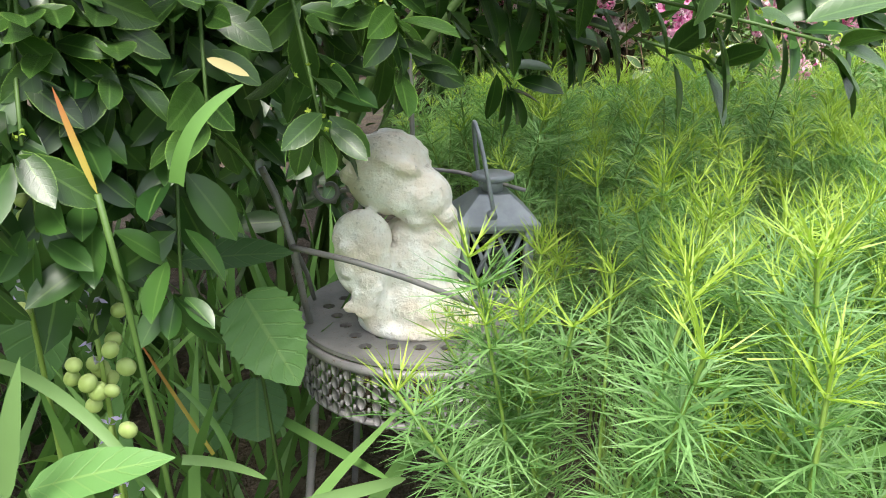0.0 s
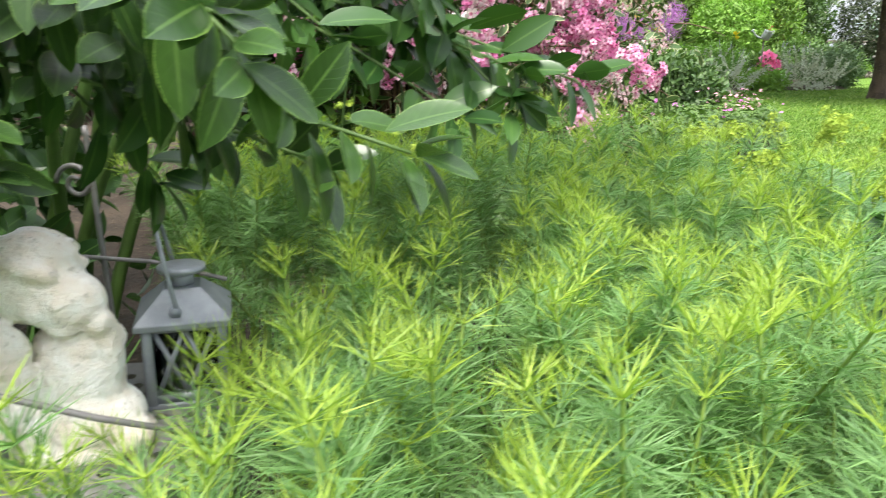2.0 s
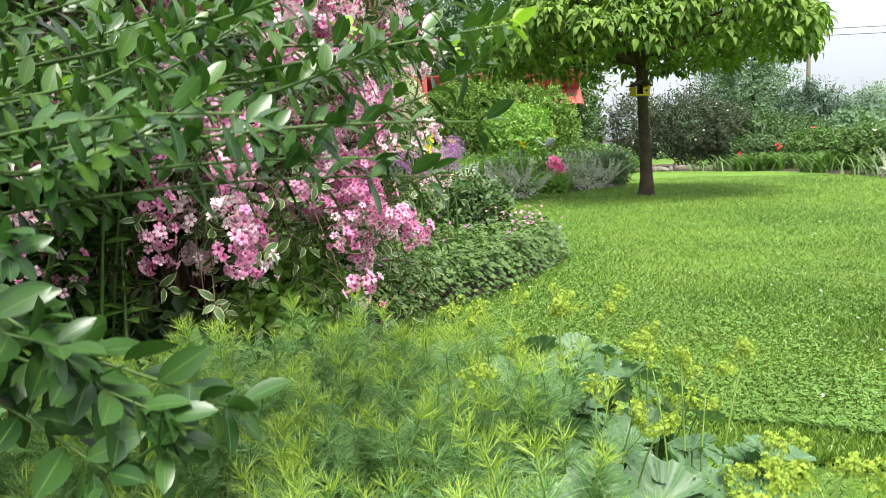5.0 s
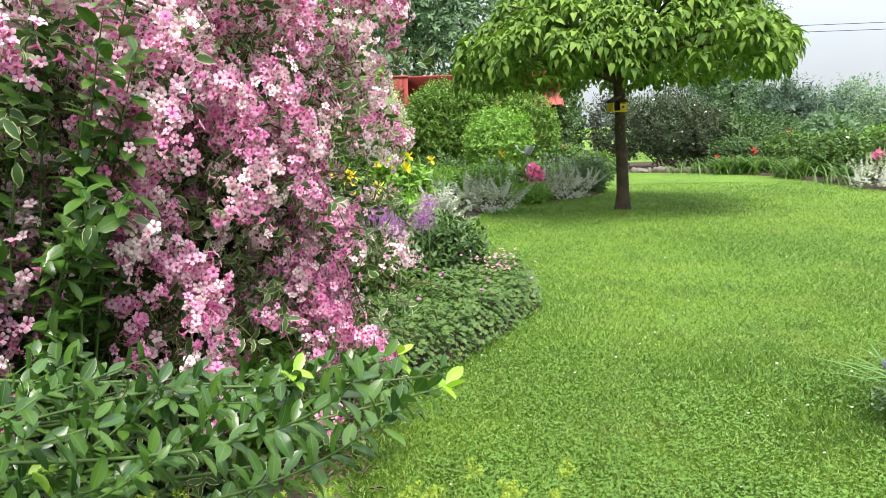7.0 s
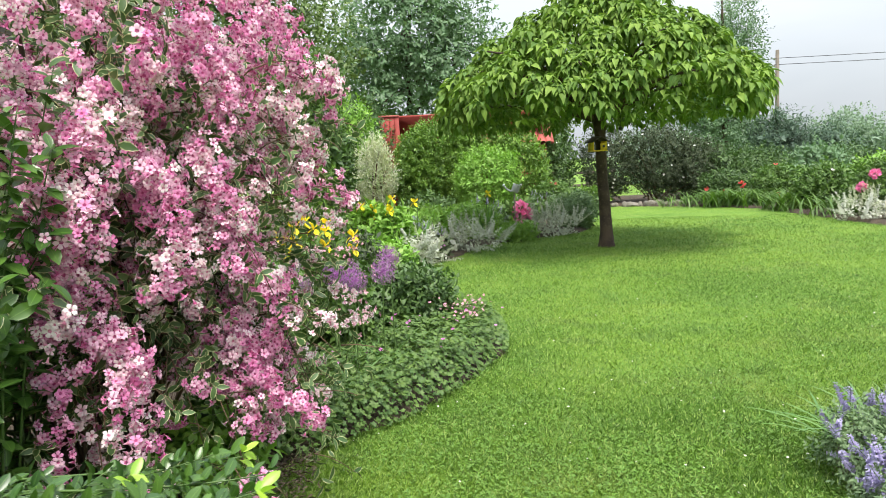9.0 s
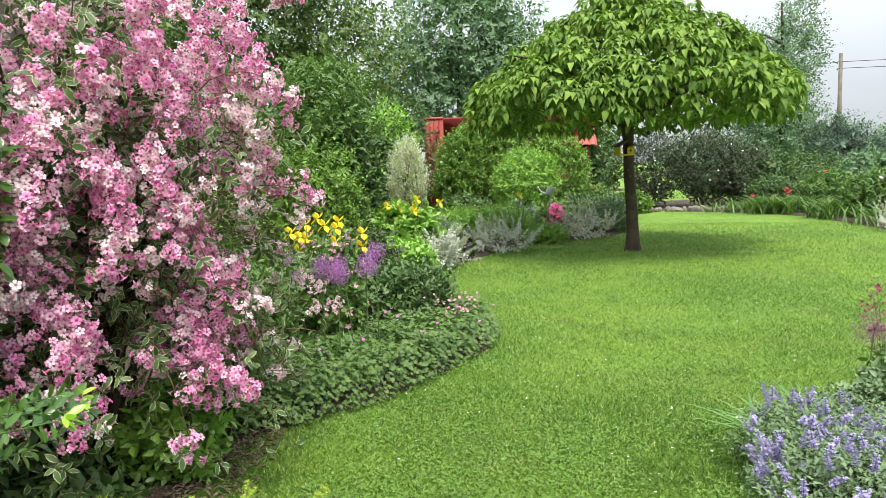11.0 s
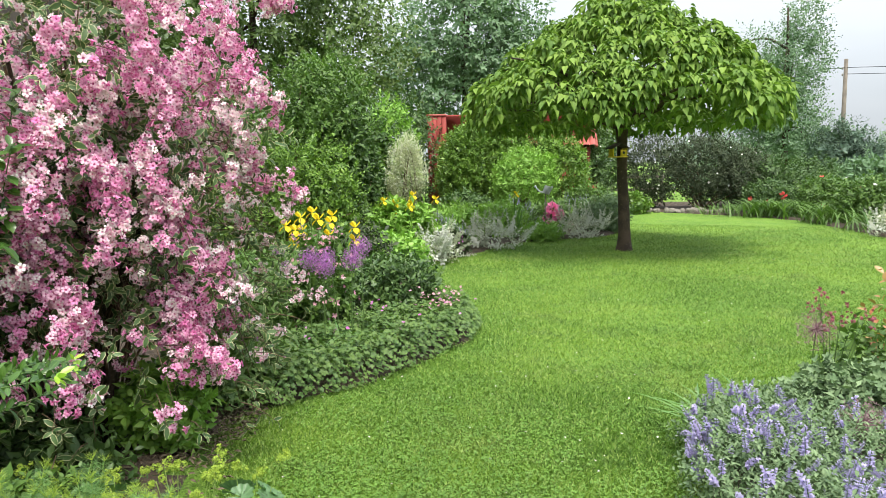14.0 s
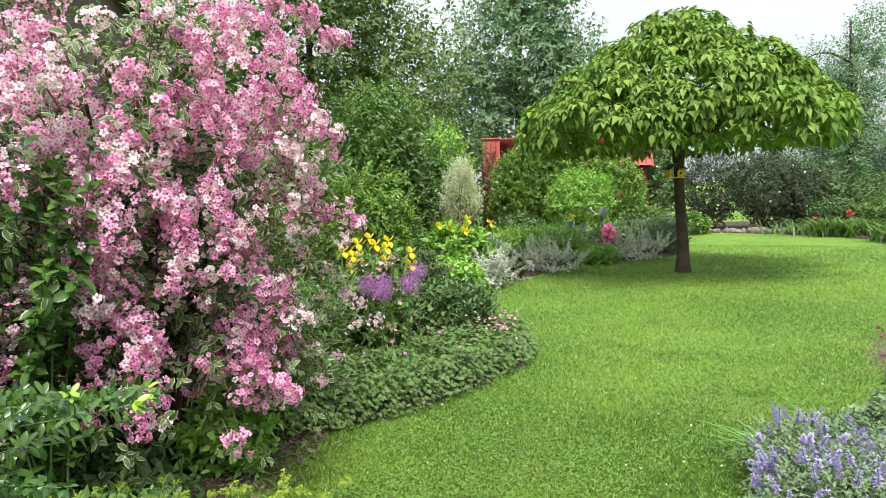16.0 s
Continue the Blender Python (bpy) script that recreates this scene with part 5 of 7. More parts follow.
def euonymus():
    """The glossy evergreen shrub that hangs over the statue and reaches up beside the weigela."""
    rng = np.random.default_rng(81)
    base = np.array([-1.15, 0.62, 0.0])
    ob = thing("evergreen_shrub", "large evergreen shrub with glossy dark leaves hanging over the statue", "shrub", base)
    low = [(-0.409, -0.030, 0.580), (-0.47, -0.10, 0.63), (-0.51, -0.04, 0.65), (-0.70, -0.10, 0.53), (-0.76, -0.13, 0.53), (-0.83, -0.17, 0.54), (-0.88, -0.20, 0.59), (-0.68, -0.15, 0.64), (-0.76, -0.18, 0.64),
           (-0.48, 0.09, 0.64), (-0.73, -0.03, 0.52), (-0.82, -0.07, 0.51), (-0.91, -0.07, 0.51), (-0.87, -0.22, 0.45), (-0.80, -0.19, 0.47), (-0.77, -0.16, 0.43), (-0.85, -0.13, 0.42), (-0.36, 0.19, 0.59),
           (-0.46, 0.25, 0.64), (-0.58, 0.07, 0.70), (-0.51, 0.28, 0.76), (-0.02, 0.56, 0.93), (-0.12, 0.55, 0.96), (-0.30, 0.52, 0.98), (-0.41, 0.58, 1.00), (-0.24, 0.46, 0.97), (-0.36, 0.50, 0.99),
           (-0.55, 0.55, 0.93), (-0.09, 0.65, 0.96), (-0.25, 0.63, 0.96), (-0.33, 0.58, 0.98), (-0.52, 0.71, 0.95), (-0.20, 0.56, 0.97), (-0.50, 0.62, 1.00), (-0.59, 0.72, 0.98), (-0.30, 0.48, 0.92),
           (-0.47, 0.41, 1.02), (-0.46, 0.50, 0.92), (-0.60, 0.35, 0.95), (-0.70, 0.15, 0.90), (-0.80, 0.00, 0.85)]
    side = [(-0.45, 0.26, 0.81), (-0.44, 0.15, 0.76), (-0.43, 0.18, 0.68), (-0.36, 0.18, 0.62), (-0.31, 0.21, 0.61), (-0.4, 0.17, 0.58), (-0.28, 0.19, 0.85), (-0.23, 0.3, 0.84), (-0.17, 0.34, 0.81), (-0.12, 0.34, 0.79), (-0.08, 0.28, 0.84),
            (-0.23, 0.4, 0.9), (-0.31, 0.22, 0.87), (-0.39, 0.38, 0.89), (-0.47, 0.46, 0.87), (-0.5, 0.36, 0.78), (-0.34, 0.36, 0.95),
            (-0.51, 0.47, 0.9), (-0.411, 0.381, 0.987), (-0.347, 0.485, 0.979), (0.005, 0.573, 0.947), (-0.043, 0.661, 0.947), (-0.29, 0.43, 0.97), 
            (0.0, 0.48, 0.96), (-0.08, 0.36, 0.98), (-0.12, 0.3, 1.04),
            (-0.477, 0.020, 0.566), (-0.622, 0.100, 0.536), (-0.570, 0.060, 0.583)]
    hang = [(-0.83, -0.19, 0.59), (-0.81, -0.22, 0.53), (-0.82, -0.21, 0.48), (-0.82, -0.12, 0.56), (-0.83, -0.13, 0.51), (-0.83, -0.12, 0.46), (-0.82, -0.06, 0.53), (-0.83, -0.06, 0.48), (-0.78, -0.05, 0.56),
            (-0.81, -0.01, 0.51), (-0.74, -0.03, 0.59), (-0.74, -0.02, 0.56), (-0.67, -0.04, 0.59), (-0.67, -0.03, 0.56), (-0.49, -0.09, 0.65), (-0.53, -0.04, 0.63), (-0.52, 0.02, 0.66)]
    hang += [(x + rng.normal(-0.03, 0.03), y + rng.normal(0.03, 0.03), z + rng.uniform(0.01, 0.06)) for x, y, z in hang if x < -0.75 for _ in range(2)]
    wood = []
    nodes_p = np.array([(-0.98, -0.02, 0.72), (-0.92, 0.12, 0.66), (-0.82, 0.36, 0.70), (-0.80, 0.62, 0.66), (-0.74, 0.82, 0.72), (-0.74, 0.60, 1.00), (-0.70, 0.66, 1.25)])
    for q in nodes_p:
        g = Geo()
        tube(g, bez(base + [*rng.normal(0, 0.06, 2), -0.02], (base + q) / 2 + [-0.06, 0, 0.18], q, 12) - base, np.linspace(0.013, 0.006, 12), 7)
        wood.append(g)
    pos, rot, size, young, fresh = [], [], [], [], []
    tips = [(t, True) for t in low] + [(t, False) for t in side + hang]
    for i in range(90):
        tips.append(((rng.uniform(-2.0, -0.85), rng.uniform(-0.45, 1.2), rng.uniform(0.45, 1.5)), None))
    tm = leaf_t(0.44, 6, 0.14, 0.14, 0.80, 0.75)
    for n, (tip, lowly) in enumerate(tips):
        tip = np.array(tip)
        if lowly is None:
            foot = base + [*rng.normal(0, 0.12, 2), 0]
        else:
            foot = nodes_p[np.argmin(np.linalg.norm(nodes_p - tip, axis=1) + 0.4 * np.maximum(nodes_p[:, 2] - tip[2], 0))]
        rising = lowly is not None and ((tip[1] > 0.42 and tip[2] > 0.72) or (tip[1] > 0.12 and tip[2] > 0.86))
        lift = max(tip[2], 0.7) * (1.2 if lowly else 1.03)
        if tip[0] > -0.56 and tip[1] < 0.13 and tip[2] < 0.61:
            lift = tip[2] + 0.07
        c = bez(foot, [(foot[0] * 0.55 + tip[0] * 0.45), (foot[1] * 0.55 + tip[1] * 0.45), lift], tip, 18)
        if rising:
            # shoots that climb from inside the shrub
            foot = np.array([-0.82 + rng.normal(0, 0.05), 0.62 + rng.normal(0, 0.1), 0.90 + rng.normal(0, 0.05)])
            c = bez(foot, [tip[0] - rng.uniform(0.10, 0.24), tip[1] + rng.normal(0, 0.06), tip[2] - rng.uniform(-0.02, 0.20)], tip, 18)
        if lowly is not None:
            g = Geo()
            tube(g, c - base, np.linspace(0.0032, 0.0011, 18), 6)
            wood.append(g)
        seg = np.linalg.norm(np.diff(c, axis=0), axis=1)
        arc = np.append(0, np.cumsum(seg))
        reach = (0.30 if n < 21 else 0.23 if rising else 0.42) if lowly is not None else 0.38
        q = arc[-1] - np.arange(0, reach, 0.021 if lowly is not None else 0.03)
        q = q[q > 0.05]
        for m, s in enumerate(q):
            pt = np.array([np.interp(s, arc, c[:, k]) for k in range(3)])
            d = unit(np.array([np.interp(s, arc, np.gradient(c[:, k])) for k in range(3)]))
            side = unit(np.cross(d, [0, 0, 1]) + 1e-6)
            upv = np.cross(side, d)
            a0 = m * 1.57 + rng.uniform(-0.3, 0.3)
            count = 6 if m == 0 else 3 if rising else 2
            for k in range(count):
                a = a0 + k * 2 * np.pi / count + rng.normal(0, 0.15)
                out = math.cos(a) * side + math.sin(a) * upv
                spread = rng.uniform(0.75, 1.25) if m else rng.uniform(0.5, 1.2)
                y = d * math.cos(spread) + out * math.sin(spread) + np.array([0, 0, -0.22 * rng.uniform(0, 1.4)])
                pos.append(pt + out * 0.003 + rng.normal(0, 0.004, 3))
                rot.append(basis(y, d * 0.5 - out * 0.35 + np.array([0, 0, 0.9]) + rng.normal(0, 0.2, 3)))
                size.append(rng.uniform(0.035, 0.057) * (0.85 if m == 0 else 1.0) * (1.0 if tip[2] < 0.72 and tip[1] < 0.3 else 0.72))
                fresh.append(rising and rng.uniform() < 0.8)
                young.append(lowly is not None and m == 0 and ((n % 6 == 2 and tip[1] > 0.5 and tip[2] < 1.0) or tuple(tip) in ((0.0, 0.48, 0.96), (-0.51, 0.47, 0.9))))
    for g in wood:
        part("branch", g, [M_STEM], ob)
    pos, rot, size, young, fresh = np.array(pos), np.array(rot), np.array(size), np.array(young), np.array(fresh)
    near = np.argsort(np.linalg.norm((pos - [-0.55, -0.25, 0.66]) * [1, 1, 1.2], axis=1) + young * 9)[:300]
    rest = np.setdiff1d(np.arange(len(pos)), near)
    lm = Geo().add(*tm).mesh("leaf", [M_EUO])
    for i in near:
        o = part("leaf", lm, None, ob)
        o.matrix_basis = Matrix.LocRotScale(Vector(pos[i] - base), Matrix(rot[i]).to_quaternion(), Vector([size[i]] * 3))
    g, gy = Geo(), Geo()
    lush = rest[fresh[rest] & ~young[rest]]
    old = rest[~young[rest] & ~fresh[rest]]
    gf = Geo()
    gf.scatter(tm, pos[lush] - base, rot[lush], size[lush])
    tagged(part("climbing_foliage", gf, [M_EUOF], ob), "lighter green leaves of climbing shoots", "", "", "stuff")
    g.scatter(tm, pos[old] - base, rot[old], size[old])
    tagged(part("leaf_mass", g, [M_EUOJ], ob), "", "", "", "stuff")
    new_l = rest[young[rest]]
    gy.scatter(tm, pos[new_l] - base, rot[new_l], size[new_l] * 1.1)
    tagged(part("young_leaves", gy, [M_EUOY], ob), "fresh yellow-green young leaves", "", "", "stuff")
    # the dense inside of the shrub
    # the last lobe is out-of-view canopy, added to block light over the statue corner
    p, o = lobe_points([(-1.55, 0.3, 0.9, 0.62, 0.75, 0.65), (-1.4, 0.85, 0.95, 0.45, 0.45, 0.6), (-1.75, -0.3, 0.8, 0.6, 0.5, 0.6), (-1.5, 0.5, 0.3, 0.45, 0.6, 0.4), (-1.35, -0.55, 0.95, 0.4, 0.35, 0.3)], 1000, rng, 0.3, 0.1)
    g = Geo()
    sprig_leaves(g, T_OVATE, p - base, unit(o + rng.normal(0, 0.4, o.shape) + [0, 0, 0.3]), rng, 7, 0.14, 0.06, 60, 0.1)
    tagged(part("inner_foliage", g, [M_EUOJ], ob), "", "", "", "stuff")
    # tiny buds
    g = Geo()
    bp = pos[near[::6]] - base + [0, 0, 0.008]
    g.scatter(fan_t(4, 0.4, 0.8), np.concatenate([bp + rng.normal(0, 0.006, bp.shape) for _ in range(4)]), basis(rng.normal(size=(4 * len(bp), 3)), rng.normal(size=(4 * len(bp), 3))), np.full(4 * len(bp), 0.0022))
    tagged(part("bud_scatter", g, [M_MANTLEF], ob), "tiny yellow-green flower buds", "", "", "stuff")


euonymus()


def climbing_bush():
    """Upright leafy shoots that stand between the evergreen and the weigela."""
    rng = np.random.default_rng(88)
    base = np.array([-0.98, 1.62, 0.0])
    ob = thing("leafy_bush", "upright bush with fresh green ovate leaves beside the weigela", "shrub", base)
    p, d = [], []
    for i in range(46):
        tip = np.array([rng.uniform(-1.45, -0.66), rng.uniform(1.35, 1.95), rng.uniform(0.8, 1.85)])
        if i < 7:
            tip = np.array([rng.uniform(-0.68, -0.54), rng.uniform(1.38, 1.6), (1.52, 1.46, 1.38, 1.30, 1.62, 1.18, 1.74)[i]])
        foot = base + [rng.normal(-0.05, 0.12), rng.normal(0, 0.1), -0.02]
        c = bez(foot, [foot[0] * 0.5 + tip[0] * 0.5, foot[1] * 0.5 + tip[1] * 0.5, tip[2] * 0.75], tip, 14)
        g = Geo()
        tube(g, c - base, np.linspace(0.006, 0.0015, 14), 6)
        part("stem", g, [M_STEM], ob)
        for s in np.arange(0.28, 1.0, 0.045):
            q = s * 13
            j = min(int(q), 12)
            p.append(c[j] + (c[j + 1] - c[j]) * (q - j))
            d.append(c[j + 1] - c[j] + rng.normal(0, 0.03, 3))
    g = Geo()
    sprig_leaves(g, T_OVATE, np.array(p) - base, np.array(d), rng, 4, 0.05, 0.062, 70, 0.1)
    tagged(part("foliage", g, [M_EUOF], ob), "", "", "", "stuff")


climbing_bush()


def thread_whorl(rng, mat, young=False):
    """One whorl of thread-like forked leaves round a stem."""
    g = Geo()
    bl = blade_t(2, 0.038, 0.12)
    fk = blade_t(1, 0.038, 0.05)
    m = 11 if young else 16
    for i in range(m):
        a = i * 2 * np.pi / m + rng.uniform(-0.25, 0.25)
        up = rng.uniform(0.3, 1.7) if young else rng.uniform(0.0, 0.95)
        y = np.array([math.cos(a), math.sin(a), up])
        yn = unit(y)
        g.scatter(bl, np.zeros((1, 3)), basis(y[None], rng.normal(0, 0.4, (1, 3)) + [0, 0, 1]), np.array([rng.uniform(0.85, 1.1)]))
        for s in (-1, 1):
            w = unit(yn + s * 0.45 * np.array([-math.sin(a), math.cos(a), 0]) + [0, 0, rng.uniform(-0.1, 0.25)])
            g.scatter(fk, (yn * rng.uniform(0.25, 0.5))[None], basis(w[None], rng.normal(0, 0.4, (1, 3)) + [0, 0, 1]), np.array([[0.75, rng.uniform(0.5, 0.66), 0.6]]))
    v = np.concatenate(g.v)
    return v, [(np.concatenate([f for f, _, _ in g.faces]), mat, np.concatenate([u for _, _, u in g.faces]))]


def thread_bed():
    rng = np.random.default_rng(91)
    poly = [(-0.50, -0.20), (-0.56, -0.06), (-0.545, 0.05), (-0.54, 0.30), (-0.80, 0.45), (-1.0, 0.85), (-0.7, 1.0), (-0.2, 1.02), (0.14, 0.98), (0.14, 0.7), (0.06, 0.3), (0.02, -0.10), (-0.12, -0.22), (-0.34, -0.22)]
    pts = fill(poly, 520, rng)
    extra = np.array([(-0.60, -0.02), (-0.60, 0.03), (-0.575, 0.10), (-0.625, 0.01), (-0.57, -0.08), (-0.59, -0.06), (-0.55, -0.12), (-0.52, -0.17)])
    pts = np.concatenate([pts, extra])
    low, tip, stems = [], [], Geo()
    wl = [thread_whorl(rng, 0) for _ in range(5)]
    wt = [thread_whorl(rng, 0, True) for _ in range(4)]
    acc = {k: ([], [], []) for k in range(9)}
    for n, (x, y) in enumerate(pts):
        far = n >= 520
        h = rng.uniform(0.38, 0.49) - (0.02 if far else 0) + 0.03 * math.sin(x * 6) * math.sin(y * 5)
        edge = np.hypot(x + 0.7, y - 0.1)
        if edge < 0.3:
            h -= 0.30 * (0.3 - edge)
        h += 0.02 * min(max((y - 0.45) / 0.4, 0), 1)
        lean = rng.normal(0, 0.055, 2)
        c = bez((x, y, 0.0), (x, y, h * 0.6), (x + lean[0], y + lean[1], h), 7)
        tube(stems, c, np.linspace(0.0022, 0.0012, 7), 4, cap=False)
        z = h
        k = 0
        while z > 0.10 and k < 9:
            s = np.interp(z, c[:, 2], np.linspace(0, 6, 7))
            j = min(int(s), 5)
            p = c[j] + (c[j + 1] - c[j]) * (s - j)
            top = k == 0
            slot = 5 + rng.integers(0, 4) if (top or (k == 1 and n % 2)) else rng.integers(0, 5)
            acc[slot][0].append(p)
            d = unit(np.array([lean[0], lean[1], h]) + rng.normal(0, 0.08, 3))
            a = rng.uniform(0, 6.3)
            ref = np.array([math.cos(a), math.sin(a), 0])
            xx = unit(ref - (ref @ d) * d)
            acc[slot][1].append(np.column_stack([xx, np.cross(d, xx), d]))
            acc[slot][2].append((0.95 if top else 1.0) * (rng.uniform(0.028, 0.039) if slot > 4 else rng.uniform(0.031, 0.043)))
            z -= rng.uniform(0.011, 0.018) if k < 6 else 0.034
            k += 1
    a, b = Geo(), Geo()
    for k, (p, r, s) in acc.items():
        if not p:
            continue
        p, r, s = np.array(p), np.array(r), np.array(s)
        if k < 5:
            a.scatter(wl[k], p, r, s)
        else:
            b.scatter(wt[k - 5], p, r, np.column_stack([s, s, s * 1.15]))
    ob = thing("threadleaf_plants", "dense bed of feathery green threadleaf plants with yellow-green tips", "threadleaf plants", (0, 0, 0), "", "stuff")
    tagged(part("feathery_leaves", a, [M_THREAD], ob), "", "", "", "stuff")
    tagged(part("young_tips", b, [M_THREADY], ob, "yellow-green young shoot tips"), "", "", "", "stuff")
    tagged(part("stalks", stems, [M_STEMLT], ob), "", "", "", "stuff")


thread_bed()


def lady_mantle(at, seed, leaves=26, stalks=14, spread=0.2, drops=True, tall=1.0):
    """Scalloped round leaves that hold water drops, under froths of tiny yellow-green flowers."""
    rng = np.random.default_rng(seed)
    ob = thing("lady_mantle", "lady's mantle with round scalloped leaves and yellow-green flower froth", "plant", (*at, 0), "lady's mantle along the lawn")
    tm = fan_t(9, 0.16, 0.28, 0.04, per=6, notch=0.25)
    lm = Geo().add(*tm).mesh("leaf", [M_MANTLE])
    dg = Geo()
    ico = bmesh.new()
    bmesh.ops.create_icosphere(ico, subdivisions=1, radius=1)
    iv = np.array([v.co for v in ico.verts])
    ifc = [(np.array([[v.index for v in f.verts] for f in ico.faces]), 0, np.zeros((len(ico.faces), 3, 2)))]
    ico.free()
    for i in range(leaves):
        a, r = rng.uniform(0, 6.3), spread * math.sqrt(rng.uniform(0.03, 1))
        p = np.array([r * math.cos(a), r * math.sin(a), (rng.uniform(0.20, 0.40) - 0.4 * r) * tall])
        n = unit(np.array([math.cos(a) * 0.5, math.sin(a) * 0.5, 1]) + rng.normal(0, 0.22, 3))
        rot = basis(np.cross(n, rng.normal(size=3)), n)
        s = rng.uniform(0.042, 0.068)
        o = part("leaf", lm, None, ob)
        o.matrix_basis = Matrix.LocRotScale(Vector(p), Matrix(rot).to_quaternion(), Vector([s] * 3))
        g = Geo()
        tube(g, bez((r * 0.2 * math.cos(a), r * 0.2 * math.sin(a), -0.01), (p[0] * 0.5, p[1] * 0.5, p[2] * 0.7), p, 6), 0.0016, 5)
        part("leaf_stalk", g, [M_STEMLT], ob)
        m = 30
        q = rng.uniform(-0.8, 0.8, (m, 2)) * s
        local = np.column_stack([q, 0.28 * (q ** 2).sum(1) / s + 0.0012])
        dg.scatter((iv, ifc), p + local @ rot.T, np.tile(np.eye(3), (m, 1, 1)), rng.uniform(0.0010, 0.0027, m))
    if drops:
        tagged(part("drop_scatter", dg, [M_DROP], ob), "clear rain drops on the leaves", "", "", "stuff")
    star = fan_t(4, 0.5, 0.35)
    for i in range(stalks):
        a, r = rng.uniform(0, 6.3), spread * rng.uniform(0.1, 1.1)
        h = rng.uniform(0.37, 0.52) * tall
        top = np.array([r * math.cos(a), r * math.sin(a), h])
        g = Geo()
        tube(g, bez((0.3 * top[0], 0.3 * top[1], 0), (0.4 * top[0], 0.4 * top[1], h * 0.7), top, 6), np.linspace(0.0022, 0.0012, 6), 5)
        fs = part("flower_stalk", g, [M_STEMLT], ob)
        fg = Geo()
        cl = 7
        cc = top + rng.normal(0, 0.012, (cl, 3)) * [1, 1, 0.8] - [0, 0, 0.008]
        n = 26
        d = unit(rng.normal(size=(cl, n, 3)) + [0, 0, 0.5])
        p = (cc[:, None] + d * rng.uniform(0.006, 0.012, (cl, n, 1))).reshape(-1, 3)
        d = d.reshape(-1, 3)
        fg.scatter(star, p, basis(np.cross(d, rng.normal(size=d.shape)), d), rng.uniform(0.0028, 0.0042, len(p)))
        part("flower_head", fg, [M_MANTLEF], fs)


for i, (x, y) in enumerate([(0.20, 0.34), (0.30, 0.62), (0.13, 0.60), (0.33, 0.88), (0.18, 0.95), (0.26, 1.12), (0.05, 1.10), (-0.08, 1.12), (-0.22, 1.08), (0.30, 0.22), (0.12, 0.14), (0.27, 0.05), (-0.62, 1.66), (-0.30, 1.46)]):
    lady_mantle((x, y), 100 + i, 26 if i < 12 else 12, (4 if i % 3 else 5) if i < 12 else 5, 0.15, tall=(1.0 if i < 7 or i > 8 else 0.85) if i < 12 else 0.62)


def single_leaf(name, label, base, tip, width, normal, mat, a=0.5, b=0.9, curl=0.2, fold=0.1, stalk=True, category="leaf", rnd=False, foot=None):
    """One broad leaf on its stalk, from base to tip."""
    base, tip = np.asarray(base, float), np.asarray(tip, float)
    foot = base * [1, 1, 0] + [0.01, 0.03, -0.01] if foot is None else np.asarray(foot, float)
    ob = thing(name, label, category, foot)
    length = np.linalg.norm(tip - base)
    tm = leaf_t(width / length, 30 if "scalloped" in label else 12, fold, curl, a, b, base=0.10 if a < 0.6 and width > 0.02 else 0.0)
    v, f = tm
    v = v.copy()
    if "scalloped" in label:
        v[:, 0] *= 1 + 0.055 * np.sin(v[:, 1] * 75)
    v[:, 2] += 0.012 * np.sin(v[:, 1] * 28) * np.abs(v[:, 0]) * 4
    g = Geo()
    g.scatter((v, f), (base - foot)[None], basis((tip - base)[None], np.asarray(normal, float)[None]), np.array([length]))
    part("blade", g, [mat], ob)
    if stalk:
        g = Geo()
        tube(g, bez((0, 0, 0), (base - foot) * [0.3, 0.3, 0.7], base - foot, 7), 0.0018, 6)
        part("stalk", g, [M_STEM], ob)
    return ob


CAMSIDE = (0.25, -0.8, 0.55)
single_leaf("broad_leaf", "pale green heart-shaped leaf with scalloped edge by the chair", (-0.817, -0.020, 0.370), (-0.763, -0.035, 0.302), 0.066, CAMSIDE, M_HEART, 0.42, 0.8, 0.05)
single_leaf("broad_leaf", "dark green veined pointed leaf lying flat by the chair", (-0.874, -0.020, 0.394), (-0.782, 0.000, 0.409), 0.036, (0.0, -0.5, 0.85), M_HEARTD, 0.5, 0.75, 0.08)
single_leaf("broad_leaf", "large dull green leaf among the seed heads", (-1.023, -0.020, 0.362), (-1.036, -0.050, 0.255), 0.070, CAMSIDE, M_HEARTD, 0.55, 0.8, 0.1)
single_leaf("round_leaf", "dark round violet leaf low beside the chair legs", (-0.843, 0.030, 0.263), (-0.830, 0.000, 0.214), 0.060, (0.1, -0.6, 0.8), M_HEARTD, 0.4, 0.45, 0.05)
single_leaf("broad_leaf", "grey-green broad leaf close to the soil", (-0.891, 0.000, 0.263), (-0.866, -0.020, 0.206), 0.060, CAMSIDE, M_HEARTD, 0.45, 0.7, 0.1)
single_leaf("broad_leaf", "fresh green pointed leaf rising from the soil", (-0.829, -0.240, 0.331), (-0.746, -0.220, 0.361), 0.030, (0.1, -0.5, 0.85), M_HEART, 0.6, 0.9, 0.1)
single_leaf("broad_leaf", "upright fresh green lance leaf", (-0.823, -0.260, 0.339), (-0.797, -0.260, 0.429), 0.014, CAMSIDE, M_STRAP, 0.6, 1.0, 0.05)
single_leaf("withering_leaf", "narrow withering leaf turning yellow and orange", (-0.776, -0.210, 0.505), (-0.796, -0.210, 0.560), 0.0038, CAMSIDE, M_DRY, 0.5, 0.7, 0.06)
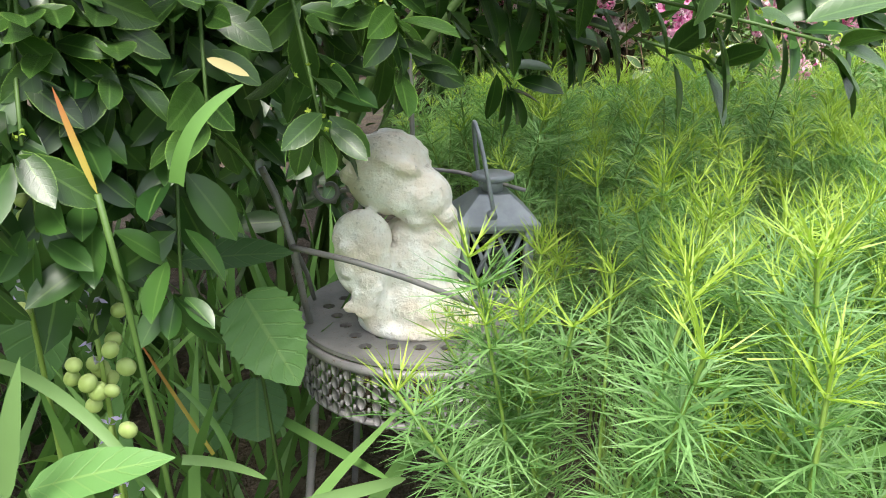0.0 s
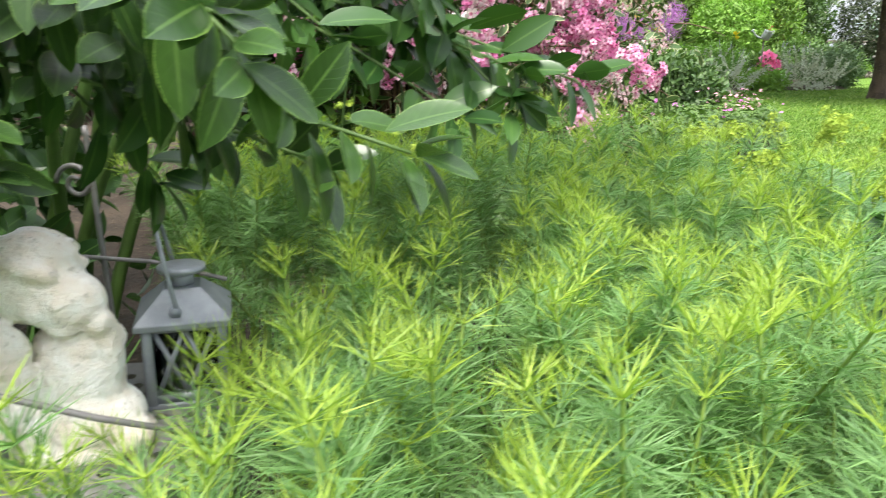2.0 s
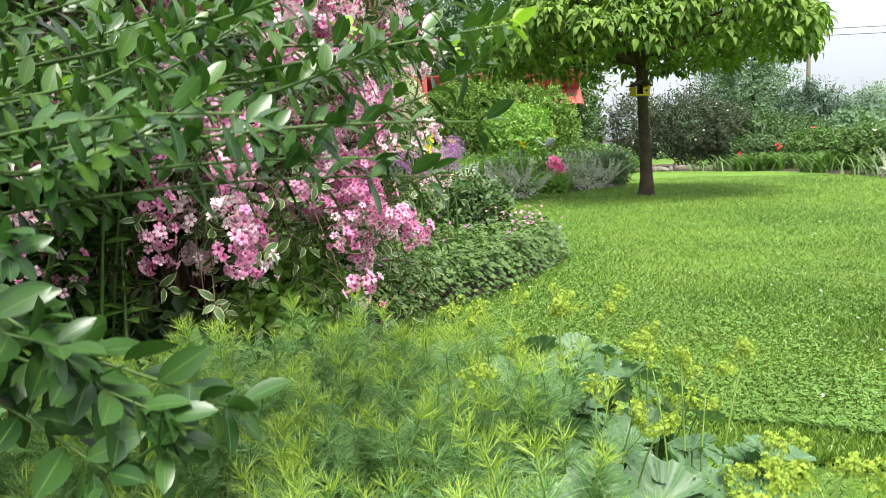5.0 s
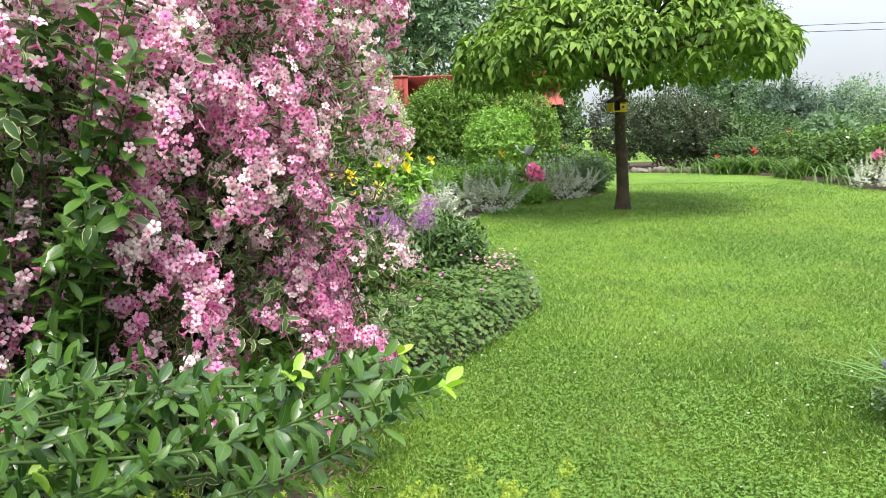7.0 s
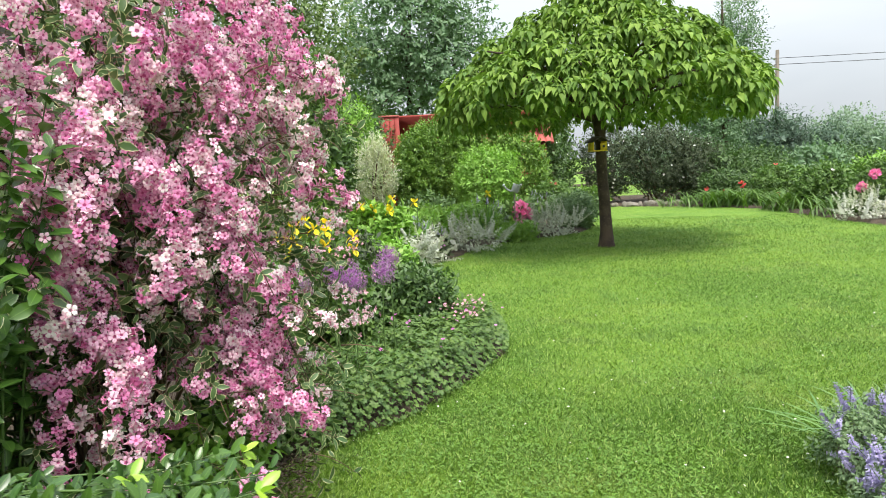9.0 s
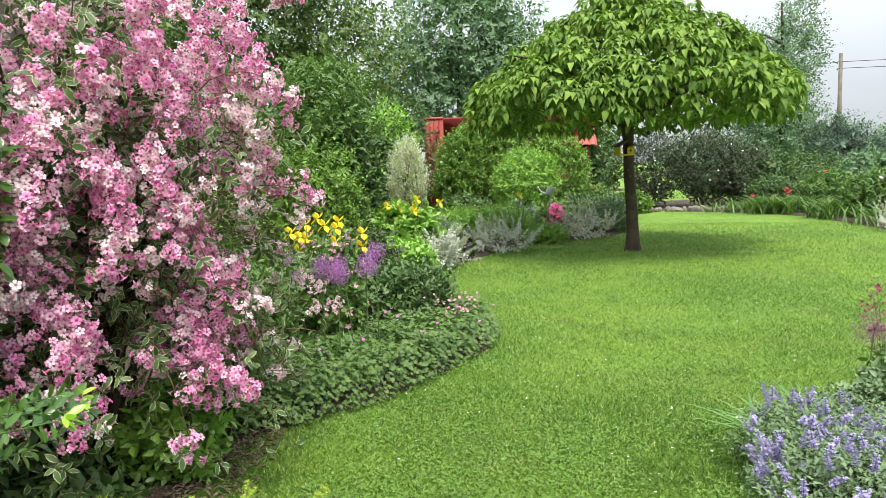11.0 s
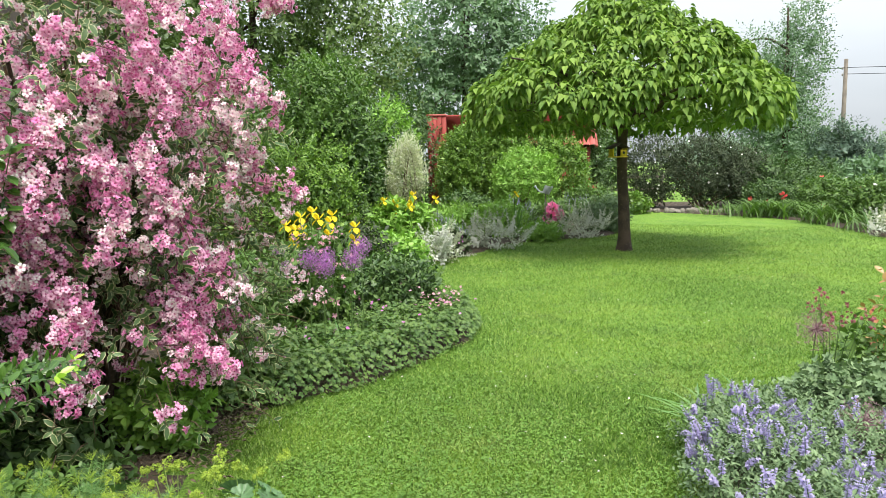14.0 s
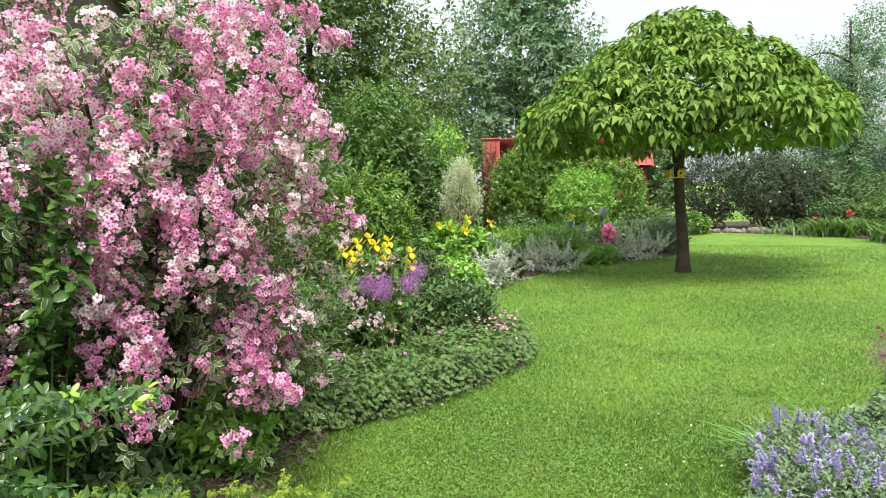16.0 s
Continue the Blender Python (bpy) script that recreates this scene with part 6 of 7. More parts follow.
single_leaf("withering_leaf", "small pale yellow dead leaf caught in the shrub", (-0.709, -0.200, 0.575), (-0.687, -0.200, 0.568), 0.0055, CAMSIDE, M_PALE, 0.6, 0.7, 0.06, stalk=False, foot=(-0.709, -0.200, 0.575))



def strap(name, label, pts, width, mat, category="leaf"):
    """A long strap leaf along a bent line."""
    p = np.asarray(pts, float)
    c = bez(p[0], 2 * p[1] - (p[0] + p[2]) / 2, p[2], 14)
    ob = thing(name, label, category, (p[0][0], p[0][1], 0))
    d = unit(np.gradient(c, axis=0))
    s = unit(np.cross(d, CAMSIDE))
    t = np.linspace(0, 1, 14)
    w = width / 2 * np.sqrt(np.maximum(1 - t ** 2.5, 0.01))[:, None]
    nrm = np.cross(s, d)
    v = np.stack([c - s * w, c - nrm * w * 0.35, c + s * w], 1).reshape(-1, 3) - np.array([p[0][0], p[0][1], 0])
    f, uv = [], []
    for i in range(13):
        for j in range(2):
            k = 3 * i + j
            f.append([k, k + 1, k + 4, k + 3])
            uv.append([[j - 1, t[i]], [j, t[i]], [j, t[i + 1]], [j - 1, t[i + 1]]])
    g = Geo().add(v, [(np.array(f), 0, np.array(uv, float))])
    part("blade", g, [mat], ob)


strap("strap_leaf", "pale grey-green strap leaf arching over the soil", [(-0.923, -0.180, 0.370), (-0.835, -0.200, 0.369), (-0.752, -0.220, 0.325)], 0.009, M_STRAP)
strap("strap_leaf", "pale grey-green strap leaf lying over the soil", [(-0.834, -0.100, 0.259), (-0.796, -0.100, 0.263), (-0.746, -0.120, 0.274)], 0.008, M_STRAP)
strap("strap_leaf", "pale grey-green strap leaf near the feathery plants", [(-0.708, -0.150, 0.280), (-0.659, -0.150, 0.305), (-0.625, -0.160, 0.328)], 0.009, M_STRAP)
strap("strap_leaf", "dull green strap leaf over the dark soil", [(-0.813, 0.020, 0.228), (-0.737, -0.020, 0.235), (-0.675, -0.060, 0.247)], 0.009, M_SWORD)
strap("strap_leaf", "light green strap leaf bent through the shrub", [(-0.742, -0.190, 0.508), (-0.727, -0.190, 0.540), (-0.703, -0.180, 0.561)], 0.009, M_SWORD)
strap("dry_stalk", "orange withered stalk leaning in the shade", [(-0.819, -0.080, 0.254), (-0.851, -0.080, 0.305), (-0.877, -0.080, 0.347)], 0.0032, M_DRY)
strap("strap_leaf", "bright green narrow stem near the soil", [(-0.809, -0.070, 0.242), (-0.826, -0.070, 0.280), (-0.861, -0.070, 0.310)], 0.006, M_SWORD)
strap("strap_leaf", "narrow grass leaf crossing the feathery plants", [(-0.476, -0.122, 0.173), (-0.395, -0.105, 0.329), (-0.326, -0.112, 0.382)], 0.009, M_SWORD)


def under_stems():
    rng = np.random.default_rng(95)
    ob = thing("bulb_leaves", "tangle of green bulb leaves and stems in the shade of the shrub", "bulb leaves", (-0.95, 0.1, 0), "", "stuff")
    g = Geo()
    n = 260
    p = np.column_stack([rng.uniform(-0.45, 0.14, n), rng.uniform(-0.34, 0.32, n), np.zeros(n)])
    gap = np.hypot(p[:, 0] - 0.23, p[:, 1] - 0.07) > 0.15
    p = p[gap]
    n = len(p)
    y = np.column_stack([rng.normal(0, 0.3, n), rng.normal(0, 0.3, n), np.ones(n)])
    g.scatter(blade_t(5, 0.035, 0.35), p, basis(y, rng.normal(size=(n, 3))), rng.uniform(0.18, 0.42, n))
    part("strap_leaves", g, [M_SWORD], ob)


under_stems()


def seed_head(at, top, seed, pods=14):
    """A faded bulb flower stalk with flat pale green seed pods."""
    rng = np.random.default_rng(seed)
    at, top = np.asarray(at, float), np.asarray(top, float)
    ob = thing("seed_head", "pale green round seed pods on a faded bulb stalk", "seed head", at, "seed heads under the shrub")
    g = Geo()
    tube(g, bez((0, 0, 0), (top - at) * [0.6, 0.6, 0.5], top - at, 8), np.linspace(0.003, 0.0016, 8), 6)
    stalk = part("stalk", g, [M_STEMLT], ob)
    pm = Geo()
    t = np.linspace(0.05, 3.09, 9)
    tube(pm, [(0, 0, 0.0072 * math.cos(q)) for q in t][::-1], [0.0082 * math.sin(q) for q in t], 12)
    mesh = pm.mesh("pod", [M_POD])
    for i in range(pods):
        h = rng.uniform(0.0, 0.085)
        a = i * 2.4
        r = rng.uniform(0.009, 0.019)
        o = part("pod", mesh, None, stalk)
        o.matrix_basis = pose(*(top - at + [r * math.cos(a), r * math.sin(a), -h]), rng.uniform(-40, 40), rng.uniform(-40, 40), 0)
        s = rng.uniform(0.68, 0.92)
        o.scale = (s, s * 0.8, s)
    fg = Geo()
    m = 22
    p = top - at + np.column_stack([rng.normal(0, 0.006, (m, 2)), rng.uniform(-0.09, 0.012, m)])
    y = rng.normal(size=(m, 3))
    fg.scatter(leaf_t(0.4, 2, 0.4, 0.3), p, basis(y, rng.normal(size=(m, 3))), rng.uniform(0.004, 0.009, m))
    tagged(part("withered_floret_mass", fg, [M_NEPF], ob), "", "", "", "stuff")


seed_head((-0.850, -0.140, 0), (-0.840, -0.160, 0.408), 201, 15)
seed_head((-0.914, -0.130, 0), (-0.904, -0.150, 0.480), 202, 14)
seed_head((-0.850, -0.140, 0), (-0.840, -0.160, 0.324), 203, 4)

# ---- plants of the left bed ----


def carpet():
    """Low cranesbill that edges the bed."""
    rng = np.random.default_rng(301)
    ob = thing("cranesbill_carpet", "low dense cranesbill carpet edging the bed with a few pink flowers", "ground cover", (0.5, 4.4, 0), "", "stuff")
    o = np.array([0.5, 4.4, 0])
    poly = [(-0.26, 2.90), (0.13, 3.14), (0.54, 3.47), (0.96, 4.0), (1.36, 4.63), (1.50, 5.2), (1.33, 5.78), (0.8, 5.9), (0.45, 5.1), (0.0, 4.4), (-0.45, 3.75)]
    n = 11500
    p = fill(poly, n, rng)
    e = np.asarray(poly[:7])
    dist = np.min([np.abs(np.cross(b - a, p - a)) / np.linalg.norm(b - a) for a, b in zip(e[:-1], e[1:])], axis=0)
    h = 0.23 * np.clip(dist / 0.09, 0.10, 1) ** 0.55 + 0.035 * np.sin(p[:, 0] * 9) * np.sin(p[:, 1] * 8) + 0.02 * np.sin(p[:, 0] * 23 + p[:, 1] * 19)
    z = h * rng.uniform(0.40, 1.08, n)
    up = np.column_stack([rng.normal(0, 0.35, n) + 0.5 * (dist < 0.12), rng.normal(0, 0.35, n) - 0.5 * (dist < 0.12), np.full(n, 0.9)])
    g = Geo()
    g.scatter(fan_t(5, 0.42, 0.2, 0.08, per=4), np.column_stack([p, z]) - o, basis(np.cross(up, rng.normal(size=(n, 3))), up), rng.uniform(0.013, 0.024, n))
    tagged(part("lobed_leaves", g, [M_GERAN], ob), "", "", "", "stuff")
    for name, mat, m, where in (("magenta_flowers", M_GERANF, 46, None), ("pale_flowers", M_PINKF, 60, (1.14, 5.16))):
        q = p[rng.choice(n, m)] if where is None else np.asarray(where) + rng.normal(0, 0.11, (m, 2))
        u = np.column_stack([rng.normal(0, 0.5, (m, 2)) - [0, 0.4], np.ones(m)])
        g = Geo()
        zz = rng.uniform(0.22, 0.30, m) if where is None else rng.uniform(0.22, 0.36, m)
        g.scatter(fan_t(5, 0.35, 0.25), np.column_stack([q, zz]) - o, basis(np.cross(u, rng.normal(size=(m, 3))), u), rng.uniform(0.010, 0.016, m))
        tagged(part(name, g, [mat], ob), "", "", "", "stuff")
    g = Geo()
    for q, zz in zip(p[:120], h[:120]):
        tube(g, [(*(q - o[:2]), 0.0), (*(q - o[:2] + 0.01), zz + 0.03)], 0.0012, 4, cap=False)
    tagged(part("stalks", g, [M_STEM], ob), "", "", "", "stuff")


carpet()


def allium(at, h, r, seed, mat=None, label="purple globe allium on a bare green stem", group="purple alliums"):
    rng = np.random.default_rng(seed)
    ob = thing("allium", label, "allium", (*at, 0), group)
    g = Geo()
    lean = rng.normal(0, 0.03, 2)
    top = np.array([*lean, h])
    tube(g, bez((0, 0, -0.01), (0, 0, h * 0.6), top, 8), np.linspace(0.005, 0.0035, 8), 7)
    stem = part("stem", g, [M_STEM], ob)
    n = 170 if mat is None else 90
    i = np.arange(n) + 0.5
    ph, th = np.arccos(1 - 2 * i / n), np.pi * (1 + 5 ** 0.5) * i
    d = np.column_stack([np.cos(th) * np.sin(ph), np.sin(th) * np.sin(ph), np.cos(ph)]) + rng.normal(0, 0.06, (n, 3))
    d = unit(d)
    hg = Geo()
    for k in range(6):
        side = unit(np.cross(d, rng.normal(size=d.shape)))
        y = unit(side + d * 0.4)
        hg.scatter(leaf_t(0.2, 2, 0.2, 0.1), top + d * r * (rng.uniform(0.55, 1.0, (n, 1)) if k == 0 else reach), basis(y, d), np.full(n, r * 0.15))
        if k == 0:
            reach = rng.uniform(0.72, 1.02, (n, 1))
    hg.scatter(blade_t(1, 0.02 if mat is None else 0.045, 0.0), np.tile(top, (n, 1)), basis(d, rng.normal(size=d.shape)), np.full(n, r * 0.88))
    part("flower_head", hg, [mat or M_ALLIUM], stem)


for i, (x, y, h, r) in enumerate([(0.13, 4.10, 0.77, 0.092), (0.24, 3.98, 0.73, 0.088), (0.42, 4.15, 0.76, 0.092), (0.50, 4.27, 0.83, 0.086), (-0.12, 4.45, 0.80, 0.055), (-0.08, 4.30, 0.69, 0.052), (0.31, 4.36, 0.75, 0.078)]):
    allium((x, y), h, r, 310 + i)


def iris(at, h, seed):
    rng = np.random.default_rng(seed)
    ob = thing("yellow_iris", "bright yellow bearded iris on a tall stem", "iris", (*at, 0), "yellow irises")
    g = Geo()
    tube(g, bez((0, 0, -0.01), (0.01, 0, h * 0.5), (*rng.normal(0, 0.02, 2), h), 6), 0.005, 6)
    stem = part("stem", g, [M_STEM], ob)
    tops = [h] if rng.uniform() < 0.5 else [h, h - 0.13]
    for t in tops:
        off = rng.normal(0, 0.02, 2)
        for k in range(6):
            a = k * np.pi / 3 + rng.uniform(-0.2, 0.2)
            up = k % 2 == 0
            y = np.array([math.cos(a), math.sin(a), 1.5 if up else -0.35])
            p = Geo()
            p.scatter(leaf_t(0.72, 4, -0.2 if up else 0.12, 0.1 if up else 0.45, 0.9, 0.45), np.array([[*off, t]]), basis(y[None], np.array([[math.cos(a) * (-1 if up else 1), math.sin(a) * (-1 if up else 1), 0.4]])), np.array([0.085]))
            part("petal", p, [M_IRIS], stem)
    for k in range(7):
        g = Geo()
        a = rng.uniform(0, 6.3)
        y = np.array([0.22 * math.cos(a), 0.22 * math.sin(a), 1])
        g.scatter(blade_t(4, 0.06, 0.12), np.array([[0.03 * math.cos(a), 0.03 * math.sin(a), 0]]), basis(y[None], rng.normal(size=(1, 3))), np.array([h * rng.uniform(0.6, 0.92)]))
        part("sword_leaf", g, [M_SWORD], ob)


for i, (x, y, h) in enumerate([(0.32, 6.37, 0.80), (-0.05, 6.30, 0.90), (-0.12, 6.42, 0.96), (0.05, 6.35, 0.86), (0.12, 6.5, 0.92), (-0.36, 6.26, 0.84), (-0.30, 6.45, 0.78), (-0.2, 6.2, 0.92),
                               (0.60, 9.75, 0.90), (0.72, 9.85, 0.86), (0.98, 9.75, 0.98), (1.34, 9.95, 0.90), (0.9, 9.6, 0.82), (2.95, 12.6, 0.85)]):
    iris((x, y), h, 330 + i)


def tuft(name, label, category, at, n, length, width, mat, seed, spread=0.12, lean=0.5, curl=0.35, group="", parts=False):
    """A clump of long arching leaves."""
    rng = np.random.default_rng(seed)
    ob = thing(name, label, category, (*at, 0), group)
    g = Geo()
    p = np.column_stack([rng.normal(0, spread, (n, 2)), np.zeros(n)])
    a = rng.uniform(0, 6.3, n)
    y = np.column_stack([lean * np.cos(a), lean * np.sin(a), np.ones(n)]) * rng.uniform(0.6, 1.3, (n, 1)) + [0, 0, 0.25]
    g.scatter(blade_t(6, width, curl), p, basis(y, np.column_stack([np.cos(a), np.sin(a), np.full(n, 0.3)]) * -1 + [0, 0, 1.0]), length * rng.uniform(0.65, 1.15, n))
    part("arching_leaves", g, [mat], ob)
    return ob


def spikes(name, label, category, at, radii, n_leaf, n_spike, leaf_mat, flow_mat, seed, leaf=0.03, spike=0.22, fl=0.007, group="", whorls=9, tm=None):
    """A mound of small leaves with upright flower spikes."""
    rng = np.random.default_rng(seed)
    ob = thing(name, label, category, (*at, 0), group)
    rx, ry, rz = radii
    p, o = lobe_points([(0, 0, rz * 0.45, rx, ry, rz * 0.65)], n_leaf, rng, 0.4, 0.02)
    g = Geo()
    sprig_leaves(g, tm or T_SMALL, p, unit(o + [0, 0, 0.8] + rng.normal(0, 0.3, o.shape)), rng, 6, leaf * 2.2, leaf, 60)
    part("foliage", g, [leaf_mat], ob)
    s, st = Geo(), Geo()
    p, o = lobe_points([(0, 0, rz * 0.5, rx * 0.95, ry * 0.95, rz * 0.62)], n_spike, rng, 0.85, rz * 0.35)
    d = unit(o * 0.6 + [0, 0, 0.8] + rng.normal(0, 0.42, o.shape))
    for k in range(whorls):
        for q in range(5):
            c = p + d * spike * (0.25 + 0.75 * k / whorls) * rng.uniform(0.92, 1.08, (len(p), 1))
            out = unit(np.cross(d, rng.normal(size=d.shape)))
            s.scatter(leaf_t(0.7, 2, 0.2, 0.2), c, basis(out + d * 0.5, d), fl * (1.25 - 0.6 * k / whorls) * rng.uniform(0.8, 1.3, len(p)))
    for a, b in zip(p - d * 0.05, p + d * spike):
        tube(st, [a, b], 0.0016, 4, cap=False)
    tagged(part("flower_spike_mass", s, [flow_mat], ob), "", "", "", "stuff")
    tagged(part("flower_stem_mass", st, [leaf_mat], ob), "", "", "", "stuff")
    return ob


def bloom(ob, at, r, mat, seed, n=46, name="bloom"):
    """A full ball of ruffled petals."""
    rng = np.random.default_rng(seed)
    d = unit(rng.normal(size=(n, 3)) + [0, 0, 0.25])
    g = Geo()
    g.scatter(leaf_t(0.9, 3, -0.15, -0.35, 0.8, 0.35), np.asarray(at) + d * r * 0.25, basis(d, rng.normal(size=d.shape)), r * rng.uniform(0.6, 0.95, n))
    part(name, g, [mat], ob)


def low_shrub(name, label, category, at, radii, n, size, mat, seed, tmpl=None, k=6, up=0.5, **kw):
    rx, ry, rz = radii
    return shrub(name, label, category, [(at[0], at[1], rz * 0.5, rx, ry, rz * 0.55)], n, tmpl or T_SMALL, size, mat, k, size * 2.4, seed, 4, 0.45, up, bark=M_STEM, **kw)


low_shrub("leafy_perennial", "light green leafy perennial at the foot of the weigela", "perennial", (-0.45, 2.50), (0.24, 0.2, 0.42), 230, 0.040, M_LIGHTG, 401, T_HEARTL, 5)
low_shrub("leafy_perennial", "broad-leaved green perennial under the weigela", "perennial", (-0.42, 3.25), (0.28, 0.22, 0.36), 150, 0.05, M_GERAN, 402, T_FAN, 5)
low_shrub("leafy_perennial", "dark leafy perennial in the shade of the weigela", "perennial", (-0.95, 2.1), (0.42, 0.3, 0.3), 260, 0.05, M_DARKG, 403, T_OVATE, 5)
low_shrub("leafy_perennial", "low green perennial in front of the weigela", "perennial", (-0.75, 1.85), (0.4, 0.25, 0.20), 170, 0.045, M_DARKG, 404, T_OVATE, 5)
low_shrub("leafy_perennial", "fresh light green perennial behind the feathery plants", "perennial", (-0.52, 1.36), (0.34, 0.18, 0.32), 170, 0.034, M_MIDG, 406, T_OVATE, 5)
low_shrub("peony_bush", "dark green peony bush without flowers", "peony", (0.72, 5.62), (0.44, 0.42, 0.56), 680, 0.045, M_DARKG, 405, T_OVATE, 6)
for i, (x, y) in enumerate([(-0.35, 4.35), (-0.15, 4.75), (-0.55, 4.7), (-0.4, 5.2), (0.0, 5.2), (-0.7, 5.4)]):
    spikes("lily_clump", "upright lily stems with narrow green leaves", "lily", (x, y), (0.16, 0.16, 0.62), 230, 3, M_MIDG, M_STEM, 410 + i, 0.07, 0.2, 0.004, "lily clumps", 3, T_NARROW)
tuft("strap_tuft", "tuft of pale yellowish bulb leaves arching over the carpet", "bulb leaves", (0.12, 3.72), 30, 0.36, 0.055, M_STRAP, 420, 0.09, 0.45, 0.5)
tuft("strap_tuft", "tuft of green bulb leaves between the alliums", "bulb leaves", (0.38, 4.15), 36, 0.34, 0.05, M_SWORD, 421, 0.12, 0.4, 0.4)
low_shrub("columbine", "loose columbine with pale pink flowers", "columbine", (0.15, 4.75), (0.26, 0.24, 0.85), 190, 0.035, M_MIDG, 422, T_FAN, 5, extra=[("flowers", M_PINKF, 70, 0.022, fan_t(5, 0.5, 0.5))])
low_shrub("columbine", "columbine with small magenta flowers by the weigela", "columbine", (-0.35, 3.5), (0.2, 0.2, 0.5), 110, 0.035, M_MIDG, 423, T_FAN, 5, extra=[("flowers", M_GERANF, 26, 0.02, fan_t(5, 0.5, 0.5))])
low_shrub("leafy_perennial", "broad mound of fresh green rounded leaves", "perennial", (0.66, 8.35), (0.50, 0.5, 0.46), 520, 0.06, M_LIGHTG, 424, T_HEARTL, 5)
low_shrub("leafy_perennial", "light green mound of iris and lily leaves", "perennial", (0.75, 9.95), (0.55, 0.5, 0.8), 620, 0.085, M_LIGHTG, 425, T_NARROW, 6, 0.8)
low_shrub("leafy_perennial", "dark purple-leaved perennial beside the irises", "perennial", (0.35, 7.4), (0.4, 0.4, 0.75), 220, 0.05, M_PURPLE, 426, T_NARROW, 6, 0.7)
low_shrub("leafy_perennial", "green perennial behind the irises", "perennial", (-0.1, 7.6), (0.6, 0.6, 0.6), 300, 0.08, M_MIDG, 427, T_OVATE, 6)
spikes("lavender_mound", "hazy blue flowering mound in the border", "perennial", (1.35, 10.7), (0.5, 0.35, 0.5), 200, 90, M_NEPL, M_NEPF, 428, 0.035, 0.16, 0.012)
low_shrub("coral_bells", "low dark-leaved perennial with magenta flowers at the lawn edge", "perennial", (1.62, 10.25), (0.22, 0.2, 0.35), 120, 0.05, M_PURPLE, 429, T_FAN, 5, extra=[("flowers", M_GERANF, 30, 0.02, fan_t(5, 0.4, 0.4))])
for i, (x, y, rx, ry, h) in enumerate([(1.28, 9.42, 0.30, 0.26, 0.36), (2.42, 11.12, 0.55, 0.32, 0.36), (4.25, 12.68, 0.52, 0.32, 0.34), (9.75, 11.5, 0.55, 0.4, 0.34)]):
    spikes("lambs_ear", "silver-grey woolly lamb's ear with upright spikes", "lamb's ear", (x, y), (rx * 0.9, ry * 0.9, h * 0.75), 120, 30, M_SILVER, M_SILVER, 440 + i, 0.065, 0.42, 0.040, "silver lamb's ear", 10)
low_shrub("spirea_mound", "rounded yellow-green spirea mound", "shrub", (2.75, 12.95), (0.55, 0.45, 0.66), 420, 0.05, M_LIGHTG, 450)
low_shrub("spirea_mound", "low yellow-green leafy cushion at the lawn edge", "perennial", (3.38, 12.2), (0.40, 0.28, 0.28), 260, 0.05, M_LIGHTG, 451)
low_shrub("lavender_bush", "rounded grey-green bush at the end of the bed", "shrub", (5.02, 13.7), (0.52, 0.5, 0.72), 520, 0.05, M_NEPL, 452, T_NARROW)
spikes("lavender_mound", "grey-blue flowering mound behind the lamb's ear", "perennial", (3.15, 13.95), (0.45, 0.4, 0.55), 240, 60, M_NEPL, M_NEPF, 453, 0.04, 0.2, 0.014)
spikes("lavender_mound", "grey-green mound with faint purple flowers", "perennial", (4.5, 14.3), (0.6, 0.4, 0.62), 260, 40, M_NEPL, M_NEPF, 454, 0.04, 0.18, 0.012)
low_shrub("leafy_perennial", "dense mid-green perennial before the hedge", "perennial", (1.9, 13.2), (0.6, 0.5, 0.62), 460, 0.06, M_HEDGE, 455, T_OVATE)
low_shrub("leafy_perennial", "fresh green perennial among the silver plants", "perennial", (1.75, 11.9), (0.45, 0.4, 0.62), 340, 0.07, M_LIGHTG, 456, T_NARROW, 6, 0.7)
low_shrub("leafy_perennial", "dark low shrub before the hedge", "shrub", (2.2, 15.2), (0.7, 0.5, 0.75), 420, 0.07, M_DARKG, 457, T_OVATE)
low_shrub("leafy_perennial", "dark green low shrub under the hedge", "shrub", (5.4, 16.4), (0.7, 0.5, 0.8), 420, 0.07, M_MIDG, 458, T_OVATE)
low_shrub("hosta_mound", "low green hosta mound at the far lawn corner", "perennial", (7.05, 18.7), (0.5, 0.4, 0.42), 240, 0.10, M_HEDGE, 459, T_HEARTL)
ob = low_shrub("peony_bush", "green peony bush with full hot pink blooms", "peony", (3.98, 14.4), (0.4, 0.32, 0.5), 260, 0.09, M_MIDG, 460, T_OVATE)
for i, q in enumerate([(0.0, -0.36, 0.46), (0.10, -0.40, 0.33), (-0.05, -0.38, 0.28)]):
    bloom(ob, q, 0.15, M_PEONYF, 470 + i)

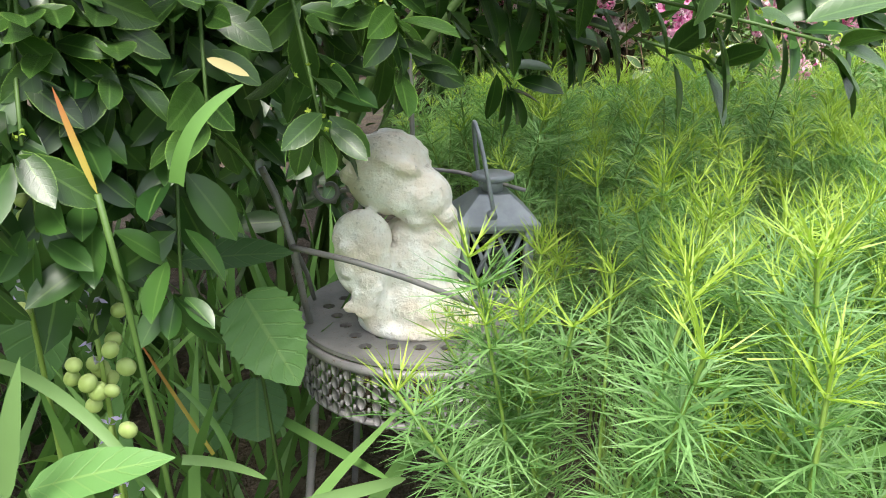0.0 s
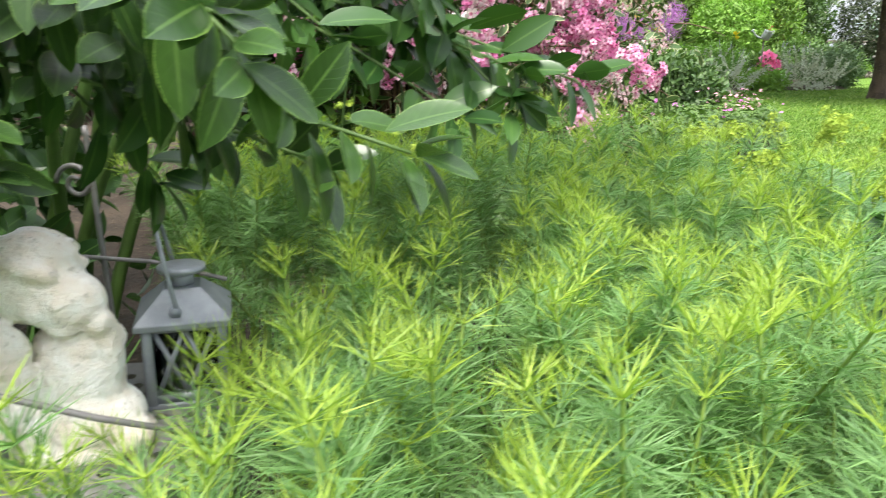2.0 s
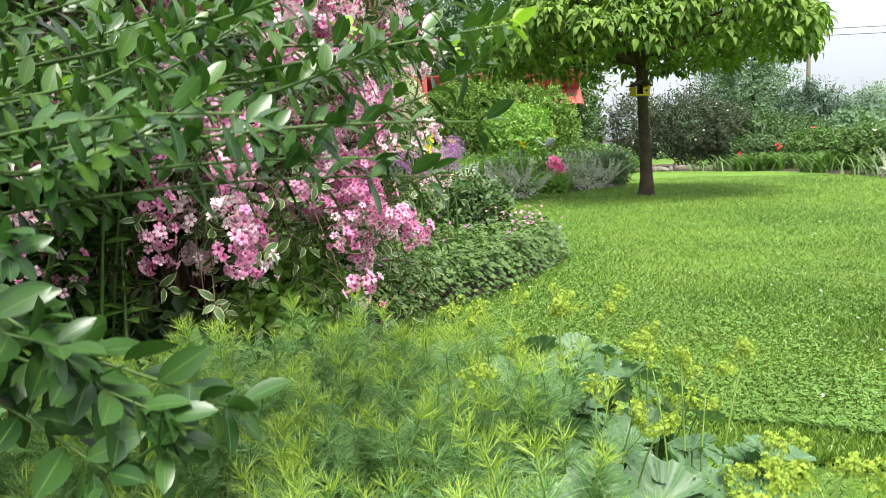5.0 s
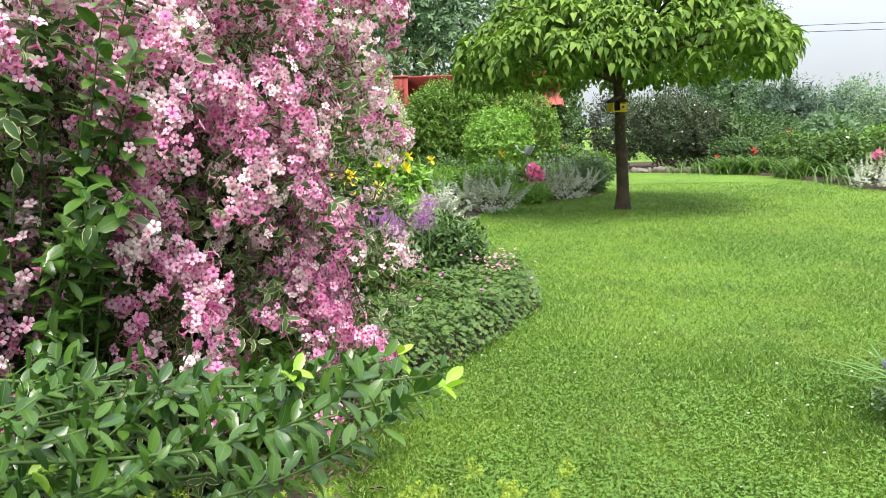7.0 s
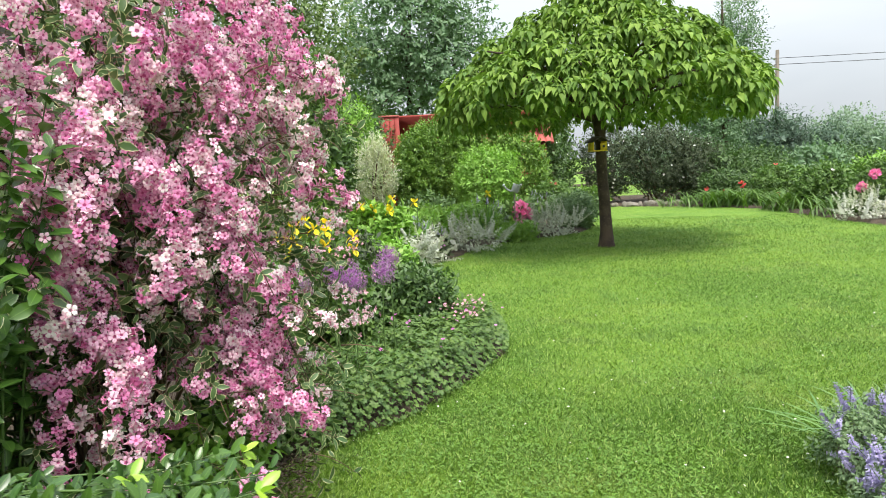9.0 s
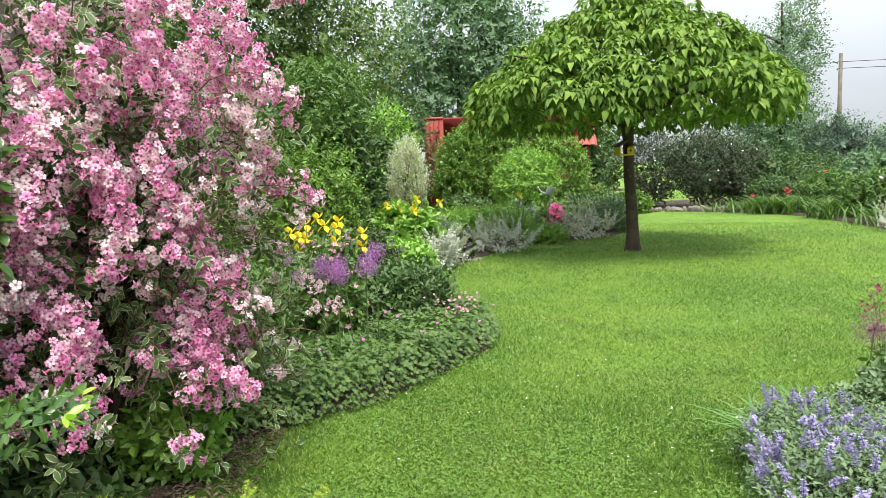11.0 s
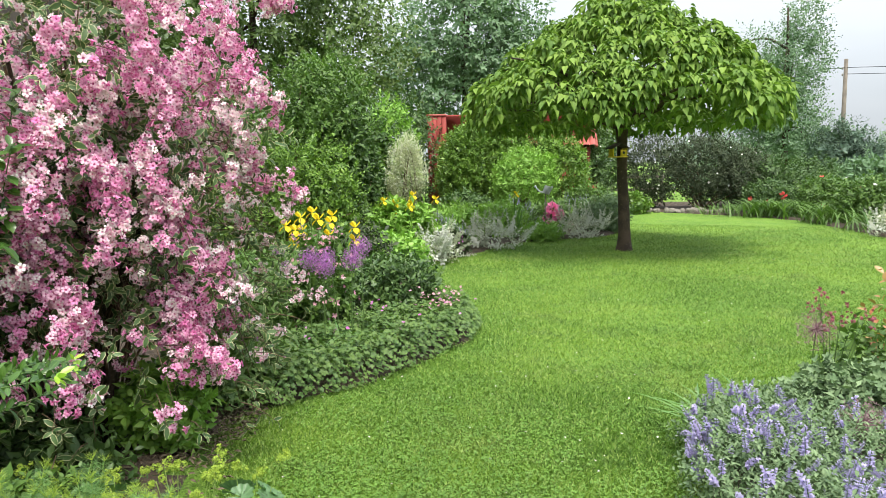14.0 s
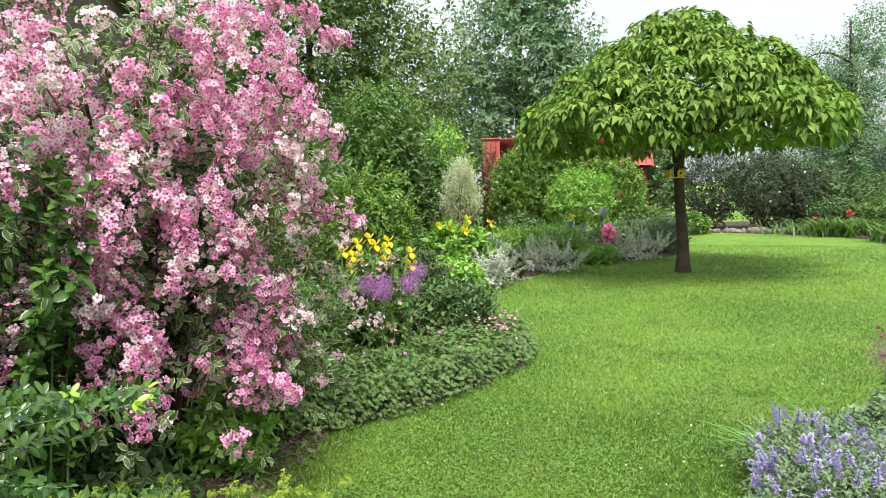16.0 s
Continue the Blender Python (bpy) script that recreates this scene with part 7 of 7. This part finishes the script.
# ---- the far border ----
for i, (x, y, n, L) in enumerate([(9.95, 16.7, 240, 0.72), (10.35, 16.1, 200, 0.72), (10.3, 14.5, 220, 0.72), (10.15, 12.6, 150, 0.66), (9.3, 17.6, 90, 0.5)]):
    tuft("daylily_clump", "arching green daylily clump along the border", "daylily", (x, y), n, L, 0.045, M_MIDG, 500 + i, 0.30, 0.55, 0.6, "daylily clumps")
for i, (x, y, rx, h, mat, fl, nf) in enumerate([(11.0, 14.2, 0.75, 0.95, M_MIDG, M_WHITEF, 8), (10.9, 12.4, 0.8, 1.0, M_MIDG, M_PEONYF, 0), (11.4, 16.6, 0.8, 0.9, M_MIDG, M_REDF, 6), (12.3, 13.2, 0.9, 1.1, M_LIGHTG, M_REDF, 0), (10.6, 17.9, 0.7, 0.8, M_DARKG, M_REDF, 5), (12.8, 11.5, 0.9, 1.1, M_MIDG, M_WHITEF, 10), (11.0, 10.6, 0.8, 0.9, M_MIDG, M_PEONYF, 0)]):
    ob = low_shrub("peony_bush", "leafy green peony bush in the far border", "peony", (x, y), (rx, 0.6, h), 720, 0.065, mat, 520 + i, T_OVATE, extra=[("blossoms", fl, nf, 0.05, fan_t(5, 0.3, 0.4))] if nf else ())
    if fl is M_PEONYF:
        for j, q in enumerate([(-0.55, -0.4, 0.8), (-0.2, -0.45, 0.92), (0.3, -0.4, 0.85), (-0.75, -0.3, 0.55), (0.55, -0.3, 0.95)]):
            bloom(ob, q, 0.11, M_PEONYF, 540 + 10 * i + j, 36)
ob = thing("poppy", "single orange-red poppy beside the daylilies", "poppy", (9.75, 15.6, 0))
g = Geo()
tube(g, [(0, 0, 0), (0.02, 0, 0.55)], 0.006, 5)
part("stem", g, [M_STEM], ob)
bloom(ob, (0.02, 0, 0.56), 0.10, M_REDF, 560, 14)

# edging stones
rng = np.random.default_rng(570)
for i in range(16):
    s = i / 15
    x, y = 7.75 + 1.9 * s, 18.95 - 1.0 * s
    bm = bmesh.new()
    bmesh.ops.create_icosphere(bm, subdivisions=2, radius=1)
    for v in bm.verts:
        v.co *= 1 + 0.22 * noise.noise(v.co * 1.7 + Vector((i * 3.1, 0, 0)))
    me = bpy.data.meshes.new("edging_stone")
    bm.to_mesh(me)
    bm.free()
    me.materials.append(M_STONE)
    o = tagged(new("edging_stone", me), "rough grey-brown edging stone beside the lawn", "stone", "edging stones")
    o.matrix_basis = pose(x + rng.normal(0, 0.03), y + rng.normal(0, 0.03), 0.05, rng.uniform(-20, 20), rng.uniform(-20, 20), rng.uniform(0, 180))
    o.scale = (rng.uniform(0.06, 0.15), rng.uniform(0.05, 0.10), rng.uniform(0.04, 0.12))

# ---- the near right bed ----
for i, (x, y, rx, ry, h) in enumerate([(2.28, 1.55, 0.34, 0.42, 0.28), (2.42, 2.05, 0.32, 0.34, 0.26), (2.75, 1.75, 0.36, 0.4, 0.27), (2.22, 1.0, 0.3, 0.4, 0.28), (2.85, 2.3, 0.26, 0.26, 0.24)]):
    spikes("catmint", "blue-flowered catmint with grey-green leaves at the lawn edge", "catmint", (x, y), (rx, ry, h), 1000, (84, 56, 16, 60, 14)[i], M_NEPL, M_NEPF, 600 + i, 0.024, 0.10, 0.016, "catmint along the lawn", 10)
tuft("strap_tuft", "tuft of arching narrow bulb leaves behind the catmint", "bulb leaves", (2.40, 2.20), 46, 0.46, 0.036, M_SWORD, 620, 0.07, 0.7, 0.6)
tuft("strap_tuft", "small tuft of yellowing bulb leaves", "bulb leaves", (2.72, 2.5), 30, 0.36, 0.035, M_STRAP, 621, 0.07, 0.7, 0.6)
allium((3.02, 2.6), 0.50, 0.115, 630, M_ALLIUMO, "faded brownish-purple allium seed head", "faded alliums")
allium((2.80, 1.75), 0.27, 0.115, 631, M_ALLIUMO, "faded brownish-purple allium seed head", "faded alliums")


def tall_columbine(at, seed, label, mat, tall=0.72):
    """Bare branching stems that carry small nodding flowers and buds."""
    rng = np.random.default_rng(seed)
    ob = thing("columbine", label, "columbine", (*at, 0))
    bell = fan_t(5, 0.5, 0.9)
    for i in range(13):
        a, r = rng.uniform(0, 6.3), rng.uniform(0.03, 0.2)
        tip = np.array([r * math.cos(a), r * math.sin(a), tall * rng.uniform(0.64, 1.0)])
        c = bez((0.2 * tip[0], 0.2 * tip[1], -0.01), (0.3 * tip[0], 0.3 * tip[1], 0.6 * tip[2]), tip, 8)
        g = Geo()
        tube(g, c, np.linspace(0.0028, 0.0014, 8), 5)
        for k in (4, 5, 6):
            e = c[k] + np.append(rng.normal(0, 0.035, 2), rng.uniform(0.03, 0.09))
            tube(g, bez(c[k], (c[k] + e) / 2, e, 4), 0.0011, 4)
        stem = part("stem", g, [M_STEM], ob)
        f = Geo()
        n = 5
        d = unit(rng.normal(size=(n, 3)) * [1, 1, 0.4] - [0, 0, 0.5])
        f.scatter(bell, tip + rng.normal(0, 0.022, (n, 3)), basis(np.cross(d, rng.normal(size=d.shape)), d), rng.uniform(0.009, 0.016, n))
        part("flower_head", f, [mat], stem)


tall_columbine((3.14, 2.62), 640, "tall columbine with bare stems and small dark red flowers", M_WINE)
tall_columbine((0.16, 4.55), 645, "tall columbine with pale pink flowers behind the alliums", M_PINKF, 0.95)
low_shrub("leafy_perennial", "grey-green leafy perennial behind the catmint", "perennial", (3.08, 2.3), (0.34, 0.3, 0.36), 460, 0.027, M_NEPL, 641, T_FAN)
low_shrub("rose_shoots", "young rose shoots with bronze-orange leaves", "rose", (3.66, 2.75), (0.20, 0.2, 1.0), 36, 0.055, M_BRONZE, 642, T_OVATE, 5, 0.7, core=False)
low_shrub("leafy_perennial", "green perennial in the middle of the bed", "perennial", (3.8, 2.9), (0.5, 0.4, 0.4), 260, 0.05, M_MIDG, 643, T_OVATE)

# ---- built things ----


def red_shed():
    """A low red shed whose tiled roof shows over the hedge."""
    ob = thing("red_shed", "low red shed with a red tiled roof behind the hedge", "shed", (4.25, 20.75, 0), turn=-9.5)
    w, d = 4.5, 2.6
    for nm, c, s in (("front_wall", (0, -d / 2 + 0.1, 0.92), (w - 0.3, 0.12, 1.84)), ("back_wall", (0, d / 2 - 0.1, 0.92), (w - 0.3, 0.12, 1.84)), ("side_wall", (-w / 2 + 0.2, 0, 0.92), (0.12, d - 0.34, 1.84)), ("side_wall", (w / 2 - 0.2, 0, 0.92), (0.12, d - 0.34, 1.84))):
        g = Geo()
        block(g, c, s, bevel=0.01)
        part(nm, g, [M_RED], ob)
    for sx in (-1, 1):
        g = Geo()
        x = sx * (w / 2 - 0.2)
        v = [(x - 0.06, -d / 2 + 0.1, 1.84), (x - 0.06, d / 2 - 0.1, 1.84), (x - 0.06, 0, 2.72), (x + 0.06, -d / 2 + 0.1, 1.84), (x + 0.06, d / 2 - 0.1, 1.84), (x + 0.06, 0, 2.72)]
        g.add(v, [(np.array([[0, 1, 2], [5, 4, 3]]), 0, None), (np.array([[0, 3, 4, 1], [1, 4, 5, 2], [2, 5, 3, 0]]), 0, None)])
        part("gable", g, [M_RED], ob, "", False)
    tile = Geo()
    a = np.linspace(0, np.pi, 7)
    for z0, z1 in ((0.0, 0.03),):
        prof = np.column_stack([-0.09 * np.cos(a), 0 * a, 0.035 * np.sin(a)])
        top = prof.copy()
        top[:, 1] = 0.36
        low = prof * [1.06, 1, 1.2]
        both = np.concatenate([low, top])
        k = np.arange(6)
        tile.add(both, [(np.stack([k, k + 1, k + 8, k + 7], 1), 0, None)])
    tm = tile.mesh("roof_tile", [M_ROOF], True)
    slope = math.atan2(0.95, d / 2 + 0.15)
    L = math.hypot(0.95, d / 2 + 0.15)
    for s in (-1, 1):
        g = Geo()
        cx = np.array([[1, 0, 0], [0, math.cos(slope), s * math.sin(slope) * -1], [0, s * math.sin(slope), math.cos(slope)]])
        block(g, (0, s * (d / 2 + 0.15) / 2, 2.30), (w, L, 0.05), turn=cx if s < 0 else cx)
        part("roof_deck", g, [M_RED], ob)
    rows = 5
    for i in range(25):
        for j in range(rows):
            o = part("roof_tile", tm, None, ob)
            y = -(d / 2 + 0.15) * (1 - j / rows)
            z = 1.86 + 0.95 * j / rows
            o.matrix_basis = pose(-w / 2 + 0.09 + i * 0.18, y, z + 0.015, math.degrees(slope) + 1.5, 0, 0)
    g = Geo()
    tube(g, [(-w / 2, 0, 2.82), (w / 2, 0, 2.82)], 0.07, 10)
    part("ridge", g, [M_ROOF], ob)
    for sx in (-1, 1):
        g = Geo()
        tube(g, [(sx * w / 2, -(d / 2 + 0.15), 1.86), (sx * w / 2, 0, 2.82), (sx * w / 2, d / 2 + 0.15, 1.86)], 0.05, 6)
        part("verge", g, [M_ROOF], ob)
    for i in range(4):
        g = Geo()
        block(g, (-w / 2 - 0.10 + i * 0.135, -d / 2 - 0.26, 1.38), (0.13, 0.03, 2.78), bevel=0.008)
        part("board", g, [M_RED], ob)
    g = Geo()
    block(g, (-w / 2 + 0.10, -d / 2 - 0.27, 2.79), (0.56, 0.07, 0.05), bevel=0.01)
    part("coping", g, [M_ROOF], ob)


red_shed()


def timber_wall():
    ob = thing("timber_shed", "dark brown timber shed wall behind the weigela", "shed", (-4.2, 4.9, 0), turn=6)
    me = None
    for i in range(28):
        if me is None:
            g = Geo()
            block(g, (0, 0, 1.75), (0.112, 0.026, 3.5), bevel=0.004)
            me = g.mesh("board", [M_WOODD])
        o = part("board", me, None, ob)
        o.matrix_basis = pose(-1.72 + i * 0.122, 0.004 * (i % 3), 0)
    g = Geo()
    block(g, (0, 0.06, 1.75), (3.44, 0.06, 3.5), bevel=0.004)
    part("frame", g, [M_WOODD], ob)
    g = Geo()
    block(g, (0, 1.0, 3.55), (3.8, 2.4, 0.09), bevel=0.01)
    part("roof", g, [M_WOODD], ob)
    for x in (-1.7, 1.7):
        g = Geo()
        block(g, (x, 1.02, 1.75), (0.06, 1.84, 3.5), bevel=0.004)
        part("side_wall", g, [M_WOODD], ob)
    # a short dark fence beside the weigela
    f = thing("fence", "dark weathered wooden fence beside the weigela", "fence", (-1.55, 2.32, 0), turn=60)
    for i in range(8):
        g = Geo()
        block(g, (i * 0.14, 0, 0.44), (0.05, 0.04, 0.92), bevel=0.004)
        part("post" if i % 4 == 0 else "slat", g, [M_WOODD], f)
    for z in (0.25, 0.7):
        g = Geo()
        block(g, (0.49, 0.035, z), (1.1, 0.03, 0.06), bevel=0.004)
        part("rail", g, [M_WOODD], f)


timber_wall()


def watering_can():
    ob = thing("watering_can", "galvanised watering can ornament tilted on a stick", "watering can", (3.74, 13.7, 0))
    g = Geo()
    tube(g, [(0.02, 0, -0.05), (0.02, 0, 0.82)], 0.012, 8)
    part("stick", g, [M_POLE], ob)
    ax = unit(np.array([0.35, 0, 1.0]))
    c = np.array([0.03, 0, 0.80])
    g = Geo()
    tube(g, [c, c + ax * 0.01, c + ax * 0.15, c + ax * 0.16], [0.06, 0.075, 0.07, 0.075], 18)
    part("body", g, [M_CAN], ob)
    g = Geo()
    tube(g, bez(c + ax * 0.03 + [-0.06, 0, 0], c + [-0.14, 0, 0.03], c + [-0.2, 0, 0.13], 7), np.linspace(0.018, 0.012, 7), 9)
    spout = part("spout", g, [M_CAN], ob)
    g = Geo()
    tube(g, [c + [-0.2, 0, 0.13], c + [-0.225, 0, 0.16]], [0.013, 0.035], 14)
    part("rose", g, [M_CAN], spout)
    g = Geo()
    tube(g, bez(c + ax * 0.14 + [0.06, 0, 0], c + [0.2, 0, 0.2], c + ax * 0.02 + [0.07, 0, 0], 10), 0.007, 7)
    part("handle", g, [M_CAN], ob)


watering_can()


def pole_and_wires():
    ob = thing("utility_pole", "weathered wooden utility pole beyond the garden", "utility pole", (19.0, 28.4, 0))
    g = Geo()
    tube(g, [(0, 0, -0.2), (0.02, 0, 2.5), (0.05, 0, 5.4)], [0.10, 0.09, 0.075], 10)
    part("post", g, [M_POLE], ob)
    for z in (4.72, 4.98):
        g = Geo()
        tube(g, [(-0.09, 0, z), (-0.09, 0, z + 0.05), (-0.09, 0, z + 0.10)], [0.02, 0.035, 0.02], 8)
        part("insulator", g, [M_STONE], ob)
    for i, (x, z, far) in enumerate([(-0.09, 5.06, (55, -25, 4.6)), (-0.09, 5.05, (-60, 34, 4.4)), (-0.09, 4.8, (55, -24, 4.3))]):
        w = thing("overhead_wire", "thin black overhead wire hung from the pole", "wire", (19.0, 28.4, 0), "overhead wires")
        g = Geo()
        f = np.array(far)
        tube(g, bez((x, 0, z), (x + f[0] / 2, f[1] / 2, z - 1.0), (x + f[0], f[1], f[2]), 24), 0.012, 5)
        part("cable", g, [M_WIRE], w)


pole_and_wires()


def far_fence():
    ob = thing("rail_fence", "pale wooden rail fence at the end of the garden", "fence", (7.6, 24.2, 0), turn=-12)
    for i in range(6):
        g = Geo()
        block(g, (-2.0 + i * 0.85, 0, 0.5), (0.09, 0.09, 1.06), bevel=0.01)
        part("post", g, [M_POLE], ob)
    for z in (0.45, 0.88):
        g = Geo()
        block(g, (0.1, -0.06, z), (4.5, 0.035, 0.09), bevel=0.006)
        part("rail", g, [M_POLE], ob)
    b = thing("red_bench", "low red painted garden bench beside the hedge", "bench", (5.35, 17.6, 0), turn=-8)
    for i, (y, z) in enumerate([(-0.14, 0.45), (0, 0.45), (0.14, 0.45), (0.24, 0.62), (0.26, 0.76)]):
        g = Geo()
        block(g, (0, y, z), (1.2, 0.11 if i < 3 else 0.03, 0.03 if i < 3 else 0.11), bevel=0.005)
        part("seat_slat" if i < 3 else "back_slat", g, [M_RED], b)
    for x in (-0.5, 0.5):
        for y in (-0.15, 0.22):
            g = Geo()
            block(g, (x, y, 0.2 if y < 0 else 0.4), (0.05, 0.05, 0.46 if y < 0 else 0.84), bevel=0.005)
            part("leg", g, [M_RED], b)


far_fence()
